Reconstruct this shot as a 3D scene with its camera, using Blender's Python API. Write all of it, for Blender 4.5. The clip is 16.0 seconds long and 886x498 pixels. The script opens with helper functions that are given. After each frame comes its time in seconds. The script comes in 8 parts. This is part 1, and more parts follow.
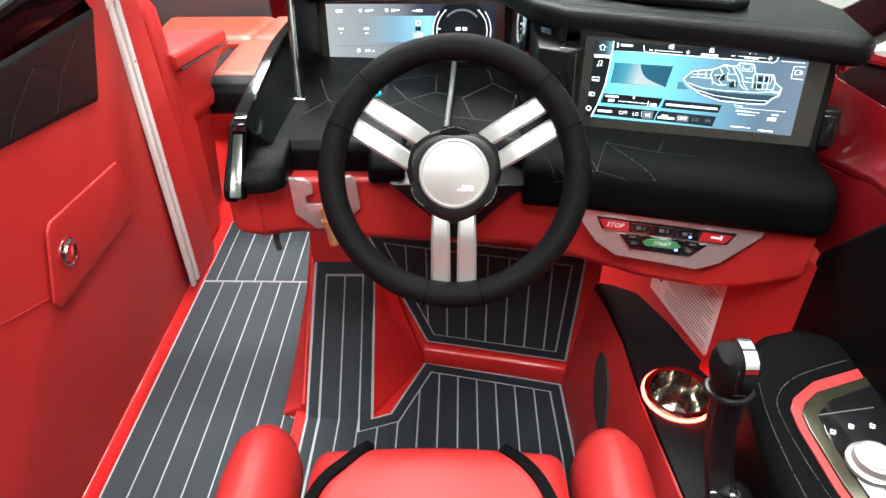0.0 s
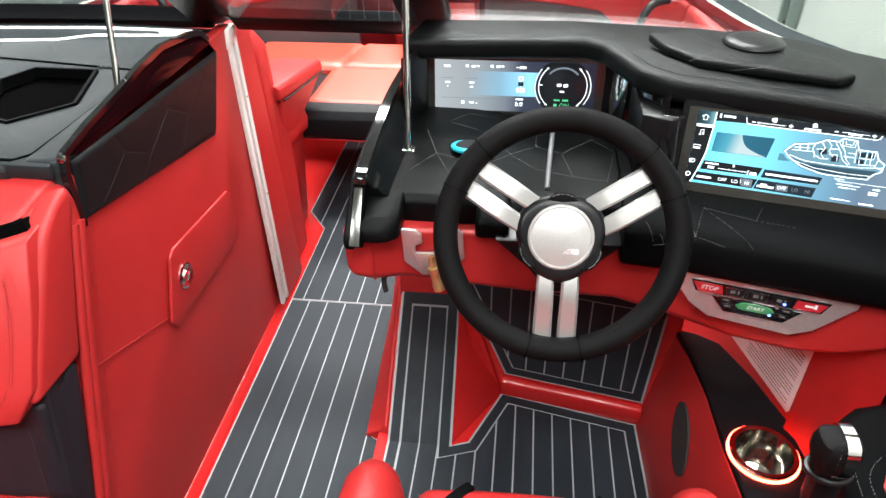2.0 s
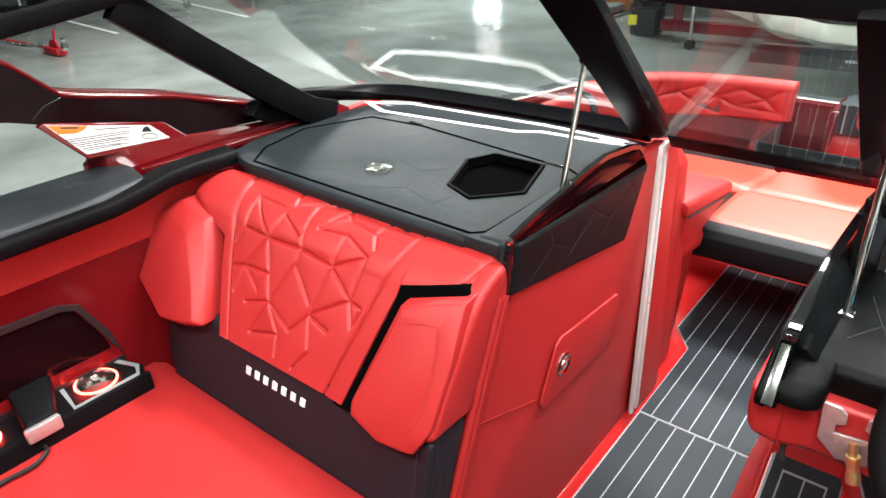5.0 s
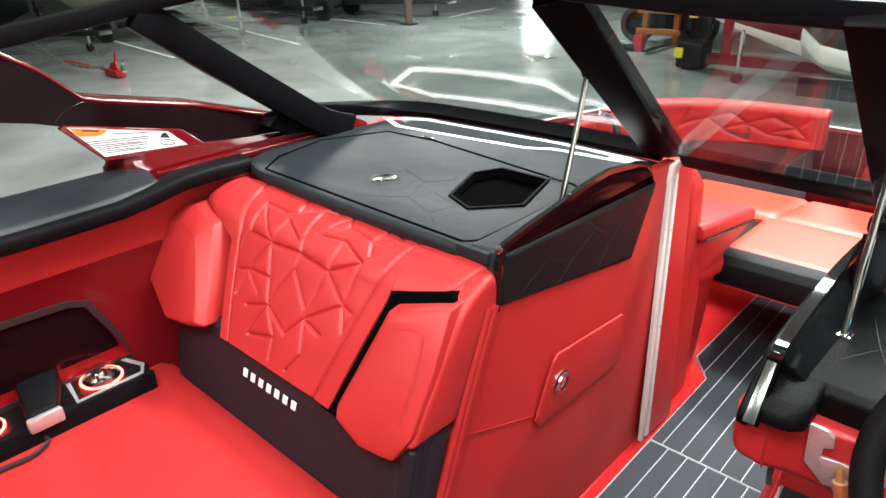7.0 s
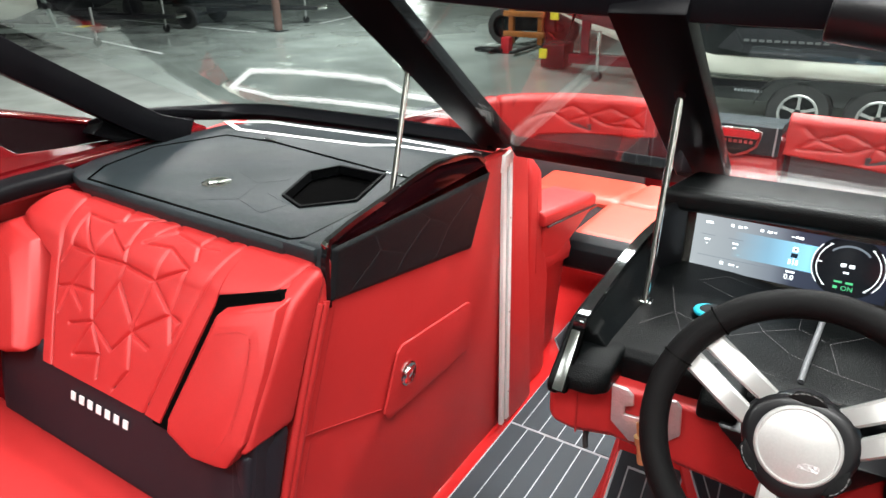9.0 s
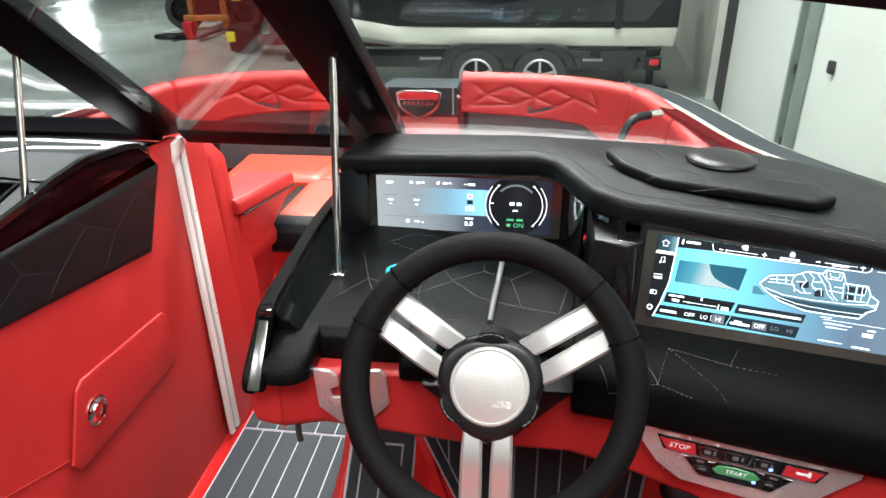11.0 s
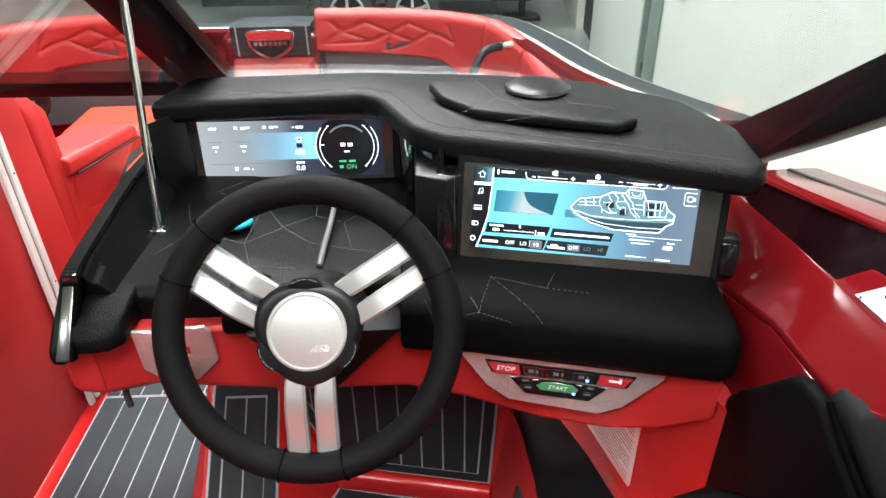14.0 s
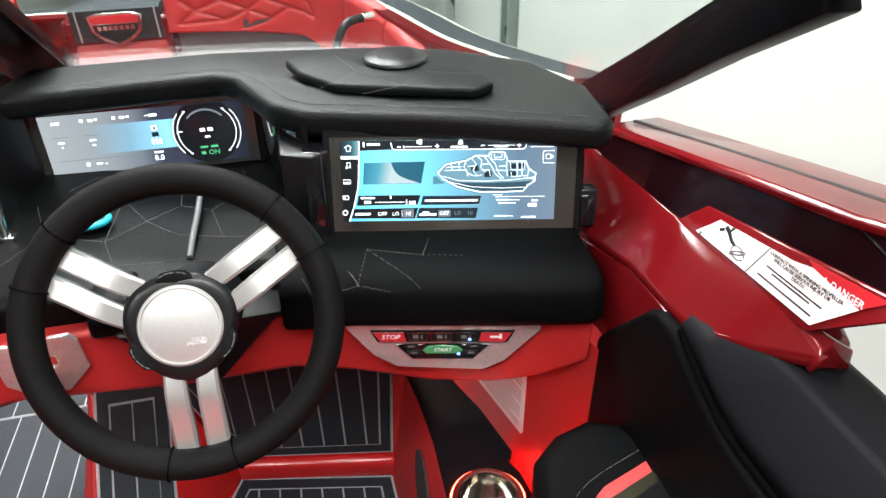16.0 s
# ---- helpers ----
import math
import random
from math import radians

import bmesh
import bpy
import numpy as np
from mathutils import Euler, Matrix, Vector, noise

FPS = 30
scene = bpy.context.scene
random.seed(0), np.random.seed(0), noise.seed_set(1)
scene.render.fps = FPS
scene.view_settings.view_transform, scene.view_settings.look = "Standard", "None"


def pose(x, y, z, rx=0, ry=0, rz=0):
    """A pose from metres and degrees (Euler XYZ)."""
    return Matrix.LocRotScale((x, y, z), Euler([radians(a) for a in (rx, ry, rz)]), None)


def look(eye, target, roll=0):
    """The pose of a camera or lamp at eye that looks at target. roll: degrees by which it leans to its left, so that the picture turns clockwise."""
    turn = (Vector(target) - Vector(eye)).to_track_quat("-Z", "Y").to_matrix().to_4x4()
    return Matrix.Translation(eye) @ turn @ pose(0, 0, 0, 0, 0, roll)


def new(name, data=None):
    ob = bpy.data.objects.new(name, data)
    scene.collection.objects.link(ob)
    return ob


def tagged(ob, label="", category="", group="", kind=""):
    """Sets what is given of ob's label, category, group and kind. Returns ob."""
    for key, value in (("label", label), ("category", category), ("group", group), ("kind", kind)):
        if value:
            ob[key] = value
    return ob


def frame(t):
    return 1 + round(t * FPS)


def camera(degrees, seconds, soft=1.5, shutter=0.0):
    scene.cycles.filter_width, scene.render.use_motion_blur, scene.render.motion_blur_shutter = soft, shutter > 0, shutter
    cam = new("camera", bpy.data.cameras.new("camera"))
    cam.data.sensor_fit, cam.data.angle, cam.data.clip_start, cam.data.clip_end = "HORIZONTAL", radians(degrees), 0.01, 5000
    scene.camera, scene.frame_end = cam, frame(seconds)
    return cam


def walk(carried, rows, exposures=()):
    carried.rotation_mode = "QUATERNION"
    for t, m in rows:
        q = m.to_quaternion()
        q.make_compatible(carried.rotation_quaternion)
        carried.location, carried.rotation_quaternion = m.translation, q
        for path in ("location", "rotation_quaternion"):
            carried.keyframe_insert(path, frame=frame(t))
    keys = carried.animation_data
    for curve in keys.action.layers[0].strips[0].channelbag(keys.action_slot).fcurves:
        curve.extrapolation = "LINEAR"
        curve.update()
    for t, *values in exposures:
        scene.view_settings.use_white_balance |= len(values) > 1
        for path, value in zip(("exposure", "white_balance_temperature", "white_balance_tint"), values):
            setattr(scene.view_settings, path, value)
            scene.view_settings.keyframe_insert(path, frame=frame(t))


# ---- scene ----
cam = camera(66.6, 16.0)
PATH = [
    (0, (0.076, 0.043, 1.358), (0.028, 1.649, 0.168), -0.7),
    (0.5, (0.056, 0.04, 1.385), (-0.012, 1.641, 0.189), -0.7),
    (1, (0.048, 0.036, 1.402), (-0.053, 1.639, 0.212), -0.7),
    (1.5, (0.03, 0.032, 1.429), (-0.105, 1.638, 0.244), -0.9),
    (2, (-0.001, 0.024, 1.461), (-0.212, 1.632, 0.29), -1.2),
    (2.5, (-0.033, 0.016, 1.498), (-0.405, 1.619, 0.361), -1.5),
    (3, (-0.066, 0.003, 1.514), (-0.64, 1.587, 0.436), -1.7),
    (3.5, (-0.093, -0.012, 1.528), (-0.873, 1.515, 0.5), -1.8),
    (4, (-0.103, -0.024, 1.529), (-1.03, 1.452, 0.55), -1.9),
    (4.5, (-0.119, -0.028, 1.527), (-1.159, 1.394, 0.582), -1.9),
    (5, (-0.132, -0.021, 1.522), (-1.261, 1.346, 0.597), -2.2),
    (5.2, (-0.134, -0.021, 1.512), (-1.288, 1.334, 0.601), -2.0),
    (7.3, (-0.029, 0.04, 1.476), (-1.277, 1.358, 0.636), -1.8),
    (7.5, (-0.021, 0.046, 1.472), (-1.265, 1.37, 0.636), -1.8),
    (8, (0.006, 0.061, 1.464), (-1.215, 1.407, 0.631), -1.8),
    (8.5, (0.036, 0.076, 1.46), (-1.107, 1.489, 0.625), -1.6),
    (9, (0.064, 0.094, 1.458), (-0.933, 1.611, 0.619), -1.5),
    (9.5, (0.082, 0.116, 1.464), (-0.751, 1.727, 0.622), -1.5),
    (10, (0.107, 0.129, 1.485), (-0.531, 1.824, 0.638), -1.3),
    (10.2, (0.105, 0.145, 1.467), (-0.435, 1.874, 0.619), -1.3),
    (12.3, (0.135, 0.27, 1.393), (0.019, 2.0, 0.396), -0.7),
    (12.5, (0.125, 0.279, 1.395), (0.021, 2.005, 0.39), -0.7),
    (13, (0.139, 0.273, 1.401), (0.043, 1.991, 0.382), -0.7),
    (13.5, (0.186, 0.245, 1.405), (0.127, 1.955, 0.369), -0.9),
    (14, (0.225, 0.214, 1.403), (0.264, 1.912, 0.346), -0.9),
    (14.5, (0.238, 0.2, 1.408), (0.393, 1.878, 0.331), -0.8),
    (15, (0.254, 0.193, 1.403), (0.499, 1.85, 0.311), -0.8),
    (15.5, (0.255, 0.196, 1.401), (0.57, 1.831, 0.294), -0.7),
    (16, (0.247, 0.199, 1.407), (0.6, 1.814, 0.28), -0.8),
]
walk(cam, [(t, look(eye, target, roll)) for t, eye, target, roll in PATH])
scene.view_settings.exposure = 0.0

# ---- world and light ----
world = bpy.data.worlds.new("world")
world.use_nodes = True
world.node_tree.nodes["Background"].inputs[0].default_value = (0.75, 0.85, 0.9, 1)
world.node_tree.nodes["Background"].inputs[1].default_value = 0.25
scene.world = world


def area(name, eye, target, sx, sy, watts, colour=(0.97, 0.975, 0.96)):
    data = bpy.data.lights.new(name, "AREA")
    data.shape, data.size, data.size_y, data.energy, data.color = "RECTANGLE", sx, sy, watts, colour
    ob = new(name, data)
    ob.matrix_world = look(eye, target)
    return ob


# unseen area lights below the hall's ceiling; (1.05, -0.6) added to brighten the port lining
for x, y, watts in ((0.2, -1.7, 205), (1.05, -0.6, 195), (0.9, 1.9, 120), (-0.5, 3.4, 560), (-0.9, 6.4, 650), (-3.4, -2.4, 230), (-9.0, 6.0, 520), (-12.0, 14.0, 1300), (-34.0, 48.0, 2600)):
    area("ceiling_lamp", (x, y, 4.6), (x, y + 0.001, 0), 2.4, 0.9, watts)

# ---- materials ----


def mat(name, colour, rough=0.5, metal=0.0, grain=0.0, scale=300.0, cell=False, var=0.12, vscale=6.0, coat=0.0, spec=0.5, rvar=0.08, stretch=None, glow=None, dist=0.0015, wrinkle=0.0):
    """A surface with colour variation at two scales, roughness variation and fine relief."""
    m = bpy.data.materials.new(name)
    m.use_nodes = True
    nt = m.node_tree
    b = nt.nodes["Principled BSDF"]
    b.inputs["Metallic"].default_value = metal
    b.inputs["Specular IOR Level"].default_value = spec
    b.inputs["Coat Weight"].default_value = coat
    b.inputs["Coat Roughness"].default_value = 0.05
    co = nt.nodes.new("ShaderNodeTexCoord")
    mp = nt.nodes.new("ShaderNodeMapping")
    nt.links.new(co.outputs["Object"], mp.inputs["Vector"])
    if stretch:
        mp.inputs["Scale"].default_value = stretch
    big = nt.nodes.new("ShaderNodeTexNoise")
    big.inputs["Scale"].default_value, big.inputs["Detail"].default_value = vscale, 6
    nt.links.new(mp.outputs[0], big.inputs["Vector"])
    fine = nt.nodes.new("ShaderNodeTexNoise")
    fine.inputs["Scale"].default_value, fine.inputs["Detail"].default_value = scale * 0.4, 3
    nt.links.new(mp.outputs[0], fine.inputs["Vector"])
    add = nt.nodes.new("ShaderNodeMath")
    add.operation, add.inputs[1].default_value = "MULTIPLY_ADD", 0.6
    nt.links.new(big.outputs[0], add.inputs[0])
    half = nt.nodes.new("ShaderNodeMath")
    half.operation, half.inputs[1].default_value = "MULTIPLY", 0.4
    nt.links.new(fine.outputs[0], half.inputs[0])
    nt.links.new(half.outputs[0], add.inputs[2])
    ramp = nt.nodes.new("ShaderNodeValToRGB")
    ramp.color_ramp.elements[0].position, ramp.color_ramp.elements[1].position = 0.3, 0.7
    ramp.color_ramp.elements[0].color = (*[c * (1 - var) for c in colour], 1)
    ramp.color_ramp.elements[1].color = (*[min(1, c * (1 + var)) for c in colour], 1)
    nt.links.new(add.outputs[0], ramp.inputs[0])
    nt.links.new(ramp.outputs[0], b.inputs["Base Color"])
    rr = nt.nodes.new("ShaderNodeMapRange")
    rr.inputs[3].default_value, rr.inputs[4].default_value = max(0.02, rough - rvar), rough + rvar
    nt.links.new(big.outputs[0], rr.inputs[0])
    nt.links.new(rr.outputs[0], b.inputs["Roughness"])
    if grain:
        if cell:
            tex = nt.nodes.new("ShaderNodeTexVoronoi")
            tex.inputs["Scale"].default_value = scale
        else:
            tex = nt.nodes.new("ShaderNodeTexNoise")
            tex.inputs["Scale"].default_value, tex.inputs["Detail"].default_value = scale, 4
        nt.links.new(mp.outputs[0], tex.inputs["Vector"])
        bump = nt.nodes.new("ShaderNodeBump")
        bump.inputs["Strength"].default_value, bump.inputs["Distance"].default_value = grain, dist
        nt.links.new(tex.outputs[0], bump.inputs["Height"])
        nt.links.new(bump.outputs[0], b.inputs["Normal"])
        if wrinkle:
            fold = nt.nodes.new("ShaderNodeTexNoise")
            fold.inputs["Scale"].default_value, fold.inputs["Detail"].default_value, fold.inputs["Distortion"].default_value = 11.0, 3, 0.8
            nt.links.new(mp.outputs[0], fold.inputs["Vector"])
            low = nt.nodes.new("ShaderNodeBump")
            low.inputs["Strength"].default_value, low.inputs["Distance"].default_value = wrinkle, 0.008
            nt.links.new(fold.outputs[0], low.inputs["Height"])
            nt.links.new(low.outputs[0], bump.inputs["Normal"])
    if glow:
        b.inputs["Emission Color"].default_value, b.inputs["Emission Strength"].default_value = (*glow[0], 1), glow[1]
    return m


def lit(name, colour, strength):
    """What gives off light of its own: a lit screen area or a lamp."""
    m = bpy.data.materials.new(name)
    m.use_nodes = True
    b = m.node_tree.nodes["Principled BSDF"]
    b.inputs["Base Color"].default_value = (0.01, 0.01, 0.01, 1)
    b.inputs["Roughness"].default_value = 0.15
    b.inputs["Emission Color"].default_value, b.inputs["Emission Strength"].default_value = (*colour, 1), strength
    return m


def lit_gradient(name, stops, p0, p1, strength):
    """A lit screen whose colour runs from p0 to p1."""
    m = lit(name, (1, 1, 1), strength)
    nt = m.node_tree
    co = nt.nodes.new("ShaderNodeTexCoord")
    mp = nt.nodes.new("ShaderNodeMapping")
    d = Vector(p1) - Vector(p0)
    mp.vector_type = "POINT"
    dot = nt.nodes.new("ShaderNodeVectorMath")
    dot.operation, dot.inputs[1].default_value = "DOT_PRODUCT", d / d.length_squared
    sub = nt.nodes.new("ShaderNodeVectorMath")
    sub.operation, sub.inputs[1].default_value = "SUBTRACT", p0
    nt.links.new(co.outputs["Object"], sub.inputs[0])
    nt.links.new(sub.outputs[0], dot.inputs[0])
    ramp = nt.nodes.new("ShaderNodeValToRGB")
    e = ramp.color_ramp.elements
    e[0].position, e[0].color = stops[0][0], (*stops[0][1], 1)
    e[1].position, e[1].color = stops[-1][0], (*stops[-1][1], 1)
    for pos, c in stops[1:-1]:
        e.new(pos).color = (*c, 1)
    nt.links.new(dot.outputs["Value"], ramp.inputs[0])
    nt.links.new(ramp.outputs[0], m.node_tree.nodes["Principled BSDF"].inputs["Emission Color"])
    return m


def glass(name, tint=(0.93, 0.97, 0.96), see=0.92):
    """Thin clear sheet: mostly see-through, with Fresnel gloss."""
    m = bpy.data.materials.new(name)
    m.use_nodes = True
    nt = m.node_tree
    nt.nodes.remove(nt.nodes["Principled BSDF"])
    tr = nt.nodes.new("ShaderNodeBsdfTransparent")
    tr.inputs[0].default_value = (*[c * see for c in tint], 1)
    gl = nt.nodes.new("ShaderNodeBsdfGlossy")
    gl.inputs["Roughness"].default_value = 0.015
    lw = nt.nodes.new("ShaderNodeLayerWeight")
    lw.inputs[0].default_value = 0.5
    pw = nt.nodes.new("ShaderNodeMath")
    pw.operation, pw.inputs[1].default_value = "POWER", 5.0
    nt.links.new(lw.outputs["Facing"], pw.inputs[0])
    fr = nt.nodes.new("ShaderNodeMath")
    fr.operation, fr.inputs[1].default_value, fr.inputs[2].default_value = "MULTIPLY_ADD", 0.9, 0.055
    nt.links.new(pw.outputs[0], fr.inputs[0])
    mix = nt.nodes.new("ShaderNodeMixShader")
    nt.links.new(fr.outputs[0], mix.inputs[0])
    nt.links.new(tr.outputs[0], mix.inputs[1])
    nt.links.new(gl.outputs[0], mix.inputs[2])
    nt.links.new(mix.outputs[0], nt.nodes["Material Output"].inputs[0])
    return m


RED = mat("red_vinyl", (0.405, 0.020, 0.020), 0.44, grain=0.3, scale=700, var=0.09, spec=0.40, wrinkle=0.16)
REDHOT = mat("orange_red_vinyl", (0.52, 0.058, 0.034), 0.42, grain=0.25, scale=700, var=0.06)
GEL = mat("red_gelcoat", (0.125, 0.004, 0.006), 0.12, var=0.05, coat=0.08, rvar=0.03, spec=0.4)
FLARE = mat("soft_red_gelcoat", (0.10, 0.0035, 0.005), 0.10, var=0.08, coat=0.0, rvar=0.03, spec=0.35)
# base red raised to carry the footwell's red glow in the colour
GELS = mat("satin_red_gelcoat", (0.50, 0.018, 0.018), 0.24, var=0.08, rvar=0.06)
BLACK = mat("black_vinyl", (0.0022, 0.0024, 0.0027), 0.55, grain=0.35, scale=650, cell=True, var=0.15, spec=0.035, wrinkle=0.25)
BLACKQ = mat("black_quilted_vinyl", (0.0065, 0.0085, 0.0098), 0.42, grain=0.3, scale=650, cell=True, var=0.15, spec=0.14, wrinkle=0.15)
DECKV = mat("charcoal_vinyl", (0.0145, 0.0195, 0.022), 0.44, grain=0.3, scale=650, cell=True, var=0.16, spec=0.23, wrinkle=0.2)
COAMV = mat("charcoal_coaming_vinyl", (0.0105, 0.0135, 0.017), 0.34, grain=0.3, scale=600, cell=True, var=0.14, spec=0.38, wrinkle=0.2)
GREYV = mat("dark_grey_vinyl", (0.005, 0.005, 0.006), 0.48, grain=0.12, scale=600, cell=True, spec=0.06)
GLOSS = mat("gloss_black", (0.006, 0.006, 0.007), 0.06, coat=0.5, rvar=0.02)
SATIN = mat("satin_black", (0.006, 0.006, 0.007), 0.35, grain=0.05, scale=600, spec=0.3)
SMOKE = mat("smoked_acrylic", (0.008, 0.002, 0.003), 0.12, coat=0.0, spec=0.08, rvar=0.02)
GRIP = mat("black_leather", (0.0055, 0.0055, 0.0057), 0.5, grain=0.35, scale=900, cell=True, spec=0.07)
LEATHER = mat("pebbled_black_leather", (0.0022, 0.0027, 0.0029), 0.40, grain=0.34, scale=430, cell=True, var=0.2, spec=0.085, wrinkle=0.10)
BROWV = mat("charcoal_pebbled_leather", (0.0052, 0.0063, 0.0066), 0.40, grain=0.45, scale=430, cell=True, var=0.2, spec=0.16, wrinkle=0.05)
GAP = mat("black_shadow_gap", (0.002, 0.002, 0.002), 0.9, spec=0.0)
ALU = mat("brushed_aluminium", (0.50, 0.50, 0.49), 0.34, 0.72, grain=0.06, scale=500, var=0.04, rvar=0.03)
PLATE = mat("textured_aluminium", (0.62, 0.59, 0.59), 0.38, 0.75, grain=0.5, scale=260, cell=True)
CHROME = mat("polished_steel", (0.82, 0.81, 0.79), 0.09, 1.0, rvar=0.03)
CAP = mat("silver_cap", (0.42, 0.42, 0.41), 0.42, 0.3, grain=0.08, scale=900)
BRASS = mat("brass", (0.62, 0.46, 0.22), 0.36, 0.8)
WHITE = mat("white_plastic", (0.74, 0.74, 0.72), 0.4, grain=0.1, scale=300)
PAPER = mat("paper_label", (0.78, 0.76, 0.75), 0.55)
FOAM = mat("dark_grey_foam", (0.0138, 0.0198, 0.0252), 0.55, grain=0.45, scale=700, stretch=(8, 1, 8), var=0.32, vscale=5, spec=0.28)
FOAMLINE = mat("light_grey_foam", (0.30, 0.32, 0.34), 0.6, grain=0.2, scale=500)
DARKTHREAD = mat("dark_thread", (0.022, 0.024, 0.026), 0.6)
LOWERV = mat("blue_black_vinyl", (0.013, 0.0125, 0.017), 0.45, grain=0.3, scale=600, cell=True, spec=0.2)
ARMTHREAD = mat("fine_grey_thread", (0.10, 0.105, 0.11), 0.7)
THREAD = mat("grey_thread", (0.11, 0.11, 0.11), 0.7)
REDTHREAD = mat("red_thread", (0.30, 0.01, 0.01), 0.6)
WELT = mat("black_piping", (0.012, 0.012, 0.013), 0.45)
GREYPIPE = mat("grey_piping", (0.22, 0.24, 0.25), 0.4)
BEZEL = mat("screen_bezel", (0.17, 0.165, 0.15), 0.22, 0.85, rvar=0.03)
CYAN = mat("cyan_plastic", (0.02, 0.42, 0.55), 0.4)
INK = mat("black_ink", (0.01, 0.01, 0.012), 0.5)
REDINK = mat("red_ink", (0.5, 0.012, 0.02), 0.45)
ORANGE = mat("orange_ink", (0.75, 0.2, 0.02), 0.45)
SIGNWHITE = mat("white_ink", (0.8, 0.8, 0.8), 0.5)
CONCRETE = mat("polished_concrete", (0.30, 0.335, 0.315), 0.22, grain=0.02, scale=3, var=0.38, vscale=0.45, coat=0.2, rvar=0.14)
WALL = mat("white_painted_wall", (0.48, 0.49, 0.46), 0.6, grain=0.25, scale=9, var=0.05, vscale=1.3, dist=0.01)
DIRTYWALL = mat("stained_white_wall", (0.55, 0.56, 0.50), 0.65, grain=0.3, scale=9, var=0.22, vscale=2.2, dist=0.01)
STEEL = mat("grey_green_steel", (0.20, 0.24, 0.22), 0.45, 0.3, var=0.2)
RUBBER = mat("rubber", (0.012, 0.012, 0.012), 0.7, grain=0.3, scale=200)
FRAMEBLK = mat("black_powder_coat", (0.004, 0.004, 0.005), 0.35, grain=0.1, scale=500, spec=0.06)
LIFT = mat("orange_machine_paint", (0.34, 0.11, 0.02), 0.45, var=0.25)
HULLW = mat("white_gelcoat", (0.72, 0.70, 0.62), 0.15, coat=0.4)
HULLK = mat("black_gelcoat", (0.009, 0.010, 0.011), 0.12, coat=0.05, spec=0.25)
HULLR = mat("dark_red_gelcoat", (0.10, 0.012, 0.018), 0.15, coat=0.4)
DARKGAP = mat("dark_opening", (0.02, 0.02, 0.02), 0.8)
LED = lit("red_led", (1.0, 0.04, 0.022), 44.0)
LEDSTRIP = lit("red_led_strip", (1.0, 0.03, 0.02), 60.0)
BLUELED = lit("blue_led", (0.1, 0.2, 1.0), 8.0)
UIW = lit("screen_white", (0.9, 0.97, 1.0), 2.6)
UIG = lit("screen_grey", (0.35, 0.42, 0.5), 0.7)
UIK = lit("screen_black", (0.008, 0.012, 0.018), 0.6)
UIN = lit("screen_navy", (0.02, 0.05, 0.08), 0.6)
UIGREEN = lit("screen_green", (0.15, 0.9, 0.4), 0.9)
GLASS = glass("windscreen_glass")

# ---- building tools ----
BASE = {}


def thing(name, at, label, category, group="", kind=""):
    ob = new(name)
    ob.empty_display_size = 0.05
    ob.location = at
    BASE[ob.name] = Matrix.Translation(at)
    return tagged(ob, label, category, group, kind)


def finish(bm, name, material, smooth=True, sharp=40):
    bmesh.ops.recalc_face_normals(bm, faces=bm.faces)
    me = bpy.data.meshes.new(name)
    bm.to_mesh(me)
    bm.free()
    me.materials.append(material)
    if smooth:
        for p in me.polygons:
            p.use_smooth = True
        me.set_sharp_from_angle(angle=radians(sharp))
    return me


def part(name, bm, material, parent=None, label="", sharp=40):
    ob = new(name, finish(bm, name, material, sharp=sharp))
    if parent:
        ob.parent = parent
        ob.matrix_parent_inverse = BASE.get(parent.name, Matrix()).inverted()
    if label:
        ob["label"] = label
    return ob


def solo(name, bm, material, label, category, group="", kind="", sharp=40):
    return tagged(part(name, bm, material, None, "", sharp), label, category, group, kind)


def soften(bm, w, seg=2, angle=25):
    if w:
        es = [e for e in bm.edges if len(e.link_faces) == 2 and e.calc_face_angle(0) > radians(angle)]
        bmesh.ops.bevel(bm, geom=es, offset=w, segments=seg, profile=0.5, affect="EDGES", clamp_overlap=True)
    return bm


def loft(rings, w=0.0, seg=2, caps=True, closed=True):
    """Skin through rings of equally many points; bevel w."""
    bm = bmesh.new()
    vs = [[bm.verts.new(p) for p in r] for r in rings]
    n = len(rings[0])
    for a, b in zip(vs, vs[1:]):
        for i in range(n if closed else n - 1):
            bm.faces.new((a[i], a[(i + 1) % n], b[(i + 1) % n], b[i]))
    if caps:
        bm.faces.new(vs[0])
        bm.faces.new(vs[-1][::-1])
    bmesh.ops.recalc_face_normals(bm, faces=bm.faces)
    return soften(bm, w, seg)


def prism(pts, vec, w=0.0, seg=2):
    vec = Vector(vec)
    return loft([[Vector(p) for p in pts], [Vector(p) + vec for p in pts]], w, seg)


def box(x0, x1, y0, y1, z0, z1, w=0.0, seg=2):
    return prism([(x0, y0, z0), (x1, y0, z0), (x1, y1, z0), (x0, y1, z0)], (0, 0, z1 - z0), w, seg)


def merge(*bms):
    out = bmesh.new()
    for b in bms:
        me = bpy.data.meshes.new("t")
        b.to_mesh(me)
        b.free()
        out.from_mesh(me)
        bpy.data.meshes.remove(me)
    return out


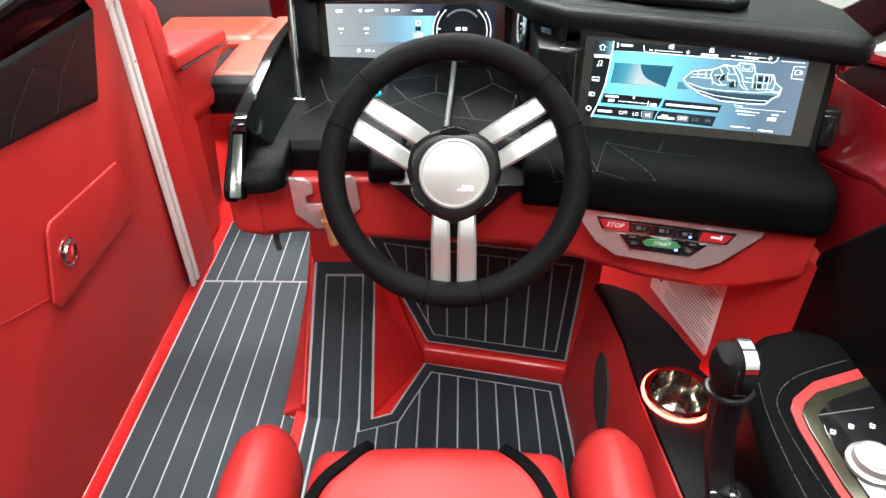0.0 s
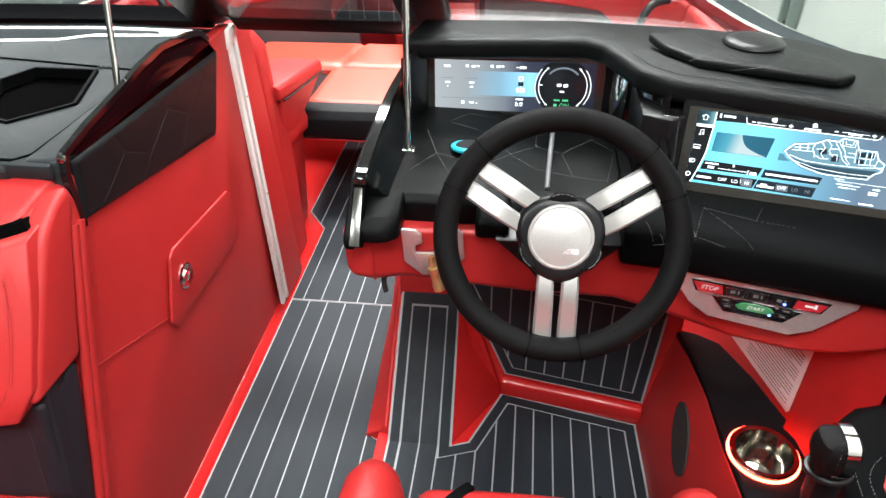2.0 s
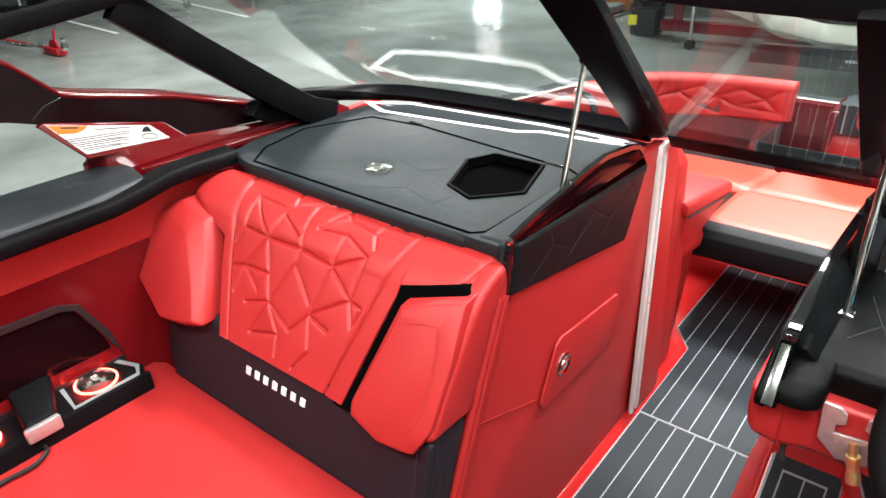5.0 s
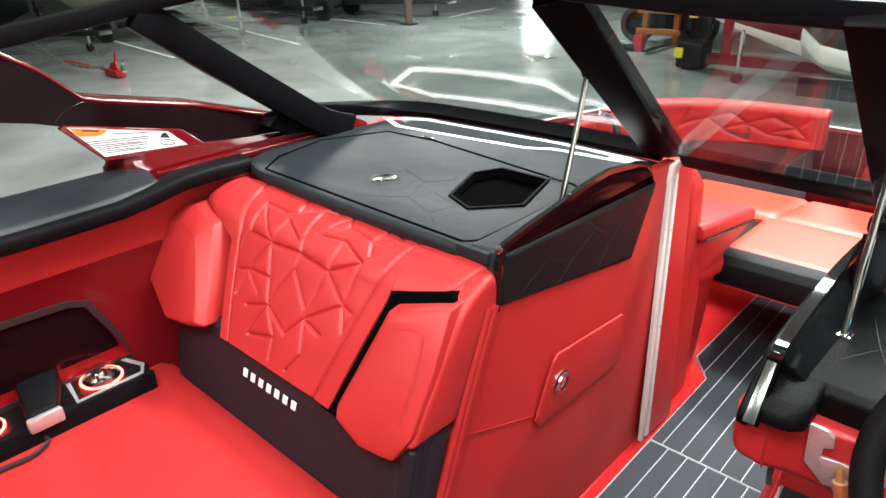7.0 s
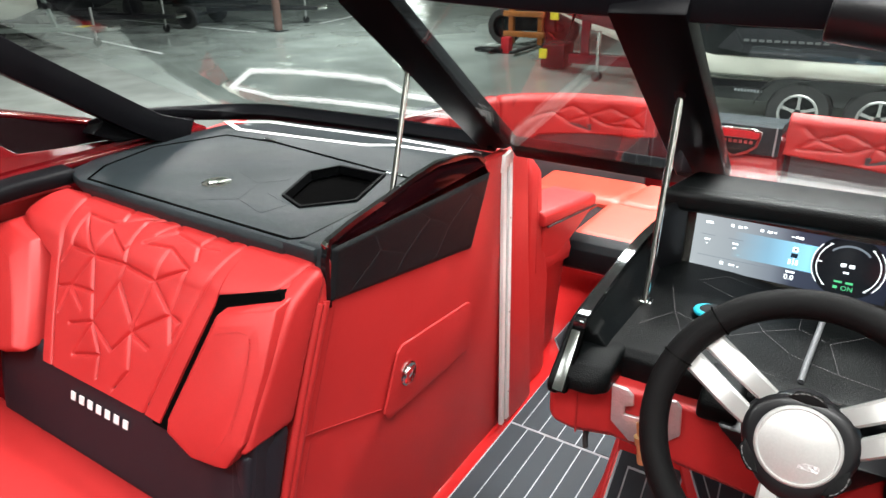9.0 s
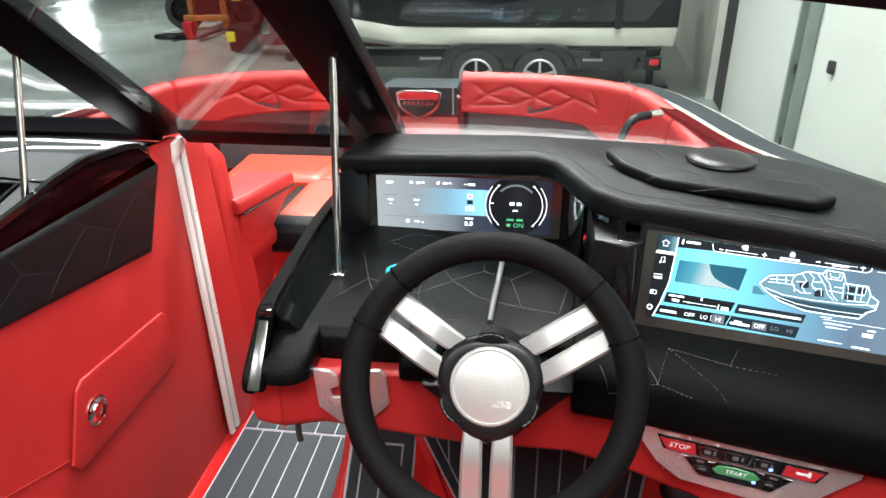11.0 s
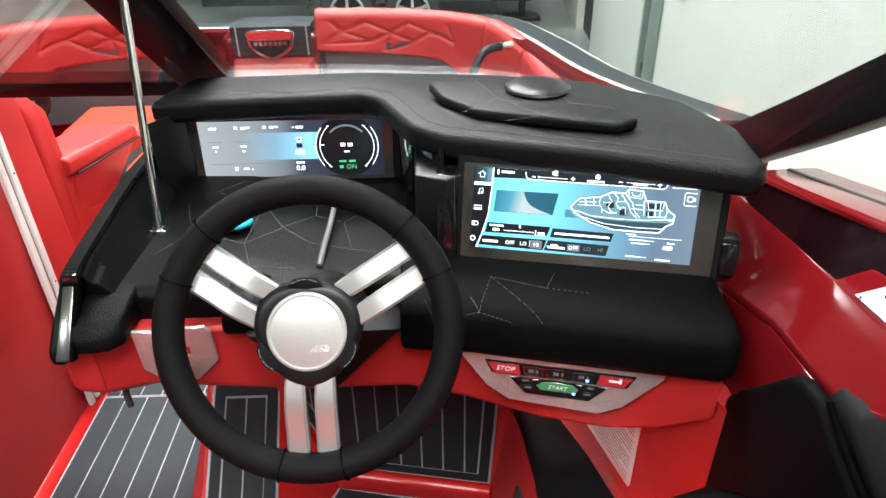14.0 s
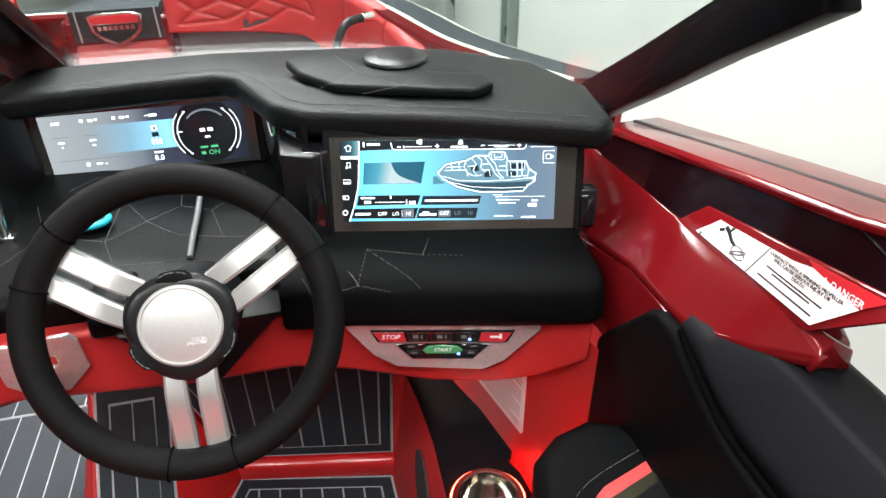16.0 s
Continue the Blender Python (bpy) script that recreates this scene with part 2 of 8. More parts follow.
def smooth_path(pts, n=8, closed=False):
    """Catmull-Rom through the points."""
    P = [Vector(p) for p in pts]
    k = len(P)
    out = []
    for i in range(k if closed else k - 1):
        if closed:
            a, b, c, d = P[i - 1], P[i], P[(i + 1) % k], P[(i + 2) % k]
        else:
            a, b, c, d = P[max(i - 1, 0)], P[i], P[i + 1], P[min(i + 2, k - 1)]
        for j in range(n):
            t = j / n
            out.append(0.5 * ((2 * b) + (c - a) * t + (2 * a - 5 * b + 4 * c - d) * t * t + (3 * b - a - 3 * c + d) * t ** 3))
    if not closed:
        out.append(P[-1])
    return out


def sweep(path, section, up=(0, 0, 1), closed=False, caps=True, w=0.0):
    """Carry a flat section (right, up pairs) along a path."""
    P = [Vector(p) for p in path]
    rings = []
    for i, p in enumerate(P):
        t = (P[(i + 1) % len(P)] - P[i - 1]) if closed else (P[min(i + 1, len(P) - 1)] - P[max(i - 1, 0)])
        t.normalize()
        r = t.cross(Vector(up))
        if r.length < 1e-4:
            r = t.cross(Vector((0, 1, 0)))
        r.normalize()
        u = r.cross(t)
        rings.append([p + r * a + u * b for a, b in section])
    if closed:
        rings.append(rings[0])
        bm = loft(rings, 0, caps=False)
        bmesh.ops.remove_doubles(bm, verts=bm.verts, dist=1e-5)
        return bm
    return loft(rings, w, caps=caps)


def circle(r, n=12, sx=1.0):
    return [(r * sx * math.cos(2 * math.pi * i / n), r * math.sin(2 * math.pi * i / n)) for i in range(n)]


def tube(path, r, n=10, closed=False, up=(0, 0, 1)):
    return sweep(path, circle(r, n), up, closed)


def rod(p0, p1, r0, r1=None, n=20, w=0.0):
    p0, p1 = Vector(p0), Vector(p1)
    r1 = r0 if r1 is None else r1
    q = (p1 - p0).to_track_quat("Z", "Y")
    ring = lambda c, r: [c + q @ Vector((r * math.cos(2 * math.pi * i / n), r * math.sin(2 * math.pi * i / n), 0)) for i in range(n)]
    return loft([ring(p0, r0), ring(p1, r1)], w)


def lathe(c, axis, prof, n=28):
    """Turn (radius, height) pairs about an axis through c."""
    c = Vector(c)
    q = Vector(axis).to_track_quat("Z", "Y")
    rings = [[c + q @ Vector((max(r, 1e-4) * math.cos(2 * math.pi * i / n), max(r, 1e-4) * math.sin(2 * math.pi * i / n), h)) for i in range(n)] for r, h in prof]
    return loft(rings, 0, caps=prof[0][0] < 0.002 and prof[-1][0] < 0.002)


def seg_gap(u, v, s):
    ax, ay, bx, by = s
    dx, dy = bx - ax, by - ay
    k = max(0.0, min(1.0, ((u - ax) * dx + (v - ay) * dy) / (dx * dx + dy * dy)))
    return math.hypot(u - ax - k * dx, v - ay - k * dy)


def cushion(surf, size, seams=(), nu=60, nv=60, thick=0.05, depth=0.006, groove=0.012, puff=0.0, crown=0.012):
    """A padded sheet over surf(u, v), with sewn grooves along seams given in u, v; size: its metres along u and v."""
    su, sv = size
    segs = [(a * su, b * sv, c * su, d * sv) for a, b, c, d in seams]
    grid, norm = [], []
    e = 1e-3
    for j in range(nv + 1):
        row, nrow = [], []
        for i in range(nu + 1):
            u, v = i / nu, j / nv
            p = Vector(surf(u, v))
            du = Vector(surf(min(u + e, 1), v)) - Vector(surf(max(u - e, 0), v))
            dv = Vector(surf(u, min(v + e, 1))) - Vector(surf(u, max(v - e, 0)))
            n = du.cross(dv).normalized()
            h = 0.0
            if segs:
                g = min(seg_gap(u * su, v * sv, s) for s in segs)
                h = -depth * math.exp(-(g / groove) ** 2 * 1.6) + puff * (1 - math.exp(-g / (groove * 2.5)))
            edge = min(u * su, (1 - u) * su, v * sv, (1 - v) * sv)
            if crown:
                h -= crown * max(0.0, 1 - edge / (crown * 1.6)) ** 2
            row.append(p + n * h)
            nrow.append(n)
        grid.append(row)
        norm.append(nrow)
    bm = bmesh.new()
    top = [[bm.verts.new(p) for p in r] for r in grid]
    bot = [[bm.verts.new(p - n * thick) for p, n in zip(r, nr)] for r, nr in zip(grid, norm)]
    for j in range(nv):
        for i in range(nu):
            bm.faces.new((top[j][i], top[j][i + 1], top[j + 1][i + 1], top[j + 1][i]))
    ring = [(0, i) for i in range(nu)] + [(j, nu) for j in range(nv)] + [(nv, i) for i in range(nu, 0, -1)] + [(j, 0) for j in range(nv, 0, -1)]
    for (a, b), (c, d) in zip(ring, ring[1:] + ring[:1]):
        bm.faces.new((top[a][b], bot[a][b], bot[c][d], top[c][d]))
    bm.faces.new([bot[a][b] for a, b in ring])
    return bm


def bilinear(a, b, c, d, bulge=0.0, up=(0, 0, 1)):
    """Patch with corners a (0,0), b (1,0), c (1,1), d (0,1)."""
    a, b, c, d, up = map(Vector, (a, b, c, d, up))
    return lambda u, v: a * (1 - u) * (1 - v) + b * u * (1 - v) + c * u * v + d * (1 - u) * v + up * bulge * 16 * u * (1 - u) * v * (1 - v) / 4


def stitches(paths, r=0.0007, dash=0.005, gap=0.0025, up=(0, 0, 1)):
    """Sewn thread: short dashes along each path."""
    out = []
    for path in paths:
        P = [Vector(p) for p in path]
        for a, b in zip(P, P[1:]):
            L = (b - a).length
            k = max(1, int(L / (dash + gap)))
            d = (b - a) / L
            for i in range(k):
                s = a + d * (i * (dash + gap))
                out.append(prism([s + d.cross(Vector(up)).normalized() * r, s - d.cross(Vector(up)).normalized() * r, s - d.cross(Vector(up)).normalized() * r + d * dash, s + d.cross(Vector(up)).normalized() * r + d * dash], Vector(up) * r))
    return merge(*out)


def inset(poly, w):
    """Offset a counter-clockwise outline inwards by w."""
    n, out = len(poly), []
    for i in range(n):
        p, a, b = Vector(poly[i]), Vector(poly[i - 1]), Vector(poly[(i + 1) % n])
        d1, d2 = (p - a).normalized(), (b - p).normalized()
        n1, n2 = Vector((-d1.y, d1.x)), Vector((-d2.y, d2.x))
        m = (n1 + n2).normalized()
        out.append(p + m * (w / max(0.35, m.dot(n1))))
    return out


def clip(poly, axis, lo, hi):
    for sign, lim in ((1, lo), (-1, -hi)):
        out = []
        for i in range(len(poly)):
            a, b = poly[i - 1], poly[i]
            da, db = sign * a[axis] - lim, sign * b[axis] - lim
            if (da < 0) != (db < 0):
                out.append(a + (b - a) * (da / (da - db)))
            if db >= 0:
                out.append(b)
        poly = out
        if len(poly) < 3:
            return []
    return poly


def decking(name, outline, place, pitch, label, parent=None, rim=0.03, start=0.0, high=0.004, bend=None):
    """A foam deck mat: light backing, dark margin and one piece a plank, laid by place(x, y, height); bend: x and y where a lane turns up a ramp."""
    def split(q):
        if not bend or not q:
            return [q] if q else []
        far = clip(q, 1, bend[1], 9)
        return [w for w in (clip(q, 1, -9, bend[1]), far and clip(far, 0, -9, bend[0]), far and clip(far, 0, bend[0], 9)) if w]

    outline = [Vector(p) for p in outline]
    base = merge(*[loft([[place(p.x, p.y, 0.0) for p in q], [place(p.x, p.y, high) for p in q]]) for q in split(outline)])
    if parent:
        mat_ob = part(name, base, FOAMLINE, parent)
    else:
        mat_ob = solo(name, base, FOAMLINE, label, "deck mat", kind="structure")
    if not rim:
        rim = -0.001
    a, b = inset(outline, 0.006), inset(outline, max(rim, 0.007))
    bm = bmesh.new()
    lo = [[bm.verts.new(place(p.x, p.y, h)) for p in q] for q, h in ((a, high - 0.001), (a, high + 0.002), (b, high + 0.002), (b, high - 0.001))]
    for r, s in zip(lo, lo[1:]):
        for i in range(len(outline)):
            j = (i + 1) % len(outline)
            bm.faces.new((r[i], r[j], s[j], s[i]))
    if rim > 0.01:
        part("margin", bm, FOAM, mat_ob)
    else:
        bm.free()
    inner = inset(outline, rim + 0.0045)
    xs = [p.x for p in inner]
    x = min(xs) - start
    while x < max(xs):
        q = clip(inner, 0, x + 0.0020, x + pitch - 0.0020)
        if q:
            part("plank", merge(*[loft([[place(p.x, p.y, high - 0.001) for p in w], [place(p.x, p.y, high + 0.002) for p in w]]) for w in split(q)]), FOAM, mat_ob)
        x += pitch
    return mat_ob


def words(name, text, m, size, material, parent=None, thick=0.0004, slant=0.0):
    """Lettering in the built-in font; m places its centre, x along the line and y up."""
    cu = bpy.data.curves.new(name, "FONT")
    cu.body, cu.size, cu.extrude, cu.align_x, cu.align_y, cu.resolution_u = text, size, thick, "CENTER", "CENTER", 2
    cu.shear = slant
    tmp = bpy.data.objects.new("tmp", cu)
    me = bpy.data.meshes.new_from_object(tmp)
    bpy.data.objects.remove(tmp)
    me.transform(m)
    me.materials.clear()
    me.materials.append(material)
    ob = new(name, me)
    if parent:
        ob.parent = parent
        ob.matrix_parent_inverse = BASE.get(parent.name, Matrix()).inverted()
    return ob


def plane_frame(o, right, up):
    """Matrix with x along right, y along up, z out of the plane."""
    r = Vector(right).normalized()
    n = r.cross(Vector(up)).normalized()
    u = n.cross(r)
    return Matrix(((r.x, u.x, n.x, o[0]), (r.y, u.y, n.y, o[1]), (r.z, u.z, n.z, o[2]), (0, 0, 0, 1)))


def flat(F, pts, h0, h1, w=0.0):
    """A flat piece in frame F, outline pts, from height h0 to h1."""
    return loft([[F @ Vector((x, y, h0)) for x, y in pts], [F @ Vector((x, y, h1)) for x, y in pts]], w, 1)


def rect(x0, x1, y0, y1):
    return [(x0, y0), (x1, y0), (x1, y1), (x0, y1)]


def plate(outer, holes, vec, w=0.0):
    """A slab with holes through it; outer and holes are loops of points in one plane."""
    bm = bmesh.new()
    es = []
    for loop in (outer, *holes):
        vs = [bm.verts.new(p) for p in loop]
        es += [bm.edges.new((vs[i - 1], vs[i])) for i in range(len(vs))]
    bmesh.ops.triangle_fill(bm, use_beauty=True, use_dissolve=False, edges=es, normal=Vector(vec))
    faces = list(bm.faces)
    r = bmesh.ops.extrude_face_region(bm, geom=faces)
    bmesh.ops.translate(bm, verts=[g for g in r["geom"] if isinstance(g, bmesh.types.BMVert)], vec=Vector(vec))
    bmesh.ops.recalc_face_normals(bm, faces=bm.faces)
    return soften(bm, w)


# ---- cockpit sole and footwell ----
solo("floor", box(-1.25, -0.333, -1.6, 3.0, -0.03, -0.003), GELS, "glossy red gelcoat cockpit sole along the aisle", "floor", kind="structure")
solo("floor_helm", box(-0.333, 0.75, -1.6, 1.75, -0.03, 0.022, 0.004), GELS, "glossy red gelcoat sole under the helm seat", "floor", kind="structure")
level = lambda z: (lambda x, y, h: Vector((x, y, z + h)))
decking("aisle_mat", [(-0.739, -0.7), (-0.308, -0.7), (-0.308, 1.03), (-0.326, 1.148), (-0.345, 1.155), (-0.362, 1.172), (-0.368, 1.22), (-0.389, 1.692), (-0.739, 1.692)], level(-0.003), 0.0615, "dark grey foam deck mat with light plank lines", rim=0.0)
decking("bow_mat", [(-0.739, 1.696), (-0.389, 1.696), (-0.40, 2.95), (-0.825, 2.95), (-0.825, 2.235), (-0.739, 2.12)], level(-0.003), 0.0615, "dark grey foam deck mat with light plank lines leading to the bow", rim=0.0)


def helm_place(x, y, h):
    """Helm sole, with its aisle-side lane turning up a ramp."""
    if x < -0.12 and y > 1.135:
        return Vector((x, y - 0.656 * h, 0.022 + 0.87 * (y - 1.135) + 0.755 * h))
    return Vector((x, y, 0.022 + h))


decking("helm_mat", [(-0.303, -0.7), (0.352, -0.7), (0.352, 1.02), (0.343, 1.252), (-0.015, 1.326), (-0.094, 1.150), (-0.135, 1.136), (-0.141, 1.440), (-0.300, 1.440), (-0.303, 1.136)], helm_place, 0.049, "dark grey foam deck mat in the helm footwell", bend=(-0.12, 1.1351))

knee = thing("wall_footwell", (0, 1.2, 0.02), "red gelcoat footwell bulkhead with a ramp and foam foot mat", "bulkhead", kind="structure")
part("ramp", prism([(-0.305, 1.135, 0.0), (-0.305, 1.135, 0.0215), (-0.305, 1.43, 0.2785), (-0.305, 1.45, 0.66), (-0.305, 1.75, 0.66), (-0.305, 1.75, 0.0)], (0.168, 0, 0), 0.0), GELS, knee)
ry = lambda x: 1.328 - 0.190 * (x + 0.015)
part("side_wall", loft([[(-0.137, 1.139, 0.012), (-0.011, 1.333, 0.012), (-0.105, 1.345, 0.012), (-0.145, 1.42, 0.012)], [(-0.138, 1.142, 0.032), (-0.014, 1.333, 0.032), (-0.105, 1.345, 0.032), (-0.145, 1.43, 0.032)], [(-0.141, 1.43, 0.285), (-0.090, 1.345, 0.28), (-0.10, 1.36, 0.28), (-0.16, 1.44, 0.285)], [(-0.145, 1.445, 0.66), (-0.150, 1.36, 0.62), (-0.17, 1.38, 0.62), (-0.18, 1.45, 0.66)]], 0.004), GELS, knee, "red gelcoat wedge beside the ramp")
part("recess_wall", prism([(-0.02, ry(-0.02) + 0.006, 0.02), (0.40, ry(0.40) + 0.006, 0.02), (0.40, ry(0.4) + 0.006, 0.64), (-0.16, ry(-0.16) + 0.006, 0.64), (-0.16, ry(-0.16) + 0.006, 0.42)], (0, 0.03, 0), 0.0), GELS, knee)
part("toe_ledge", loft([[(x, ry(x) + 0.004, 0.02), (x, ry(x) - 0.006, 0.024), (x, ry(x) - 0.014, 0.080), (x, ry(x) + 0.004, 0.092)] for x in (-0.018, 0.352)], 0.006), GELS, knee)
lip_x = lambda y: -0.366 - 0.045 * (y - 1.2)
lip_z = lambda y: 0.052 + 0.80 * max(0.0, y - 1.165)
part("side_lip", loft([[(lip_x(y) - 0.008, y, -0.003), (lip_x(y), y, 0.010), (-0.325, y, lip_z(y) - 0.022), (-0.316, y, lip_z(y) - 0.006), (-0.309, y, lip_z(y) - 0.006), (-0.305, y, lip_z(y) - 0.02), (-0.303, y, -0.003)] for y in (1.160, 1.175, 1.25, 1.40, 1.60, 1.75)], 0.005, 3), RED, knee, "red rolled lip along the aisle")
decking("foot_mat", [(-0.008, 0.102), (0.350, 0.102), (0.365, 0.44), (-0.150, 0.44)], lambda x, z, h: Vector((x, ry(x) + 0.005 - h, z)), 0.049, "", knee, rim=0.028)

# ---- starboard side console with cup holder ----
side = thing("side_console", (0.42, 0.8, 0.02), "red moulded side console with a black padded top", "console")
rows = [(-0.3, 0.352, 0.430, 0.455), (0.55, 0.352, 0.418, 0.46), (0.76, 0.352, 0.400, 0.456), (0.87, 0.352, 0.392, 0.448), (1.013, 0.350, 0.399, 0.417), (1.16, 0.347, 0.396, 0.382), (1.271, 0.345, 0.388, 0.350)]
part("side_panel", loft([[(xb, y, 0.02), (xt, y, zt - 0.008), (xt + 0.02, y, zt - 0.008), (xb + 0.03, y, 0.02)] for y, xb, xt, zt in rows], 0.004), RED, side)
CUP = Vector((0.455, 0.838, 0.458))
top_z = lambda y: 0.459 if y < 0.86 else 0.459 - 0.25 * (y - 0.86)
outer = [(0.436, -0.3), (0.64, -0.3), (0.58, 0.5), (0.548, 0.70), (0.525, 0.882), (0.514, 0.918), (0.529, 0.940), (0.510, 1.076), (0.477, 1.215), (0.432, 1.255), (0.390, 1.271), (0.398, 1.16), (0.401, 1.013), (0.394, 0.87), (0.402, 0.76), (0.419, 0.60)]
hole = [(CUP.x + 0.0505 * math.cos(a * math.pi / 14), CUP.y + 0.0505 * math.sin(a * math.pi / 14)) for a in range(28)]
slab = plate([(x, y, 0) for x, y in outer], [[(x, y, 0) for x, y in hole]], (0, 0, -0.022))
for v in slab.verts:
    v.co.z += top_z(v.co.y)
part("padded_top", soften(slab, 0.003), GREYV, side, "black padded vinyl top")
part("inner_panel", loft([[(x, y, 0.02), (x, y, top_z(y) - 0.02), (x - 0.012, y, top_z(y) - 0.02), (x - 0.012, y, 0.02)] for x, y in ((0.638, -0.3), (0.578, 0.5), (0.524, 0.88), (0.506, 1.07), (0.470, 1.21))], 0), SATIN, side)
DARKSTEEL = mat("dark_polished_steel", (0.62, 0.59, 0.54), 0.12, 1.0, rvar=0.03)
cup = thing("cup_holder", CUP - Vector((0, 0, 0.075)), "polished steel cup holder with a glowing red ring", "cup holder", "cup holders")
part("cup", lathe(CUP, (0, 0, 1), [(0.0, -0.07), (0.040, -0.07), (0.044, -0.06), (0.047, 0.004), (0.0485, 0.010), (0.0555, 0.011), (0.0580, 0.008), (0.0535, -0.001), (0.0495, -0.006), (0.046, -0.072), (0.0, -0.073)]), DARKSTEEL, cup)
part("light_ring", lathe(CUP, (0, 0, 1), [(0.056, 0.0008), (0.0618, 0.0008), (0.0618, 0.0026), (0.056, 0.0026), (0.056, 0.0008)]), LED, cup, "glowing red ring light")
ell = []
for a in range(28):
    p, q = 0.080 * math.cos(a * math.pi / 14), 0.050 * math.sin(a * math.pi / 14)
    ell.append((0, 1.022 + 0.85 * p - 0.53 * q, 0.262 + 0.53 * p + 0.85 * q))
part("oval_recess", prism([(0.3495 + 0.1235 * (z - 0.02) - 0.003, y, z) for x, y, z in ell], (0.004, 0, 0)), DARKGAP, side, "dark oval recess")
part("light_strip", rod((0.572, 0.94, 0.25), (0.560, 1.05, 0.25), 0.005, n=8), LEDSTRIP, side, "red courtesy light strip")

# ---- helm console: left hood, notch, dash pad ----
helm = thing("helm_console", (0.15, 1.2, 0.6), "black padded helm console with a red lower fascia", "console")
fx = [(-0.320, 0.955, 0.803, 0.722), (-0.314, 0.934, 0.803, 0.714), (-0.303, 0.922, 0.803, 0.708), (-0.27, 0.925, 0.803, 0.700), (-0.215, 0.956, 0.803, 0.688), (-0.10, 0.962, 0.80, 0.672), (0.0, 0.968, 0.80, 0.670), (0.17, 1.002, 0.77, 0.645), (0.27, 0.992, 0.76, 0.625), (0.39, 0.962, 0.76, 0.605), (0.49, 0.940, 0.759, 0.601), (0.56, 0.920, 0.758, 0.617), (0.628, 0.898, 0.757, 0.655)]
part("fascia", loft([[(x, y, t), (x, y, b + 0.02), (x, y + 0.02, b), (x, 1.32, b + 0.02), (x, 1.32, t)] for x, y, t, b in fx], 0.007, 3), RED, helm, "red upholstered fascia")
part("hood_side", loft([[(x, y, 0.805), (x, y + 0.004, 0.824), (x, y + 0.020, 0.842), (x, y + 0.055, 0.8505), (x, 1.005, 0.8520), (x, 1.045, 0.8490), (x, 1.045, 0.80)] for x, y in ((-0.283, 0.905), (-0.250, 0.906), (-0.232, 0.910), (-0.214, 0.926))], 0.007, 3), LEATHER, helm)
part("hood_rise", loft([[(-0.283, y, 0.80), (-0.283, y, z + 0.004), (-0.274, y, z), (-0.266, y, z - 0.012), (-0.259, y, 0.5 * z + 0.430), (-0.248, y, 0.858), (-0.238, y, 0.848), (-0.238, y, 0.80)] for y, z in ((0.985, 0.880), (1.02, 0.892), (1.10, 0.902), (1.25, 0.915), (1.37, 0.913))], 0.006, 3), LEATHER, helm, "stitched leather rise beside the trim")
part("hood_middle", loft([[(x, yf, 0.78), (x, yf, z - 0.012), (x, yf + 0.014, z), (x, 1.2, z - 0.004), (x, 1.37, zb), (x, 1.37, 0.78)] for x, yf, z, zb in ((-0.285, 0.988, 0.8525, 0.862), (-0.214, 0.988, 0.852, 0.862), (-0.12, 0.990, 0.85, 0.86), (-0.04, 1.005, 0.838, 0.852), (0.05, 1.06, 0.822, 0.845), (0.12, 1.06, 0.828, 0.845), (0.215, 1.03, 0.838, 0.85))], 0.006), LEATHER, helm)
part("hood_cheek", loft([[(x, y, 0.80), (x, y, 0.828), (x, y + 0.03, 0.846), (x, 1.05, 0.846), (x, 1.05, 0.80)] for x, y in ((-0.088, 0.945), (-0.03, 0.955))], 0.009, 3), LEATHER, helm)
part("notch_lining", box(-0.214, -0.088, 0.995, 1.03, 0.70, 0.83), GAP, helm)
part("column_shroud", loft([[(-0.055, 0.935, 0.812), (0.17, 0.985, 0.79), (0.17, 1.08, 0.79), (-0.055, 1.08, 0.812)], [(0.005, 0.95, 0.75), (0.12, 0.972, 0.75), (0.12, 1.08, 0.75), (0.005, 1.08, 0.75)], [(0.045, 0.955, 0.70), (0.065, 0.958, 0.70), (0.065, 1.08, 0.70), (0.045, 1.08, 0.70)]], 0.006), SATIN, helm)
dx = [(0.165, 0.972, 1.14), (0.20, 0.966, 1.13), (0.27, 0.958, 1.11), (0.40, 0.928, 1.09), (0.545, 0.895, 1.06), (0.618, 0.880, 1.05), (0.638, 0.890, 1.05)]
part("dash_pad", loft([[(x, y + 0.012, 0.752), (x, y, 0.768), (x, y + 0.003, 0.800), (x, y + 0.010, 0.818), (x, y + 0.024, 0.829), (x, y + 0.045, 0.834), (x, yb, 0.848), (x, yb, 0.752)] for x, y, yb in dx], 0.006, 3), BLACK, helm)
part("aisle_cheek", loft([[(-0.320 + 0.04 * (y - 0.92), y, 0.73), (-0.318 + 0.04 * (y - 0.92), y, 0.80), (-0.27, y, 0.80), (-0.27, y, 0.66)] for y in (1.30, 1.5, 1.72)], 0.006), RED, helm)
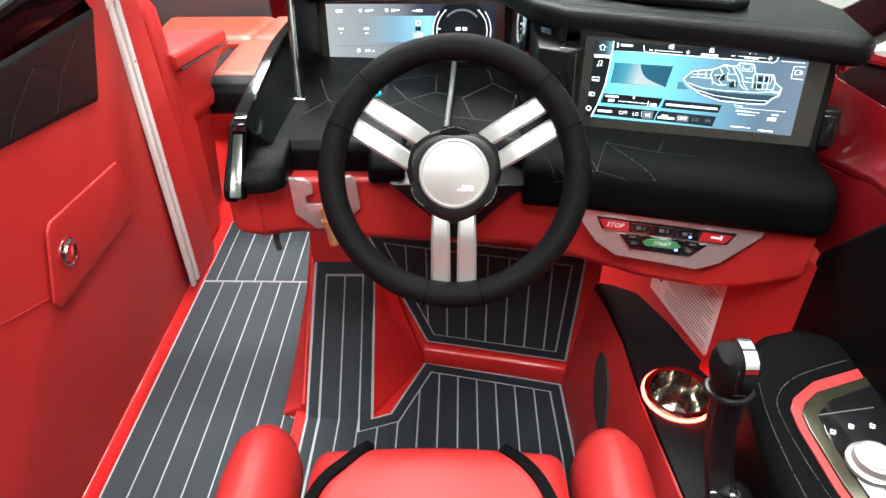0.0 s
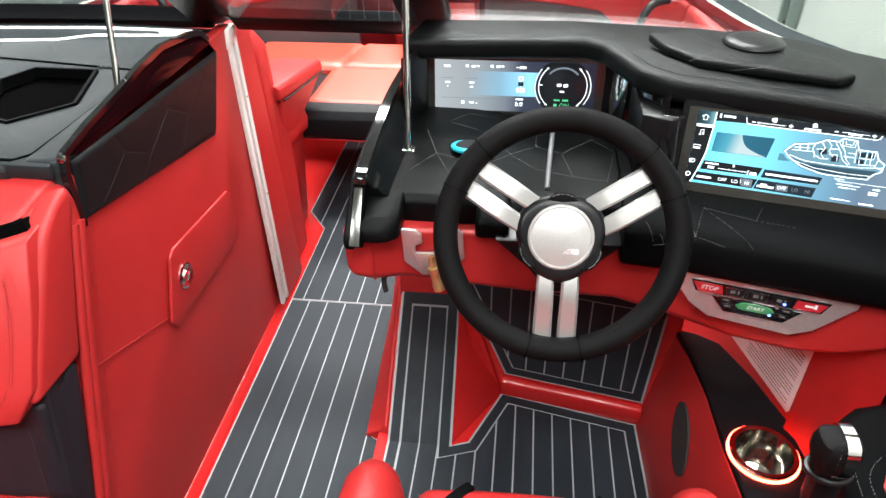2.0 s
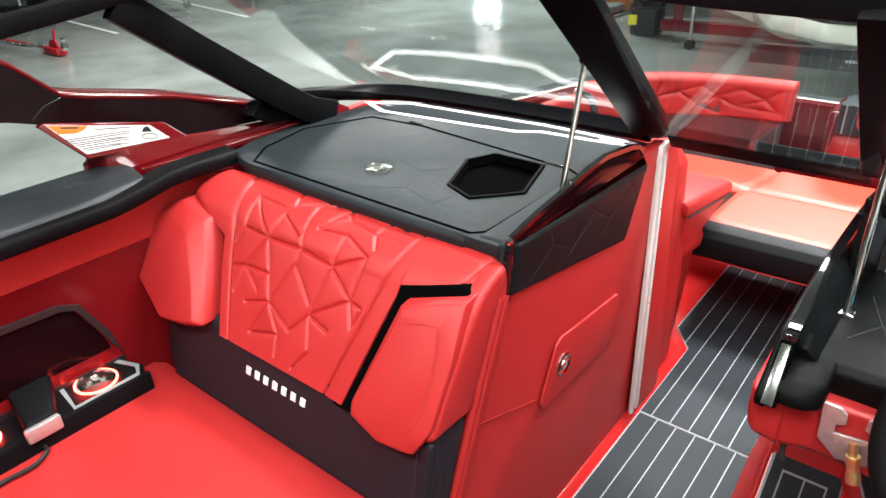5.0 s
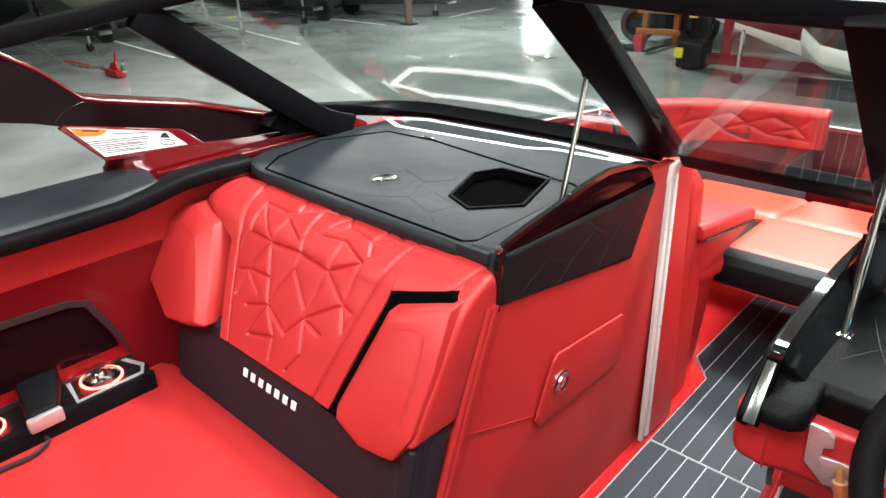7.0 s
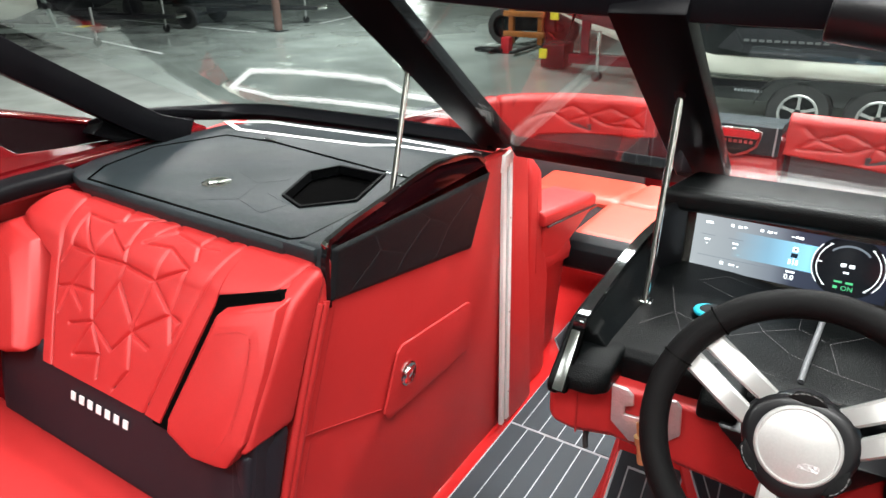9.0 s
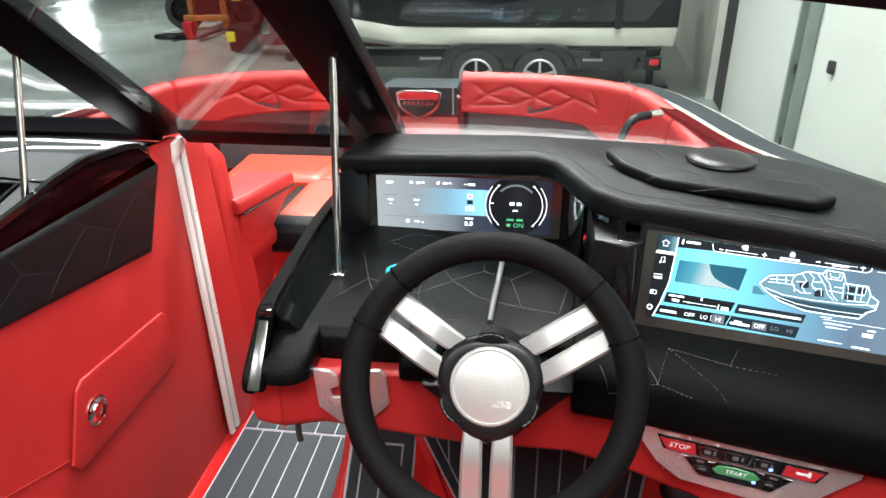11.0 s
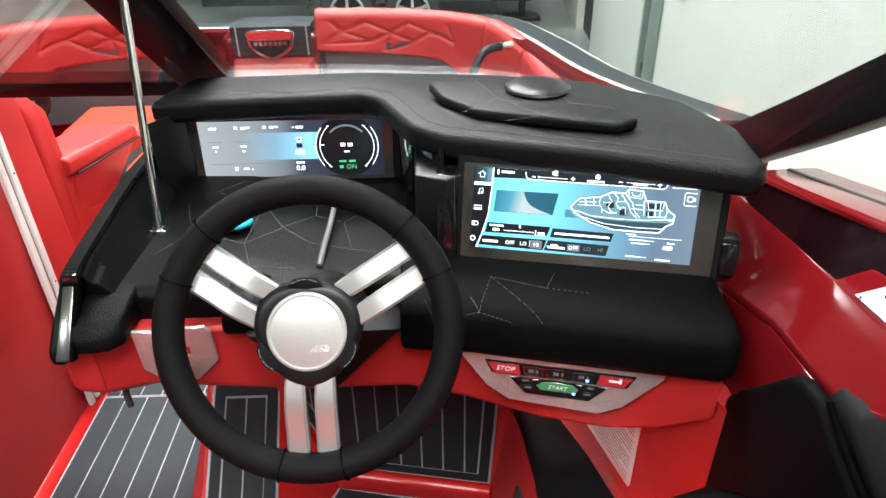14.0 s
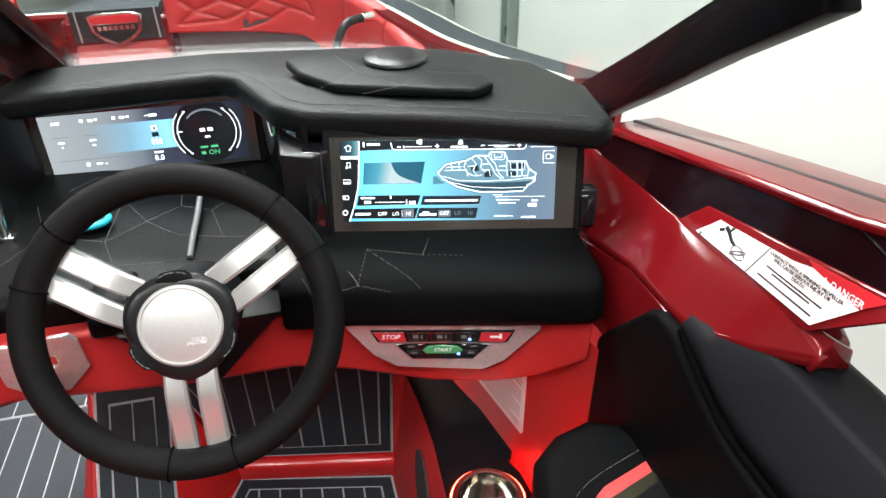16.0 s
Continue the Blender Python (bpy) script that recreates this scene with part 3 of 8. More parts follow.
# side shell towards the aisle, its gloss trim and bar
shell = [(p.x, p.y) for p in smooth_path([(0.898, 0.800, 0), (0.902, 0.822, 0), (0.960, 0.872, 0), (0.985, 0.893, 0), (1.08, 0.907, 0), (1.25, 0.922, 0), (1.42, 0.915, 0), (1.58, 0.900, 0), (1.72, 0.880, 0)], 4)] + [(1.72, 0.795), (0.90, 0.795)]
part("side_shell", loft([[(-0.305 + 0.03 * (y - 0.92), y, z) for y, z in shell], [(-0.287 + 0.03 * (y - 0.92), y, z - 0.002) for y, z in shell]], 0.007, 3), LEATHER, helm)
part("gloss_trim", sweep(smooth_path([(-0.284, 0.970, 0.884), (-0.284, 0.984, 0.897), (-0.283, 1.08, 0.910), (-0.281, 1.25, 0.925), (-0.279, 1.42, 0.918), (-0.277, 1.60, 0.900)], 6), [(-0.004, -0.009), (0.004, -0.009), (0.004, 0.009), (-0.004, 0.009)], up=(1, 0, 0)), GLOSS, helm, "gloss black trim strip")
part("trim_clip", box(-0.294, -0.274, 0.966, 0.986, 0.882, 0.896, 0.002), GLOSS, helm, "gloss end clip")
part("fascia_seam", tube([(-0.262, 0.9235, 0.80), (-0.262, 0.9235, 0.715)], 0.0014, 6), REDTHREAD, helm)
part("slot", prism([(-0.298, 0.893, 0.806), (-0.272, 0.893, 0.806), (-0.274, 0.966, 0.884), (-0.296, 0.966, 0.884)], (0, 0.012, -0.004), 0.001), GAP, helm)
part("trim_bar", prism([(-0.294, 0.890, 0.810), (-0.276, 0.890, 0.810), (-0.279, 0.962, 0.882), (-0.294, 0.962, 0.882)], (0, 0.006, -0.006), 0.0015), mat("dark_chrome", (0.15, 0.16, 0.15), 0.22, 0.9), helm, "dark chrome bar")

# the console's aisle end, set a little inboard and forward
for ob in helm.children:
    for v in ob.data.vertices:
        k = max(0.0, min(1.0, (0.45 - v.co.x) / 0.35))
        f = max(0.0, min(1.0, (0.05 - v.co.x) / 0.15)) * max(0.0, min(1.0, (1.3 - v.co.y) / 0.3))
        v.co.x += 0.018 * k
        v.co.y += 0.020 * f

# silver switch bracket and brass fitting in the notch
brk = [(-0.210, 0.808), (-0.187, 0.805), (-0.176, 0.796), (-0.174, 0.778), (-0.187, 0.773), (-0.187, 0.757), (-0.137, 0.757), (-0.137, 0.773), (-0.149, 0.778), (-0.148, 0.796), (-0.138, 0.806), (-0.112, 0.806), (-0.104, 0.795), (-0.101, 0.745), (-0.135, 0.711), (-0.176, 0.709), (-0.207, 0.74)]
solo("lever_bracket", prism([(x + 0.013, 0.966 + 0.1 * (x + 0.2), z + 0.004) for x, z in brk[::-1]], (0, 0.007, 0), 0.0012), PLATE, "silver textured lever bracket with a notched slot", "bracket")
gate = thing("brass_plug", (-0.137, 0.947, 0.66), "brass plug hanging on the red fascia", "plug")
part("stem", rod((-0.145, 0.960, 0.762), (-0.140, 0.954, 0.738), 0.006, n=12), BRASS, gate)
part("collar", lathe((-0.140, 0.954, 0.742), (0.12, -0.06, -0.5), [(0.0, -0.001), (0.011, -0.001), (0.011, 0.012), (0.009, 0.014), (0.009, 0.03), (0.0105, 0.032), (0.0105, 0.045), (0.0, 0.045)], 14), BRASS, gate)
solo("drain_hose", tube(smooth_path([(-0.235, 0.975, 0.705), (-0.236, 0.973, 0.685), (-0.233, 0.97, 0.668)]), 0.005, 8), RUBBER, "short black hose under the console", "hose")

# ---- brow over the displays, speaker pad ----
BF = [(-0.25, 1.335), (0.11, 1.345), (0.145, 1.32), (0.20, 1.19), (0.245, 1.15), (0.45, 1.085), (0.655, 0.995), (0.68, 1.015), (0.692, 1.15), (0.645, 1.285), (0.52, 1.405), (0.36, 1.48), (0.1, 1.54), (-0.235, 1.545)]
bz = lambda x, y: 1.020 - 0.12 * max(0.0, y - 1.36) - 0.02 * max(0.0, -x)
brow = thing("dash_brow", (0.2, 1.35, 0.98), "black leather-grained brow pad above the displays", "dashboard")
part("pad", loft([[(x, y, bz(x, y) - 0.042) for x, y in BF], [(x, y, bz(x, y)) for x, y in BF]], 0.014, 4), BROWV, brow)
rim_pts = inset(BF, 0.028)
part("seam", stitches([[(p.x, p.y, bz(p.x, p.y) + 0.0006) for p in rim_pts[:7]]], r=0.0006), DARKTHREAD, brow)
SP = [(0.230, 1.345), (0.250, 1.278), (0.300, 1.208), (0.506, 1.134), (0.541, 1.156), (0.521, 1.233), (0.470, 1.275), (0.315, 1.382)]
spk = thing("speaker_pad", (0.4, 1.3, 1.035), "black quilted hexagonal pad with a round puck on top", "dash pad")
part("pad", loft([[(x, y, bz(x, y) - 0.002) for x, y in SP], [(x, y, bz(x, y) + 0.016) for x, y in SP]], 0.006, 3), BROWV, spk)
sz = lambda x, y: bz(x, y) + 0.0163
part("stitching", stitches([[(x - 0.02, y - 0.045, sz(x, y - 0.045)) for x, y in q] for q in ([(0.30, 1.24), (0.36, 1.30), (0.33, 1.40)], [(0.36, 1.30), (0.42, 1.22), (0.48, 1.19)], [(0.42, 1.22), (0.47, 1.27), (0.54, 1.24)], [(0.47, 1.27), (0.46, 1.36)], [(0.36, 1.20), (0.42, 1.22)])], r=0.0004, dash=0.004), THREAD, spk)
part("puck", lathe((0.410, 1.296, sz(0.410, 1.296)), (0, 0, 1), [(0.0, 0), (0.052, 0), (0.0545, 0.003), (0.052, 0.006), (0.046, 0.0062), (0.043, 0.0085), (0.03, 0.0105), (0.0, 0.011)]), SATIN, spk, "round black plastic puck")

# ---- gauge display ----
G = plane_frame((-0.027, 1.368, 0.911), (1, -0.01, 0), (0, 0.09, 1))
gau = thing("gauge_display", (-0.034, 1.38, 0.85), "wide glass gauge display, lit blue, with a painted grey reflection", "display")
part("housing", flat(G, rect(-0.205, 0.215, -0.066, 0.066), -0.05, -0.004, 0.003), SATIN, gau)
part("glass_front", flat(G, rect(-0.186, 0.19, -0.062, 0.062), -0.004, 0.0, 0.001), BEZEL, gau)
gp0, gp1 = G @ Vector((-0.165, 0, 0)), G @ Vector((0.17, 0, 0))
# the grey left half is a reflection on the glass, painted into the glow
GRAD = lit_gradient("gauge_light_and_reflection", [(0.0, (0.36, 0.40, 0.42)), (0.3, (0.27, 0.31, 0.34)), (0.46, (0.17, 0.20, 0.24)), (0.56, (0.04, 0.05, 0.08)), (1.0, (0.012, 0.016, 0.03))], gp0, gp1, 1.4)
scr = part("screen", flat(G, rect(-0.160, 0.172, -0.054, 0.052), 0.0, 0.0006), GRAD, gau, "lit gauge screen with a grey reflection in its colour")
# starts in the same painted reflection grey, then turns to the screen's blue
BAND = lit_gradient("gauge_band", [(0.0, (0.36, 0.40, 0.42)), (0.23, (0.288, 0.33, 0.358)), (0.42, (0.22, 0.40, 0.53)), (0.62, (0.30, 0.72, 0.98)), (0.68, (0.16, 0.45, 0.65)), (1.0, (0.01, 0.02, 0.03))], gp0, gp1, 1.4)
part("band", flat(G, rect(-0.0887, 0.07, -0.021, 0.030), 0.0006, 0.001), BAND, scr)


def arc(F, cx, cy, r, a0, a1, wd, h0=0.001, h1=0.0014, n=20):
    A = [radians(a0 + (a1 - a0) * i / n) for i in range(n + 1)]
    return flat(F, [(cx + r * math.cos(a), cy + r * math.sin(a)) for a in A] + [(cx + (r - wd) * math.cos(a), cy + (r - wd) * math.sin(a)) for a in A[::-1]], h0, h1)


DC = (0.106, 0.002)
part("dial", flat(G, [(DC[0] + 0.0575 * math.cos(radians(a)), max(-0.0535, min(0.0515, DC[1] + 0.0575 * math.sin(radians(a))))) for a in range(0, 360, 5)], 0.001, 0.0014), UIK, scr)
for r, a0, a1, wd, m in ((0.0410, 42, 138, 0.0034, UIG), (0.0575, 141, 219, 0.0012, UIW), (0.0575, -39, 39, 0.0012, UIW), (0.0552, 146, 214, 0.0007, UIG), (0.0552, -34, 34, 0.0007, UIG), (0.0500, 128, 229, 0.0013, UIW), (0.0500, -49, 52, 0.0013, UIW)):
    part("dial_arc", arc(G, *DC, r, a0, a1, wd, 0.0014, 0.0018), m, scr)
for sx in (-1, 1):
    for sy in (-1, 1):
        part("dial_tick", flat(G, rect(DC[0] + sx * 0.0325 - 0.0022, DC[0] + sx * 0.0325 + 0.0022, DC[1] + sy * 0.0385 - 0.0007, DC[1] + sy * 0.0385 + 0.0007), 0.0014, 0.0018), UIW, scr)
part("dial_tick", flat(G, rect(DC[0] - 0.0485, DC[0] - 0.0415, 0.0045, 0.0062), 0.0014, 0.0018), UIW, scr)


def bars(F, spec, mtl, parent, name="text_bar", h=0.0012):
    for x, y, w, t in spec:
        part(name, flat(F, rect(x - w / 2, x + w / 2, y - t / 2, y + t / 2), h, h + 0.0004), mtl, parent)


bars(G, [(-0.1339, 0.0389, 0.013, 0.0044), (-0.0922, 0.040, 0.0055, 0.005), (-0.0785, 0.0395, 0.008, 0.0042), (-0.0695, 0.0405, 0.005, 0.003), (-0.0408, 0.0407, 0.0055, 0.005), (-0.0275, 0.0404, 0.008, 0.0042), (-0.0185, 0.041, 0.005, 0.003), (0.0115, 0.0397, 0.005, 0.0014), (0.0225, 0.0397, 0.013, 0.0042), (-0.1332, 0.005, 0.010, 0.003), (-0.0825, 0.0055, 0.010, 0.003), (-0.1332, -0.0032, 0.003, 0.0016), (-0.0825, -0.0034, 0.006, 0.0025), (-0.1009, -0.0372, 0.006, 0.0062), (-0.0825, -0.0373, 0.010, 0.003), (-0.0714, -0.0388, 0.003, 0.002)], UIW, scr)
bars(G, [(-0.1334, 0.0143, 0.0254, 0.0009), (-0.0826, 0.0141, 0.0261, 0.0009), (-0.0823, -0.0279, 0.1276, 0.0009)], UIG, scr, "rule")
bars(G, [(0.0197, 0.0168, 0.009, 0.0085), (0.0135, -0.0076, 0.004, 0.009), (0.0255, -0.0076, 0.004, 0.009), (0.0197, -0.0065, 0.0018, 0.012), (0.0985, 0.0055, 0.0085, 0.0058), (0.1118, 0.0052, 0.0085, 0.0058), (0.1049, -0.0077, 0.009, 0.003), (0.0183, -0.0271, 0.015, 0.003)], UIW, scr)
bars(G, [(0.0197, 0.0168, 0.0042, 0.0042), (0.0197, 0.0055, 0.011, 0.008)], UIN, scr, "icon", 0.0018)
bars(G, [(0.096, -0.0262, 0.013, 0.0034), (0.1135, -0.0262, 0.012, 0.0042), (0.093, -0.037, 0.007, 0.0055)], UIGREEN, scr)
words("reading", "0.0", G @ Matrix.Translation((0.0175, -0.038, 0.0012)), 0.0135, UIW, scr)
words("reading", "ON", G @ Matrix.Translation((0.1115, -0.0372, 0.0018)), 0.0125, UIGREEN, scr)
part("end_post", prism([(0.172, 1.352, 0.845), (0.196, 1.30, 0.845), (0.20, 1.30, 0.99), (0.176, 1.352, 0.99)], (0.006, 0.006, 0), 0.002), CHROME, gau, "dark chrome end post")
part("end_block", prism([(0.20, 1.33, 0.835), (0.215, 1.20, 0.835), (0.25, 1.14, 0.835), (0.26, 1.33, 0.835)], (0, 0, 0.165), 0.004), GLOSS, gau, "gloss black end block")
part("corner_fill", box(0.185, 0.275, 1.10, 1.37, 0.785, 0.842, 0.004), BLACK, gau)
part("under_panel", flat(G, rect(-0.20, 0.21, -0.10, -0.064), -0.02, 0.004, 0.004), BLACK, gau)
part("side_panel", prism([(-0.245, 1.30, 0.85), (-0.205, 1.365, 0.85), (-0.205, 1.365, 0.99), (-0.245, 1.30, 0.99)], (0.004, -0.004, 0), 0.001), SATIN, gau)

# ---- touch screen ----
S0, S1 = Vector((0.270, 1.089, 0.841)), Vector((0.632, 1.013, 0.838))
SW = (S1 - S0).length
S = plane_frame((S0 + S1) / 2, S1 - S0, (0, 0.042, 0.142))
SH = 0.149
tch = thing("touch_screen", (0.44, 1.06, 0.84), "wide touch screen in a glossy bezel showing a boat diagram", "display")
part("housing", flat(S, rect(-SW / 2 - 0.01, SW / 2 + 0.012, -0.006, SH + 0.01), -0.04, -0.003, 0.003), SATIN, tch)
part("glass_front", flat(S, rect(-SW / 2, SW / 2, 0, SH), -0.003, 0.0, 0.001), BEZEL, tch)
bow_ = lambda u: u + 0.17 * (u - 0.085) * (0.915 - u)
X = lambda u: -SW / 2 + (bow_(u) - 0.050 * (0.915 - bow_(u))) * SW
Y = lambda v: v * SH
sg0, sg1 = S @ Vector((X(0.08), Y(0.2), 0)), S @ Vector((X(0.93), Y(0.3), 0))
SGRAD = lit_gradient("touch_backlight", [(0.0, (0.06, 0.42, 0.60)), (0.22, (0.13, 0.45, 0.60)), (0.42, (0.10, 0.33, 0.45)), (0.6, (0.085, 0.20, 0.28)), (0.82, (0.065, 0.105, 0.15)), (1.0, (0.085, 0.12, 0.16))], sg0, sg1, 2.8)
pan = part("screen", flat(S, rect(X(0.085), X(0.915), Y(0.14), Y(0.965)), 0, 0.0006), SGRAD, tch, "lit touch screen picture")
Q = lambda pts: [(X(u), Y(v)) for u, v in pts]
UICY = lit("screen_cyan", (0.28, 0.75, 0.9), 1.2)
UISOFT = lit("screen_soft_blue", (0.10, 0.30, 0.40), 1.2)
line = lambda pts, r, h=0.0013, closed=False: tube([S @ Vector((X(u), Y(v), h)) for u, v in pts], r, 5, closed=closed, up=S.col[2].xyz)
part("sidebar", flat(S, Q([(0.085, 0.14), (0.103, 0.14), (0.121, 0.28), (0.140, 0.50), (0.147, 0.80), (0.149, 0.965), (0.085, 0.965)]), 0.0006, 0.001), UIK, pan)
part("sidebar_edge", line([(0.105, 0.143), (0.122, 0.282), (0.141, 0.503), (0.148, 0.80), (0.150, 0.963)], 0.0009), UIW, pan)
part("home_key", flat(S, Q([(0.087, 0.815), (0.147, 0.815), (0.149, 0.963), (0.087, 0.963)]), 0.001, 0.0012), lit_gradient("home_glow", [(0.0, (0.01, 0.03, 0.05)), (0.6, (0.04, 0.14, 0.18)), (1.0, (0.3, 0.6, 0.7))], S @ Vector((X(0.087), 0, 0)), S @ Vector((X(0.149), 0, 0)), 1.0), pan)
part("sidebar_tab", flat(S, rect(X(0.087), X(0.148), Y(0.785), Y(0.815)), 0.001, 0.0014), UIW, pan)
part("icon", line([(0.106, 0.865), (0.106, 0.898), (0.100, 0.898), (0.113, 0.925), (0.125, 0.898), (0.120, 0.898), (0.120, 0.865)], 0.0006, 0.0014, True), UIW, pan, "house symbol")
part("icon", line([(0.106, 0.70), (0.106, 0.748), (0.117, 0.755), (0.117, 0.708)], 0.0006, 0.0014), UIW, pan, "note symbol")
bars(S, [(X(0.1045), Y(0.70), 0.0028, 0.0028), (X(0.1155), Y(0.708), 0.0028, 0.0028)], UIW, pan, "icon", 0.0014)
part("icon", line([(0.091, 0.535), (0.091, 0.575), (0.116, 0.575), (0.116, 0.535)], 0.0006, 0.0014, True), UIW, pan, "card symbol")
bars(S, [(X(0.1035), Y(0.545), 0.008, 0.0022), (X(0.0915), Y(0.39), 0.0035, 0.0042)], UIW, pan, "icon", 0.0014)
part("icon", line([(0.087, 0.372), (0.087, 0.408), (0.105, 0.408), (0.107, 0.39), (0.105, 0.372)], 0.0006, 0.0014, True), UIW, pan, "toggle symbol")
part("icon", arc(S, X(0.092), Y(0.232), 0.0042, 0, 359.9, 0.0016, 0.001, 0.0014, 12), UIW, pan, "gear symbol")
part("header", flat(S, Q([(0.151, 0.865), (0.262, 0.876), (0.372, 0.876), (0.775, 0.873), (0.787, 0.905), (0.915, 0.905), (0.915, 0.965), (0.151, 0.965)]), 0.0006, 0.0011), lit_gradient("header_black", [(0.0, (0.008, 0.012, 0.018)), (0.6, (0.014, 0.020, 0.028)), (1.0, (0.06, 0.08, 0.10))], sg0, sg1, 1.2), pan)
part("tray_line", line([(0.260, 0.945), (0.264, 0.895), (0.270, 0.877), (0.372, 0.874), (0.768, 0.872), (0.778, 0.888), (0.787, 0.940)], 0.0007), UIW, pan)
part("header_line", line([(0.151, 0.866), (0.262, 0.876)], 0.0004), UICY, pan)
bars(S, [(X(0.166), Y(0.928), 0.0025, 0.007), (X(0.199), Y(0.931), 0.019, 0.0032), (X(0.289), Y(0.903), 0.0055, 0.0014), (X(0.358), Y(0.9035), 0.040, 0.0008), (X(0.306), Y(0.9025), 0.0022, 0.0026), (X(0.428), Y(0.907), 0.0062, 0.0014), (X(0.428), Y(0.907), 0.0014, 0.0062), (X(0.358), Y(0.951), 0.004, 0.0045), (X(0.366), Y(0.951), 0.005, 0.007), (X(0.517), Y(0.965), 0.0034, 0.0036), (X(0.517), Y(0.94), 0.0065, 0.005), (X(0.511), Y(0.898), 0.025, 0.0028), (X(0.603), Y(0.910), 0.0055, 0.0014), (X(0.647), Y(0.9105), 0.017, 0.0007), (X(0.677), Y(0.901), 0.020, 0.003), (X(0.715), Y(0.9095), 0.014, 0.0007), (X(0.752), Y(0.909), 0.0062, 0.0014), (X(0.752), Y(0.909), 0.0014, 0.0062), (X(0.85), Y(0.8915), 0.034, 0.0007)], UIW, pan)
part("icon", arc(S, X(0.679), Y(0.94), 0.0055, 0, 180, 0.0022, 0.0012, 0.0016, 10), UIW, pan, "dial symbol")
part("picture_box", flat(S, Q([(0.158, 0.524), (0.367, 0.53), (0.382, 0.756), (0.164, 0.747)]), 0.0006, 0.001), lit_gradient("picture_blue", [(0.0, (0.03, 0.22, 0.36)), (1.0, (0.02, 0.17, 0.27))], S @ Vector((X(0.16), 0, 0)), S @ Vector((X(0.38), 0, 0)), 0.9), pan)
part("wave_curve", flat(S, Q([(0.161, 0.53), (0.362, 0.535), (0.340, 0.553), (0.319, 0.572), (0.298, 0.596), (0.284, 0.618), (0.272, 0.655), (0.264, 0.70), (0.259, 0.748), (0.167, 0.742)]), 0.001, 0.0014), lit_gradient("wave_white", [(0.0, (0.03, 0.32, 0.52)), (0.45, (0.12, 0.55, 0.72)), (0.8, (0.75, 0.95, 1.0)), (1.0, (0.75, 0.95, 1.0))], S @ Vector((X(0.16), Y(0.70), 0)), S @ Vector((X(0.285), Y(0.62), 0)), 0.9), pan)
part("picture_frame", line([(0.158, 0.524), (0.367, 0.53), (0.382, 0.756), (0.164, 0.747)], 0.0004, 0.0015, True), UICY, pan)
for pts, m in (([(0.140, 0.41), (0.363, 0.409), (0.352, 0.313), (0.132, 0.302)], UIK), ([(0.123, 0.27), (0.354, 0.274), (0.341, 0.162), (0.112, 0.168)], UIK), ([(0.372, 0.40), (0.599, 0.396), (0.590, 0.305), (0.363, 0.304)], UIN), ([(0.358, 0.275), (0.586, 0.269), (0.577, 0.155), (0.345, 0.164)], UIN)):
    part("strip", flat(S, Q(pts[::-1]), 0.0006, 0.001), m, pan)
    part("strip_edge", line([pts[3], pts[2]], 0.0004, 0.0011), UICY, pan)
bars(S, [(X(0.172), Y(0.384), 0.021, 0.0026), (X(0.254), Y(0.391), 0.0026, 0.0045), (X(0.171), Y(0.340), 0.010, 0.004), (X(0.251), Y(0.339), 0.046, 0.0008), (X(0.311), Y(0.338), 0.0015, 0.008), (X(0.332), Y(0.331), 0.010, 0.005), (X(0.153), Y(0.216), 0.023, 0.0034), (X(0.480), Y(0.350), 0.080, 0.003), (X(0.382), Y(0.226), 0.010, 0.0028), (X(0.389), Y(0.204), 0.026, 0.0032), (X(0.293), Y(0.221), 0.0006, 0.009)], UIW, pan)
bars(S, [(X(u), Y(0.339), 0.0008, 0.003) for u in (0.215, 0.24, 0.265, 0.29)], UIW, pan, "tick")
part("key", flat(S, rect(X(0.297), X(0.337), Y(0.175), Y(0.262)), 0.001, 0.0013), UIG, pan)
part("key", flat(S, rect(X(0.430), X(0.477), Y(0.180), Y(0.250)), 0.001, 0.0013), UIG, pan)
for u, s_, m in ((0.222, "OFF", UIW), (0.270, "LO", UIW), (0.317, "HI", UIW), (0.453, "OFF", UIW), (0.505, "LO", UIG), (0.555, "HI", UIG)):
    words("key_text", s_, S @ Matrix.Translation((X(u), Y(0.215), 0.0015)), 0.0082, m, pan)
hull = [(0.428, 0.635), (0.459, 0.723), (0.538, 0.758), (0.577, 0.810), (0.625, 0.806), (0.636, 0.846), (0.693, 0.838), (0.707, 0.747), (0.782, 0.746), (0.795, 0.672), (0.826, 0.624), (0.822, 0.544), (0.795, 0.507), (0.773, 0.441), (0.695, 0.435), (0.59, 0.437), (0.503, 0.493), (0.45, 0.572)]
part("diagram_glow", sweep([S @ Vector((X(u), Y(v), 0.0007)) for u, v in hull], [(-0.0022, -0.0002), (0.0022, -0.0002), (0.0022, 0.0002), (-0.0022, 0.0002)], up=S.col[2].xyz, closed=True), UISOFT, pan)
part("diagram_fill", flat(S, Q(hull[::-1]), 0.0006, 0.001), lit("diagram_blue", (0.16, 0.32, 0.41), 1.4), pan)
part("hull_bottom", flat(S, Q([(0.45, 0.572), (0.511, 0.536), (0.607, 0.528), (0.721, 0.535), (0.822, 0.544), (0.795, 0.507), (0.773, 0.441), (0.695, 0.435), (0.59, 0.437), (0.503, 0.493)][::-1]), 0.001, 0.0012), lit("diagram_dark", (0.035, 0.09, 0.13), 1.2), pan)
part("diagram_outline", line(hull, 0.0009, 0.0014, True), UIW, pan)
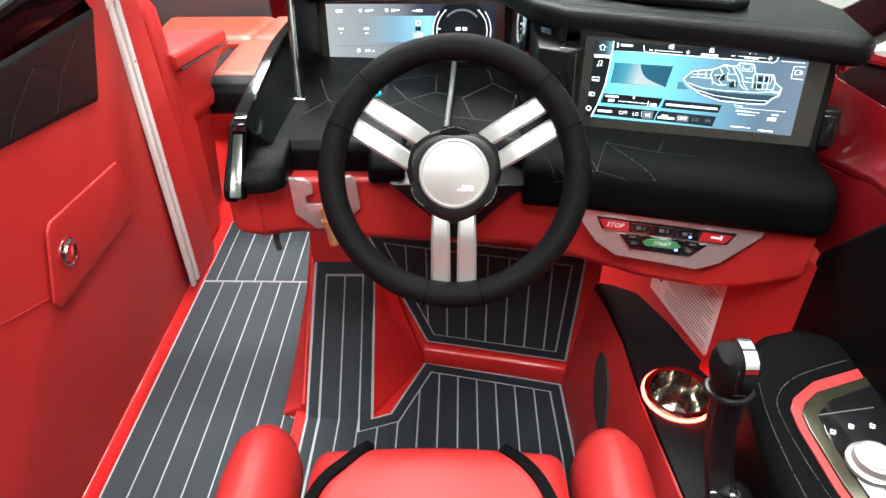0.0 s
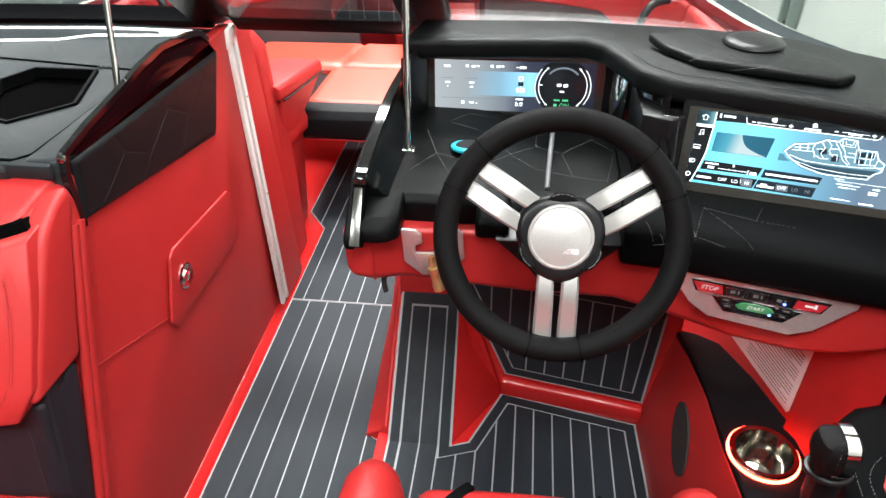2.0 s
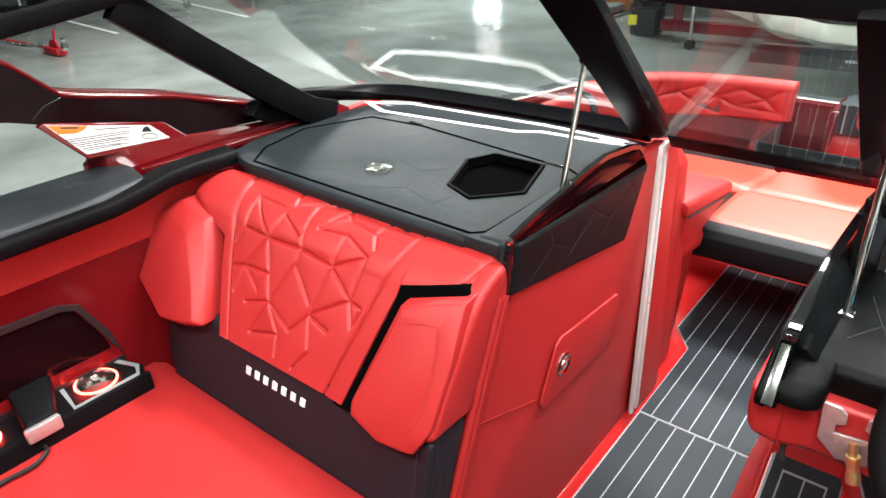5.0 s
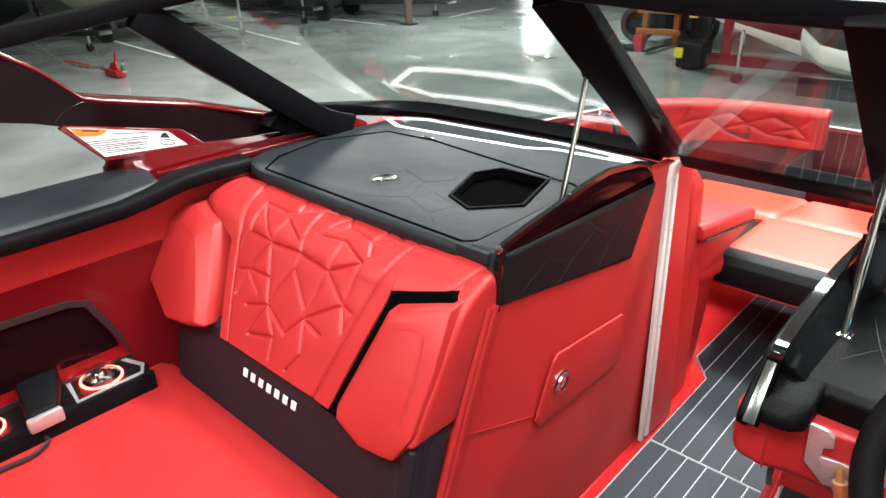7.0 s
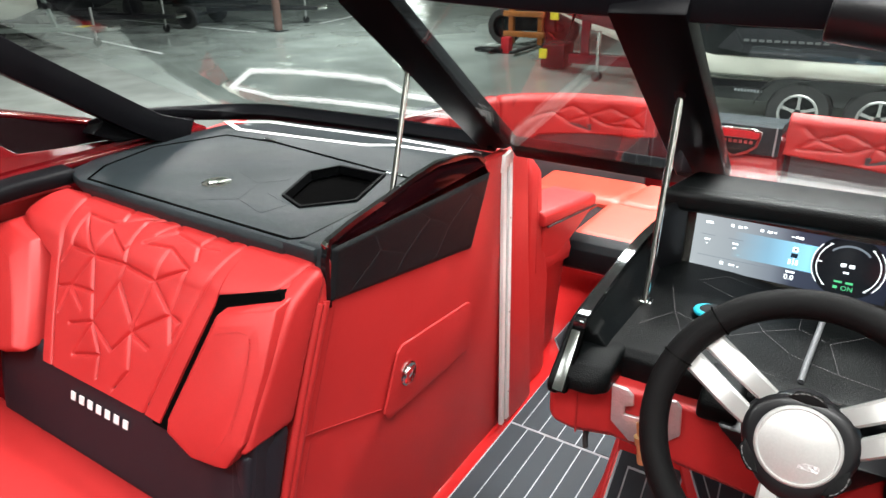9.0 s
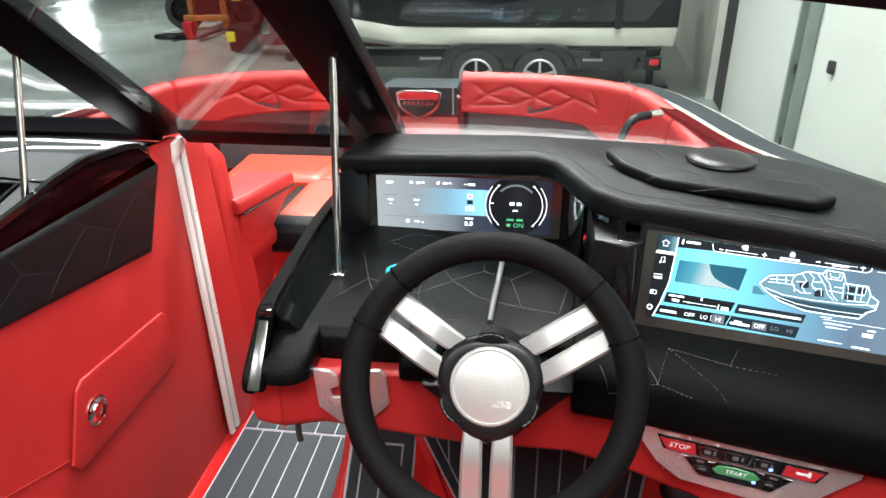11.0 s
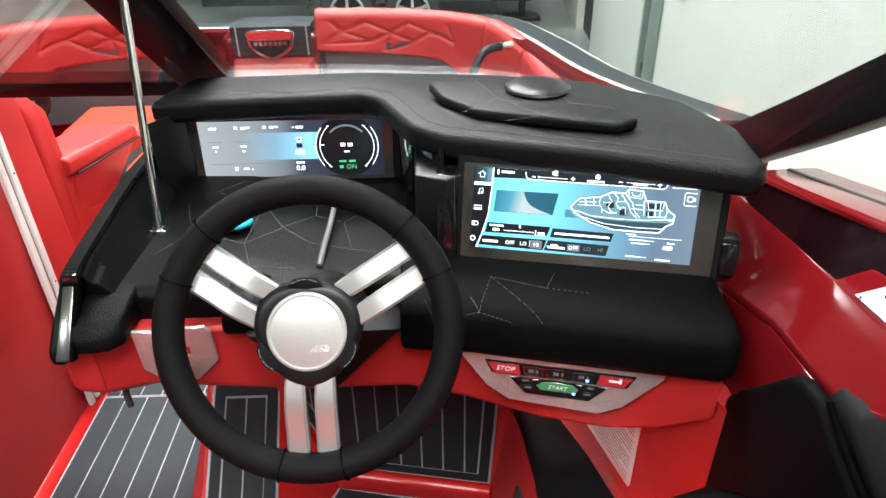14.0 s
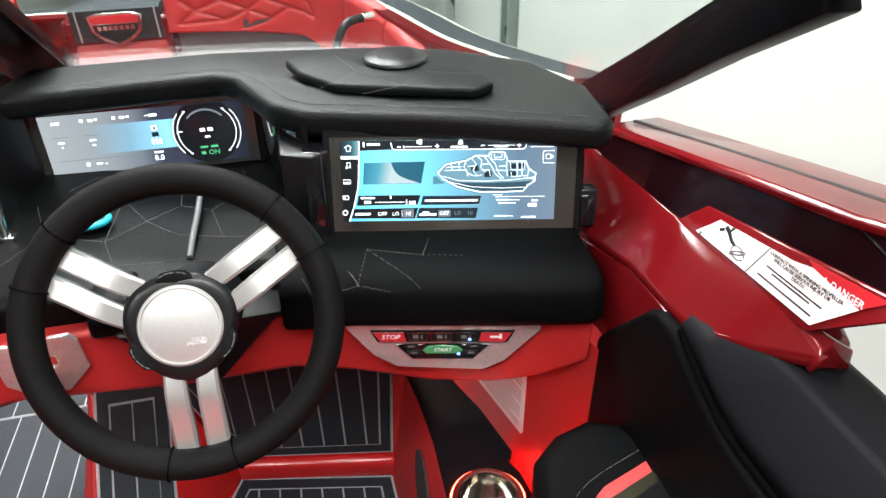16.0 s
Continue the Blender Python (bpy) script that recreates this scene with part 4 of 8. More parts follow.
# decks, seats, engine and tower of the cut-away drawing
for pts in ([(0.45, 0.60), (0.511, 0.556), (0.607, 0.548), (0.721, 0.556), (0.822, 0.585)], [(0.47, 0.545), (0.56, 0.49), (0.68, 0.475), (0.79, 0.482)], [(0.455, 0.66), (0.54, 0.665), (0.545, 0.60)], [(0.48, 0.72), (0.485, 0.665)], [(0.51, 0.735), (0.513, 0.665)], [(0.538, 0.755), (0.53, 0.70), (0.545, 0.63), (0.57, 0.60), (0.60, 0.61)], [(0.56, 0.78), (0.578, 0.72), (0.565, 0.66), (0.585, 0.60)], [(0.577, 0.81), (0.60, 0.76), (0.596, 0.69), (0.615, 0.64)], [(0.61, 0.80), (0.64, 0.70), (0.655, 0.62), (0.68, 0.57)], [(0.625, 0.80), (0.655, 0.72), (0.668, 0.63), (0.69, 0.575)], [(0.636, 0.845), (0.640, 0.77), (0.69, 0.765), (0.693, 0.835)], [(0.65, 0.82), (0.652, 0.79), (0.68, 0.787), (0.682, 0.82)], [(0.70, 0.745), (0.705, 0.60)], [(0.715, 0.735), (0.72, 0.66), (0.775, 0.66), (0.778, 0.735)], [(0.72, 0.64), (0.722, 0.59), (0.79, 0.60)], [(0.745, 0.735), (0.747, 0.60)], [(0.765, 0.735), (0.767, 0.60)], [(0.795, 0.67), (0.79, 0.58), (0.822, 0.56)], [(0.60, 0.66), (0.63, 0.665), (0.635, 0.60)], [(0.545, 0.70), (0.575, 0.705)], [(0.60, 0.72), (0.628, 0.725)], [(0.67, 0.70), (0.70, 0.70)], [(0.655, 0.66), (0.70, 0.655)], [(0.46, 0.69), (0.52, 0.70)]):
    part("diagram_line", line(pts, 0.00045), UIW, pan)
for pts in ([(0.555, 0.70), (0.585, 0.715), (0.59, 0.655), (0.56, 0.645)], [(0.71, 0.72), (0.74, 0.725), (0.742, 0.675), (0.712, 0.67)], [(0.75, 0.725), (0.775, 0.725), (0.776, 0.675), (0.752, 0.67)], [(0.71, 0.645), (0.74, 0.645), (0.742, 0.60), (0.712, 0.60)], [(0.61, 0.645), (0.64, 0.65), (0.642, 0.59), (0.612, 0.585)]):
    part("diagram_block", flat(S, Q(pts[::-1]), 0.001, 0.0012), UIN, pan)
part("water_key", flat(S, Q([(0.411, 0.522), (0.459, 0.528), (0.44, 0.56), (0.428, 0.60), (0.411, 0.60)]), 0.0006, 0.0009), UISOFT, pan)
bars(S, [(X(0.665), Y(0.405), 0.014, 0.001), (X(0.76), Y(0.385), 0.075, 0.0006), (X(0.69), Y(0.352), 0.022, 0.0016), (X(0.735), Y(0.35), 0.016, 0.0008), (X(0.69), Y(0.318), 0.015, 0.0016), (X(0.725), Y(0.318), 0.013, 0.0008), (X(0.825), Y(0.342), 0.010, 0.0022), (X(0.815), Y(0.305), 0.013, 0.0022), (X(0.815), Y(0.285), 0.013, 0.0022), (X(0.68), Y(0.182), 0.020, 0.0016), (X(0.72), Y(0.18), 0.010, 0.0008), (X(0.80), Y(0.168), 0.022, 0.0022)], UIW, pan)
part("camera_key", line([(0.856, 0.735), (0.856, 0.84), (0.862, 0.852), (0.905, 0.852)], 0.0005), UIW, pan)
part("camera_key", line([(0.856, 0.735), (0.862, 0.728), (0.905, 0.728)], 0.0005), UIW, pan)
part("icon", line([(0.868, 0.77), (0.868, 0.815), (0.889, 0.815), (0.889, 0.77)], 0.0006, 0.0014, True), UIW, pan, "camera symbol")
bars(S, [(X(0.895), Y(0.792), 0.003, 0.0045)], UIW, pan, "icon")
part("switch_pod", prism([(0.635, 1.018, 0.842), (0.668, 1.012, 0.842), (0.672, 1.028, 0.90), (0.639, 1.034, 0.90)], (0, 0.02, 0), 0.003), SATIN, tch)
part("switch", prism([(0.642, 1.0155, 0.848), (0.662, 1.0115, 0.848), (0.665, 1.0265, 0.893), (0.645, 1.0305, 0.893)], (0, -0.004, 0), 0.0015), GLOSS, tch)
part("left_post", prism([(0.236, 1.088, 0.843), (0.266, 1.080, 0.843), (0.266, 1.118, 0.966), (0.236, 1.126, 0.966)], (0.003, 0.03, 0), 0.004), GLOSS, tch, "gloss black post")
part("left_filler", prism([(0.205, 1.13, 0.835), (0.252, 1.11, 0.835), (0.30, 1.14, 0.835), (0.30, 1.33, 0.835), (0.205, 1.33, 0.835)], (0, 0, 0.130), 0.004), SATIN, tch, "black infill")

# ---- switch plate ----
P0, P1 = Vector((0.274, 0.984, 0.752)), Vector((0.546, 0.920, 0.752))
Pf = plane_frame((P0 + P1) / 2 + Vector((-0.002, -0.004, 0)), P1 - P0, (0, 0.008, 0.1))
plt = thing("switch_plate", (0.41, 0.95, 0.66), "silver textured switch plate with start and stop buttons", "switch panel")
plate_ob = part("plate", flat(Pf, [(-0.147, 0), (-0.142, -0.012), (-0.105, -0.06), (-0.07, -0.082), (0.062, -0.088), (0.095, -0.07), (0.147, -0.012), (0.147, 0)], -0.004, 0.0015, 0.001), PLATE, plt)
part("surround", flat(Pf, [(-0.109, -0.0115), (-0.098, -0.0340), (0.098, -0.0340), (0.109, -0.0115)], 0.0015, 0.003, 0.001), GLOSS, plt)
part("surround", flat(Pf, [(-0.071, -0.0375), (-0.047, -0.0655), (0.047, -0.0655), (0.071, -0.0375), (0.036, -0.0385), (0.022, -0.0358), (-0.022, -0.0358), (-0.036, -0.0385)], 0.0015, 0.003, 0.0008), GLOSS, plt)
REDKEY = mat("red_key", (0.45, 0.02, 0.03), 0.3)
GREENKEY = mat("green_key", (0.05, 0.22, 0.09), 0.3)
k1 = part("stop_key", flat(Pf, [(-0.105, -0.014), (-0.094, -0.0315), (-0.054, -0.0315), (-0.058, -0.014)], 0.003, 0.005, 0.0008), REDKEY, plt, "red stop button")
words("key_text", "STOP", Pf @ Matrix.Translation((-0.078, -0.0228, 0.0052)), 0.0115, SIGNWHITE, k1, slant=0.25)
k2 = part("horn_key", flat(Pf, [(0.054, -0.0315), (0.094, -0.0315), (0.105, -0.014), (0.058, -0.014)], 0.003, 0.005, 0.0008), REDKEY, plt, "red horn button")
bars(Pf, [(0.078, -0.022, 0.014, 0.004), (0.087, -0.021, 0.004, 0.009)], SIGNWHITE, k2, "icon", 0.0051)
for a in (-0.052, -0.016, 0.02):
    kk = part("key", flat(Pf, [(a + 0.002, -0.0305), (a + 0.029, -0.0305), (a + 0.0315, -0.0145), (a - 0.0005, -0.0145)], 0.003, 0.0048, 0.0008), SATIN, plt)
    bars(Pf, [(a + 0.012, -0.022, 0.008, 0.006), (a + 0.021, -0.022, 0.003, 0.006)], THREAD, kk, "icon", 0.0049)
k3 = part("start_key", flat(Pf, [(-0.024, -0.054), (0.024, -0.054), (0.031, -0.0475), (0.022, -0.040), (0.0, -0.0375), (-0.022, -0.040), (-0.031, -0.0475)], 0.003, 0.0052, 0.0008), GREENKEY, plt, "green start button")
words("key_text", "START", Pf @ Matrix.Translation((0, -0.0465, 0.0054)), 0.0092, SIGNWHITE, k3, slant=0.25)
rimline = lambda pts, h=0.0050: sweep([Pf @ Vector((x, y, h)) for x, y in pts], [(-0.0004, -0.0003), (0.0004, -0.0003), (0.0004, 0.0003), (-0.0004, 0.0003)], up=Pf.col[2].xyz, closed=True)
for pts in ([(-0.105, -0.014), (-0.094, -0.0315), (-0.054, -0.0315), (-0.058, -0.014)], [(0.054, -0.0315), (0.094, -0.0315), (0.105, -0.014), (0.058, -0.014)], [(-0.048, -0.030), (-0.024, -0.030), (-0.020, -0.015), (-0.052, -0.015)], [(-0.016, -0.030), (0.012, -0.030), (0.016, -0.015), (-0.018, -0.015)], [(0.021, -0.030), (0.046, -0.030), (0.050, -0.015), (0.020, -0.015)], [(-0.070, -0.037), (-0.046, -0.063), (0.046, -0.063), (0.070, -0.037), (0.03, -0.034), (-0.03, -0.034)]):
    part("key_outline", rimline(pts), CHROME, plt)
for a, b in ((-0.047, -0.040), (0.047, -0.040), (-0.043, -0.052), (0.043, -0.052)):
    kk = part("key", flat(Pf, rect(a - 0.012, a + 0.010, b - 0.0045, b + 0.0045), 0.003, 0.0048, 0.0006), SATIN, plt)
    bars(Pf, [(a, b, 0.01, 0.003)], THREAD, kk, "icon", 0.0049)
for a, b in ((0.041, -0.027), (0.024, -0.054)):
    part("blue_light", lathe(Pf @ Vector((a, b, 0.0045)), Pf.col[2].xyz, [(0, 0), (0.0028, 0), (0.002, 0.0012), (0, 0.0015)], 10), BLUELED, plt)
dots = []
for i in range(26):
    for j in range(8):
        x, y = -0.138 + i * 0.011 + (j % 2) * 0.0055, -0.007 - j * 0.0105
        if abs(x) < 0.142 + min(0, y + 0.012) * 0.75 and y > -0.08 and not (abs(x) < 0.112 and -0.038 < y < -0.008) and not (abs(x) < 0.07 and -0.066 < y < -0.03):
            dots.append(flat(Pf, [(x - 0.0012, y), (x, y - 0.0012), (x + 0.0012, y), (x, y + 0.0012)], 0.0015, 0.0019))
part("raised_dots", merge(*dots), ALU, plate_ob)["kind"] = "stuff"

# ---- steering wheel ----
W = Matrix.Translation((0.068, 0.897, 0.862)) @ Matrix.Rotation(radians(60), 4, "X") @ Matrix.Scale(1.038, 4)
whl = thing("steering_wheel", (0.068, 0.90, 0.862), "black leather steering wheel with three paired brushed aluminium spokes", "steering wheel")


def put(bm, m=None):
    bmesh.ops.transform(bm, matrix=m or W, verts=bm.verts)
    return bm


RM, RR = 0.1725, 0.0205
rim_path = [(RM * math.cos(2 * math.pi * i / 96), RM * math.sin(2 * math.pi * i / 96), 0) for i in range(96)]
part("rim", put(sweep(rim_path, circle(RR, 20, 0.92), closed=True)), GRIP, whl)
for a in (22, 46, 134, 158, 257, 283):
    c = Vector((RM * math.cos(radians(a)), RM * math.sin(radians(a)), 0))
    d = Vector((-c.y, c.x, 0)).normalized()
    part("grip_seam", put(rod(c - d * 0.0008, c + d * 0.0008, RR + 0.0005, n=20)), GAP, whl)
for a in (31.5, 148.5, 270):
    A = Matrix.Rotation(radians(a - 90), 4, "Z")
    for sgn in (-1, 1):
        ox = sgn * 0.0185
        rings = []
        for k, (r, h, hw) in enumerate(((0.055, 0.006, 0.012), (0.08, 0.010, 0.013), (0.10, 0.008, 0.0135), (0.125, 0.0, 0.0138), (0.15, -0.004, 0.014), (0.164, -0.005, 0.0138))):
            rings.append([(ox - hw, r, h - 0.008), (ox + hw, r, h - 0.008), (ox + hw, r, h + 0.001), (ox + hw * 0.75, r, h + 0.004), (ox - hw * 0.75, r, h + 0.004), (ox - hw, r, h + 0.001)])
        part("spoke", put(put(loft(rings), A)), ALU, whl, "brushed aluminium spoke bar", sharp=24)
    part("spoke_root", put(put(loft([[(-0.032, 0.155, -0.010), (0.032, 0.155, -0.010), (0.034, 0.172, -0.012), (-0.034, 0.172, -0.012)], [(-0.030, 0.157, 0.004), (0.030, 0.157, 0.004), (0.032, 0.17, 0.006), (-0.032, 0.17, 0.006)]], 0.004), A)), GRIP, whl)
hubpts = []
for i in range(72):
    a = 2 * math.pi * i / 72
    r = 0.066 + 0.004 * math.cos(3 * (a - math.pi / 2 - math.radians(60)))
    hubpts.append((r * math.cos(a), r * math.sin(a)))
part("hub", put(loft([[(x * s, y * s, h) for x, y in hubpts] for s, h in ((0.75, -0.05), (0.97, -0.02), (1.0, 0.0), (0.985, 0.008), (0.93, 0.0145), (0.84, 0.017), (0.70, 0.017))])), SATIN, whl)
for a in (90, 212, 328):
    A = Matrix.Rotation(radians(a - 90), 4, "Z")
    part("hub_insert", put(put(loft([[(x * s, 0.0585 + (y - 0.0585) * s, h) for x, y in ((-0.022, 0.054), (0, 0.0505), (0.022, 0.054), (0.014, 0.064), (0, 0.066), (-0.014, 0.064))] for s, h in ((1, 0.012), (1, 0.0165), (0.8, 0.0178))]), A)), GRIP, whl)
    part("hub_stitch", put(put(stitches([[(x, 0.0635 - 18 * x * x, 0.0182) for x in (-0.016, -0.01, -0.004, 0.004, 0.01, 0.016)]], r=0.0006), A)), THREAD, whl)
part("cap", put(lathe((0, 0, 0.012), (0, 0, 1), [(0.0, 0.0), (0.048, 0.0), (0.0485, 0.006), (0.0465, 0.0085), (0.0445, 0.0088), (0.0435, 0.0072), (0.042, 0.0072), (0.040, 0.0086), (0.0, 0.0098)], 56)), CAP, whl, "round satin silver centre cap")
part("cap_mark", put(flat(Matrix.Translation((0.016, -0.02, 0.0208)), [(-0.012, -0.004), (0.010, -0.004), (0.012, 0.0), (0.010, 0.004), (-0.010, 0.004)], 0, 0.0004)), PLATE, whl)
for s, e in ((-70, 20), (48, 134), (160, 252)):
    part("stitching", put(stitches([[(0.158 * math.cos(radians(a)), 0.158 * math.sin(radians(a)), 0.0075) for a in range(s, e, 2)]], r=0.0005, dash=0.003)), THREAD, whl)
part("column", put(loft([[(r * math.cos(t * math.pi / 16), r * math.sin(t * math.pi / 16), h) for t in range(32)] for r, h in ((0.048, -0.02), (0.05, -0.06), (0.058, -0.10), (0.062, -0.2))])), SATIN, whl)

# ---- small things on the hood ----
ring = thing("cyan_ring", (-0.101, 1.195, 0.85), "cyan plastic ring lying on the black hood", "ring")
part("ring", tube([(-0.101 + 0.029 * math.cos(a * math.pi / 16), 1.195 + 0.026 * math.sin(a * math.pi / 16), 0.856 - 0.004 * math.sin(a * math.pi / 16)) for a in range(32)], 0.0055, 10, closed=True), CYAN, ring)
part("inner_disc", lathe((-0.101, 1.195, 0.851), (0, 0, 1), [(0, 0), (0.026, 0), (0.025, 0.008), (0, 0.009)]), SATIN, ring)
solo("grey_tube", tube(smooth_path([(0.064, 1.335, 0.86), (0.063, 1.30, 0.858), (0.058, 1.22, 0.838), (0.054, 1.15, 0.832), (0.052, 1.10, 0.826)]), 0.005, 10), mat("grey_rubber", (0.10, 0.105, 0.11), 0.5), "grey flexible tube across the black hood", "tube")
hs2 = thing("dash_stitching", (0.3, 1.0, 0.835), "grey decorative stitching in the dash pad", "stitching")


def dash_z(x, y):
    """Height of the dash pad's rolled top."""
    xs = [a + 0.018 * max(0.0, min(1.0, (0.45 - a) / 0.35)) for a, b, c in dx]
    y0, yb = np.interp(x, xs, [b for a, b, c in dx]), np.interp(x, xs, [c for a, b, c in dx])
    return float(np.interp(y - y0, [0.003, 0.010, 0.024, 0.045, yb - y0], [0.80, 0.818, 0.829, 0.834, 0.848]))


DA, DB, DE, DH = (0.314, 1.037), (0.392, 1.006), (0.292, 0.972), (0.281, 0.998)
for q in ([DA, DB, (0.454, 0.990)], [DB, (0.410, 1.041)], [DA, DE, (0.338, 0.953)], [DE, DH], [DE, (0.251, 0.971)], [DA, (0.379, 0.945)], [(0.215, 0.997), (0.227, 0.969), (0.244, 0.968), (0.237, 0.976)]):
    pts = []
    for a, b in zip(q, q[1:]):
        pts += [(a[0] + (b[0] - a[0]) * k / 8, a[1] + (b[1] - a[1]) * k / 8) for k in range(9)]
    pts = [Vector((x, y, dash_z(x, y) + 0.0008)) for x, y in pts]
    part("thread_line", stitches([[a for a, b in zip(pts, pts[1:] + [Vector((9, 9, 9))]) if (a - b).length > 0.0015]], r=0.0003, dash=0.003, gap=0.002), THREAD, hs2)
hs3 = thing("hood_stitching", (-0.1, 1.2, 0.85), "grey decorative stitching in the black hood", "stitching")
for q in ([(-0.20, 1.10, 0.8525), (-0.16, 1.17, 0.852), (-0.07, 1.14, 0.846), (-0.02, 1.20, 0.838)], [(-0.16, 1.17, 0.852), (-0.19, 1.26, 0.8575)], [(-0.07, 1.14, 0.846), (-0.06, 1.26, 0.851), (-0.15, 1.30, 0.857)], [(-0.06, 1.26, 0.851), (0.03, 1.30, 0.8475)], [(-0.02, 1.20, 0.839), (0.03, 1.16, 0.831)], [(0.08, 1.22, 0.834), (0.14, 1.27, 0.842), (0.18, 1.22, 0.841)], [(0.14, 1.27, 0.842), (0.13, 1.33, 0.847)],
          [(-0.02, 1.20, 0.839), (-0.06, 1.26, 0.851)], [(-0.02, 1.20, 0.839), (0.03, 1.24, 0.8375), (0.03, 1.30, 0.8475)], [(0.03, 1.24, 0.8375), (0.08, 1.22, 0.834), (0.10, 1.14, 0.829)], [(-0.07, 1.14, 0.846), (-0.05, 1.08, 0.8405), (0.02, 1.09, 0.828)], [(-0.16, 1.17, 0.852), (-0.13, 1.10, 0.8505), (-0.05, 1.08, 0.8405)], [(0.10, 1.14, 0.829), (0.16, 1.12, 0.834), (0.18, 1.22, 0.841)], [(-0.15, 1.30, 0.857), (-0.11, 1.34, 0.858), (-0.04, 1.33, 0.851)], [(0.03, 1.16, 0.831), (0.10, 1.14, 0.829)]):
    part("thread_line", stitches([[(x, y, z + 0.0018) for x, y, z in q]], r=0.0004, dash=0.003, gap=0.0025), THREAD, hs3)

# ---- port console: aisle wall ----
port = thing("port_console", (-1.2, 1.3, 0.0), "red upholstered port console with a charcoal padded deck", "console")
wx = lambda y, z: -0.752 - 0.018 * max(0.0, (z - 0.5)) / 0.4
edge = [(0.575, 0.0), (0.655, 0.20), (0.735, 0.40), (0.828, 0.63), (0.912, 0.82), (0.947, 0.89)]
wall = edge + [(1.0, 0.925), (1.70, 0.925), (1.66, 0.0)]
part("aisle_wall", prism([(-0.764, y, z) for y, z in wall[::-1]], (-0.03, 0, 0), 0.008, 3), RED, port)
for k, r in ((0.004, 0.0095), (0.020, 0.0095)):
    part("edge_roll", tube(smooth_path([(-0.7665 + k * 0.12, y + k, z) for y, z in edge[:-1]], 5), r, 12), RED, port, "rolled red edge")
part("edge_seam", stitches([[(-0.7605, y + 0.05, z) for y, z in edge[:-1]]], r=0.0008, dash=0.005, up=(1, 0, 0)), REDTHREAD, port)
part("kick_trim", prism([(-0.743, 0.60, 0.0), (-0.743, 1.70, 0.0), (-0.762, 1.70, 0.022), (-0.762, 0.62, 0.022)], (-0.012, 0, 0), 0.003), GELS, port)
UP = lambda u, v: Vector((-0.757, 0.942 + 0.022 * v + u * (0.543 + 0.081 * v), (0.812 - 0.100 * u) * (1 - v) + (0.918 - 0.026 * u) * v))
part("black_panel", cushion(UP, (0.5, 0.13), [(0.1, 0.1, 0.25, 0.6), (0.25, 0.6, 0.2, 0.95), (0.25, 0.6, 0.42, 0.35), (0.42, 0.35, 0.36, 0.02), (0.42, 0.35, 0.55, 0.75), (0.55, 0.75, 0.45, 0.98), (0.55, 0.75, 0.72, 0.5), (0.72, 0.5, 0.66, 0.05), (0.72, 0.5, 0.86, 0.85), (0.86, 0.85, 0.8, 0.98), (0.86, 0.85, 0.97, 0.6)], 90, 30, 0.012, 0.0014, 0.004, crown=0.006), BLACKQ, port, "charcoal quilted panel with thin stitching")
PQ = [(0.1, 0.1, 0.25, 0.6), (0.25, 0.6, 0.2, 0.95), (0.25, 0.6, 0.42, 0.35), (0.42, 0.35, 0.36, 0.04), (0.42, 0.35, 0.55, 0.75), (0.55, 0.75, 0.45, 0.96), (0.55, 0.75, 0.72, 0.5), (0.72, 0.5, 0.66, 0.06), (0.72, 0.5, 0.86, 0.85), (0.86, 0.85, 0.97, 0.6)]
part("panel_stitching", stitches([[UP(a, b) + Vector((0.0012, 0, 0)), UP(c, d) + Vector((0.0012, 0, 0))] for a, b, c, d in PQ], r=0.0006, dash=0.005, gap=0.003, up=(1, 0, 0)), DARKTHREAD, port)
hatch = [(1.070, 0.452), (1.135, 0.585), (1.155, 0.597), (1.455, 0.567), (1.470, 0.553), (1.466, 0.428), (1.452, 0.418), (1.085, 0.427)]
hat = part("hatch", prism([(-0.760, y, z) for y, z in hatch], (0.0085, 0, 0), 0.0065, 4), RED, port, "red padded hatch")
lt = part("latch", lathe((-0.7522, 1.168, 0.512), (1, 0, 0), [(0, 0), (0.031, 0), (0.031, 0.004), (0.027, 0.006), (0.023, 0.003), (0.0, 0.002)]), CHROME, hat, "round chrome latch")
part("latch_handle", lathe((-0.7502, 1.168, 0.512), (1, 0, 0), [(0, 0), (0.015, 0), (0.013, 0.004), (0, 0.005)]), CHROME, lt)
part("seam", tube([(-0.7615, 0.83, 0.56), (-0.7615, 0.92, 0.525), (-0.7615, 1.075, 0.462)], 0.0012, 6), REDTHREAD, port)
FIN = [(-0.764, 0.955, 0.930), (-0.764, 1.037, 0.946), (-0.764, 1.155, 0.960), (-0.764, 1.25, 0.974), (-0.764, 1.345, 0.981), (-0.764, 1.48, 0.964), (-0.764, 1.528, 0.952), (-0.764, 1.562, 0.925), (-0.764, 1.59, 0.886), (-0.764, 1.3, 0.900), (-0.764, 1.0, 0.912)]
part("fin", prism(FIN, (-0.008, 0, 0), 0.002), SMOKE, port, "glossy smoked acrylic fin")
part("fin_edge", sweep([(-0.768, 0.940, 0.80), (-0.768, 0.946, 0.90), (-0.768, 0.960, 0.934), (-0.768, 1.037, 0.948), (-0.768, 1.155, 0.962), (-0.768, 1.25, 0.976), (-0.768, 1.345, 0.983), (-0.768, 1.48, 0.966), (-0.768, 1.528, 0.954), (-0.768, 1.562, 0.926)], [(-0.006, -0.006), (0.006, -0.006), (0.006, 0.006), (-0.006, 0.006)], up=(1, 0, 0)), GLOSS, port, "gloss black edge trim")
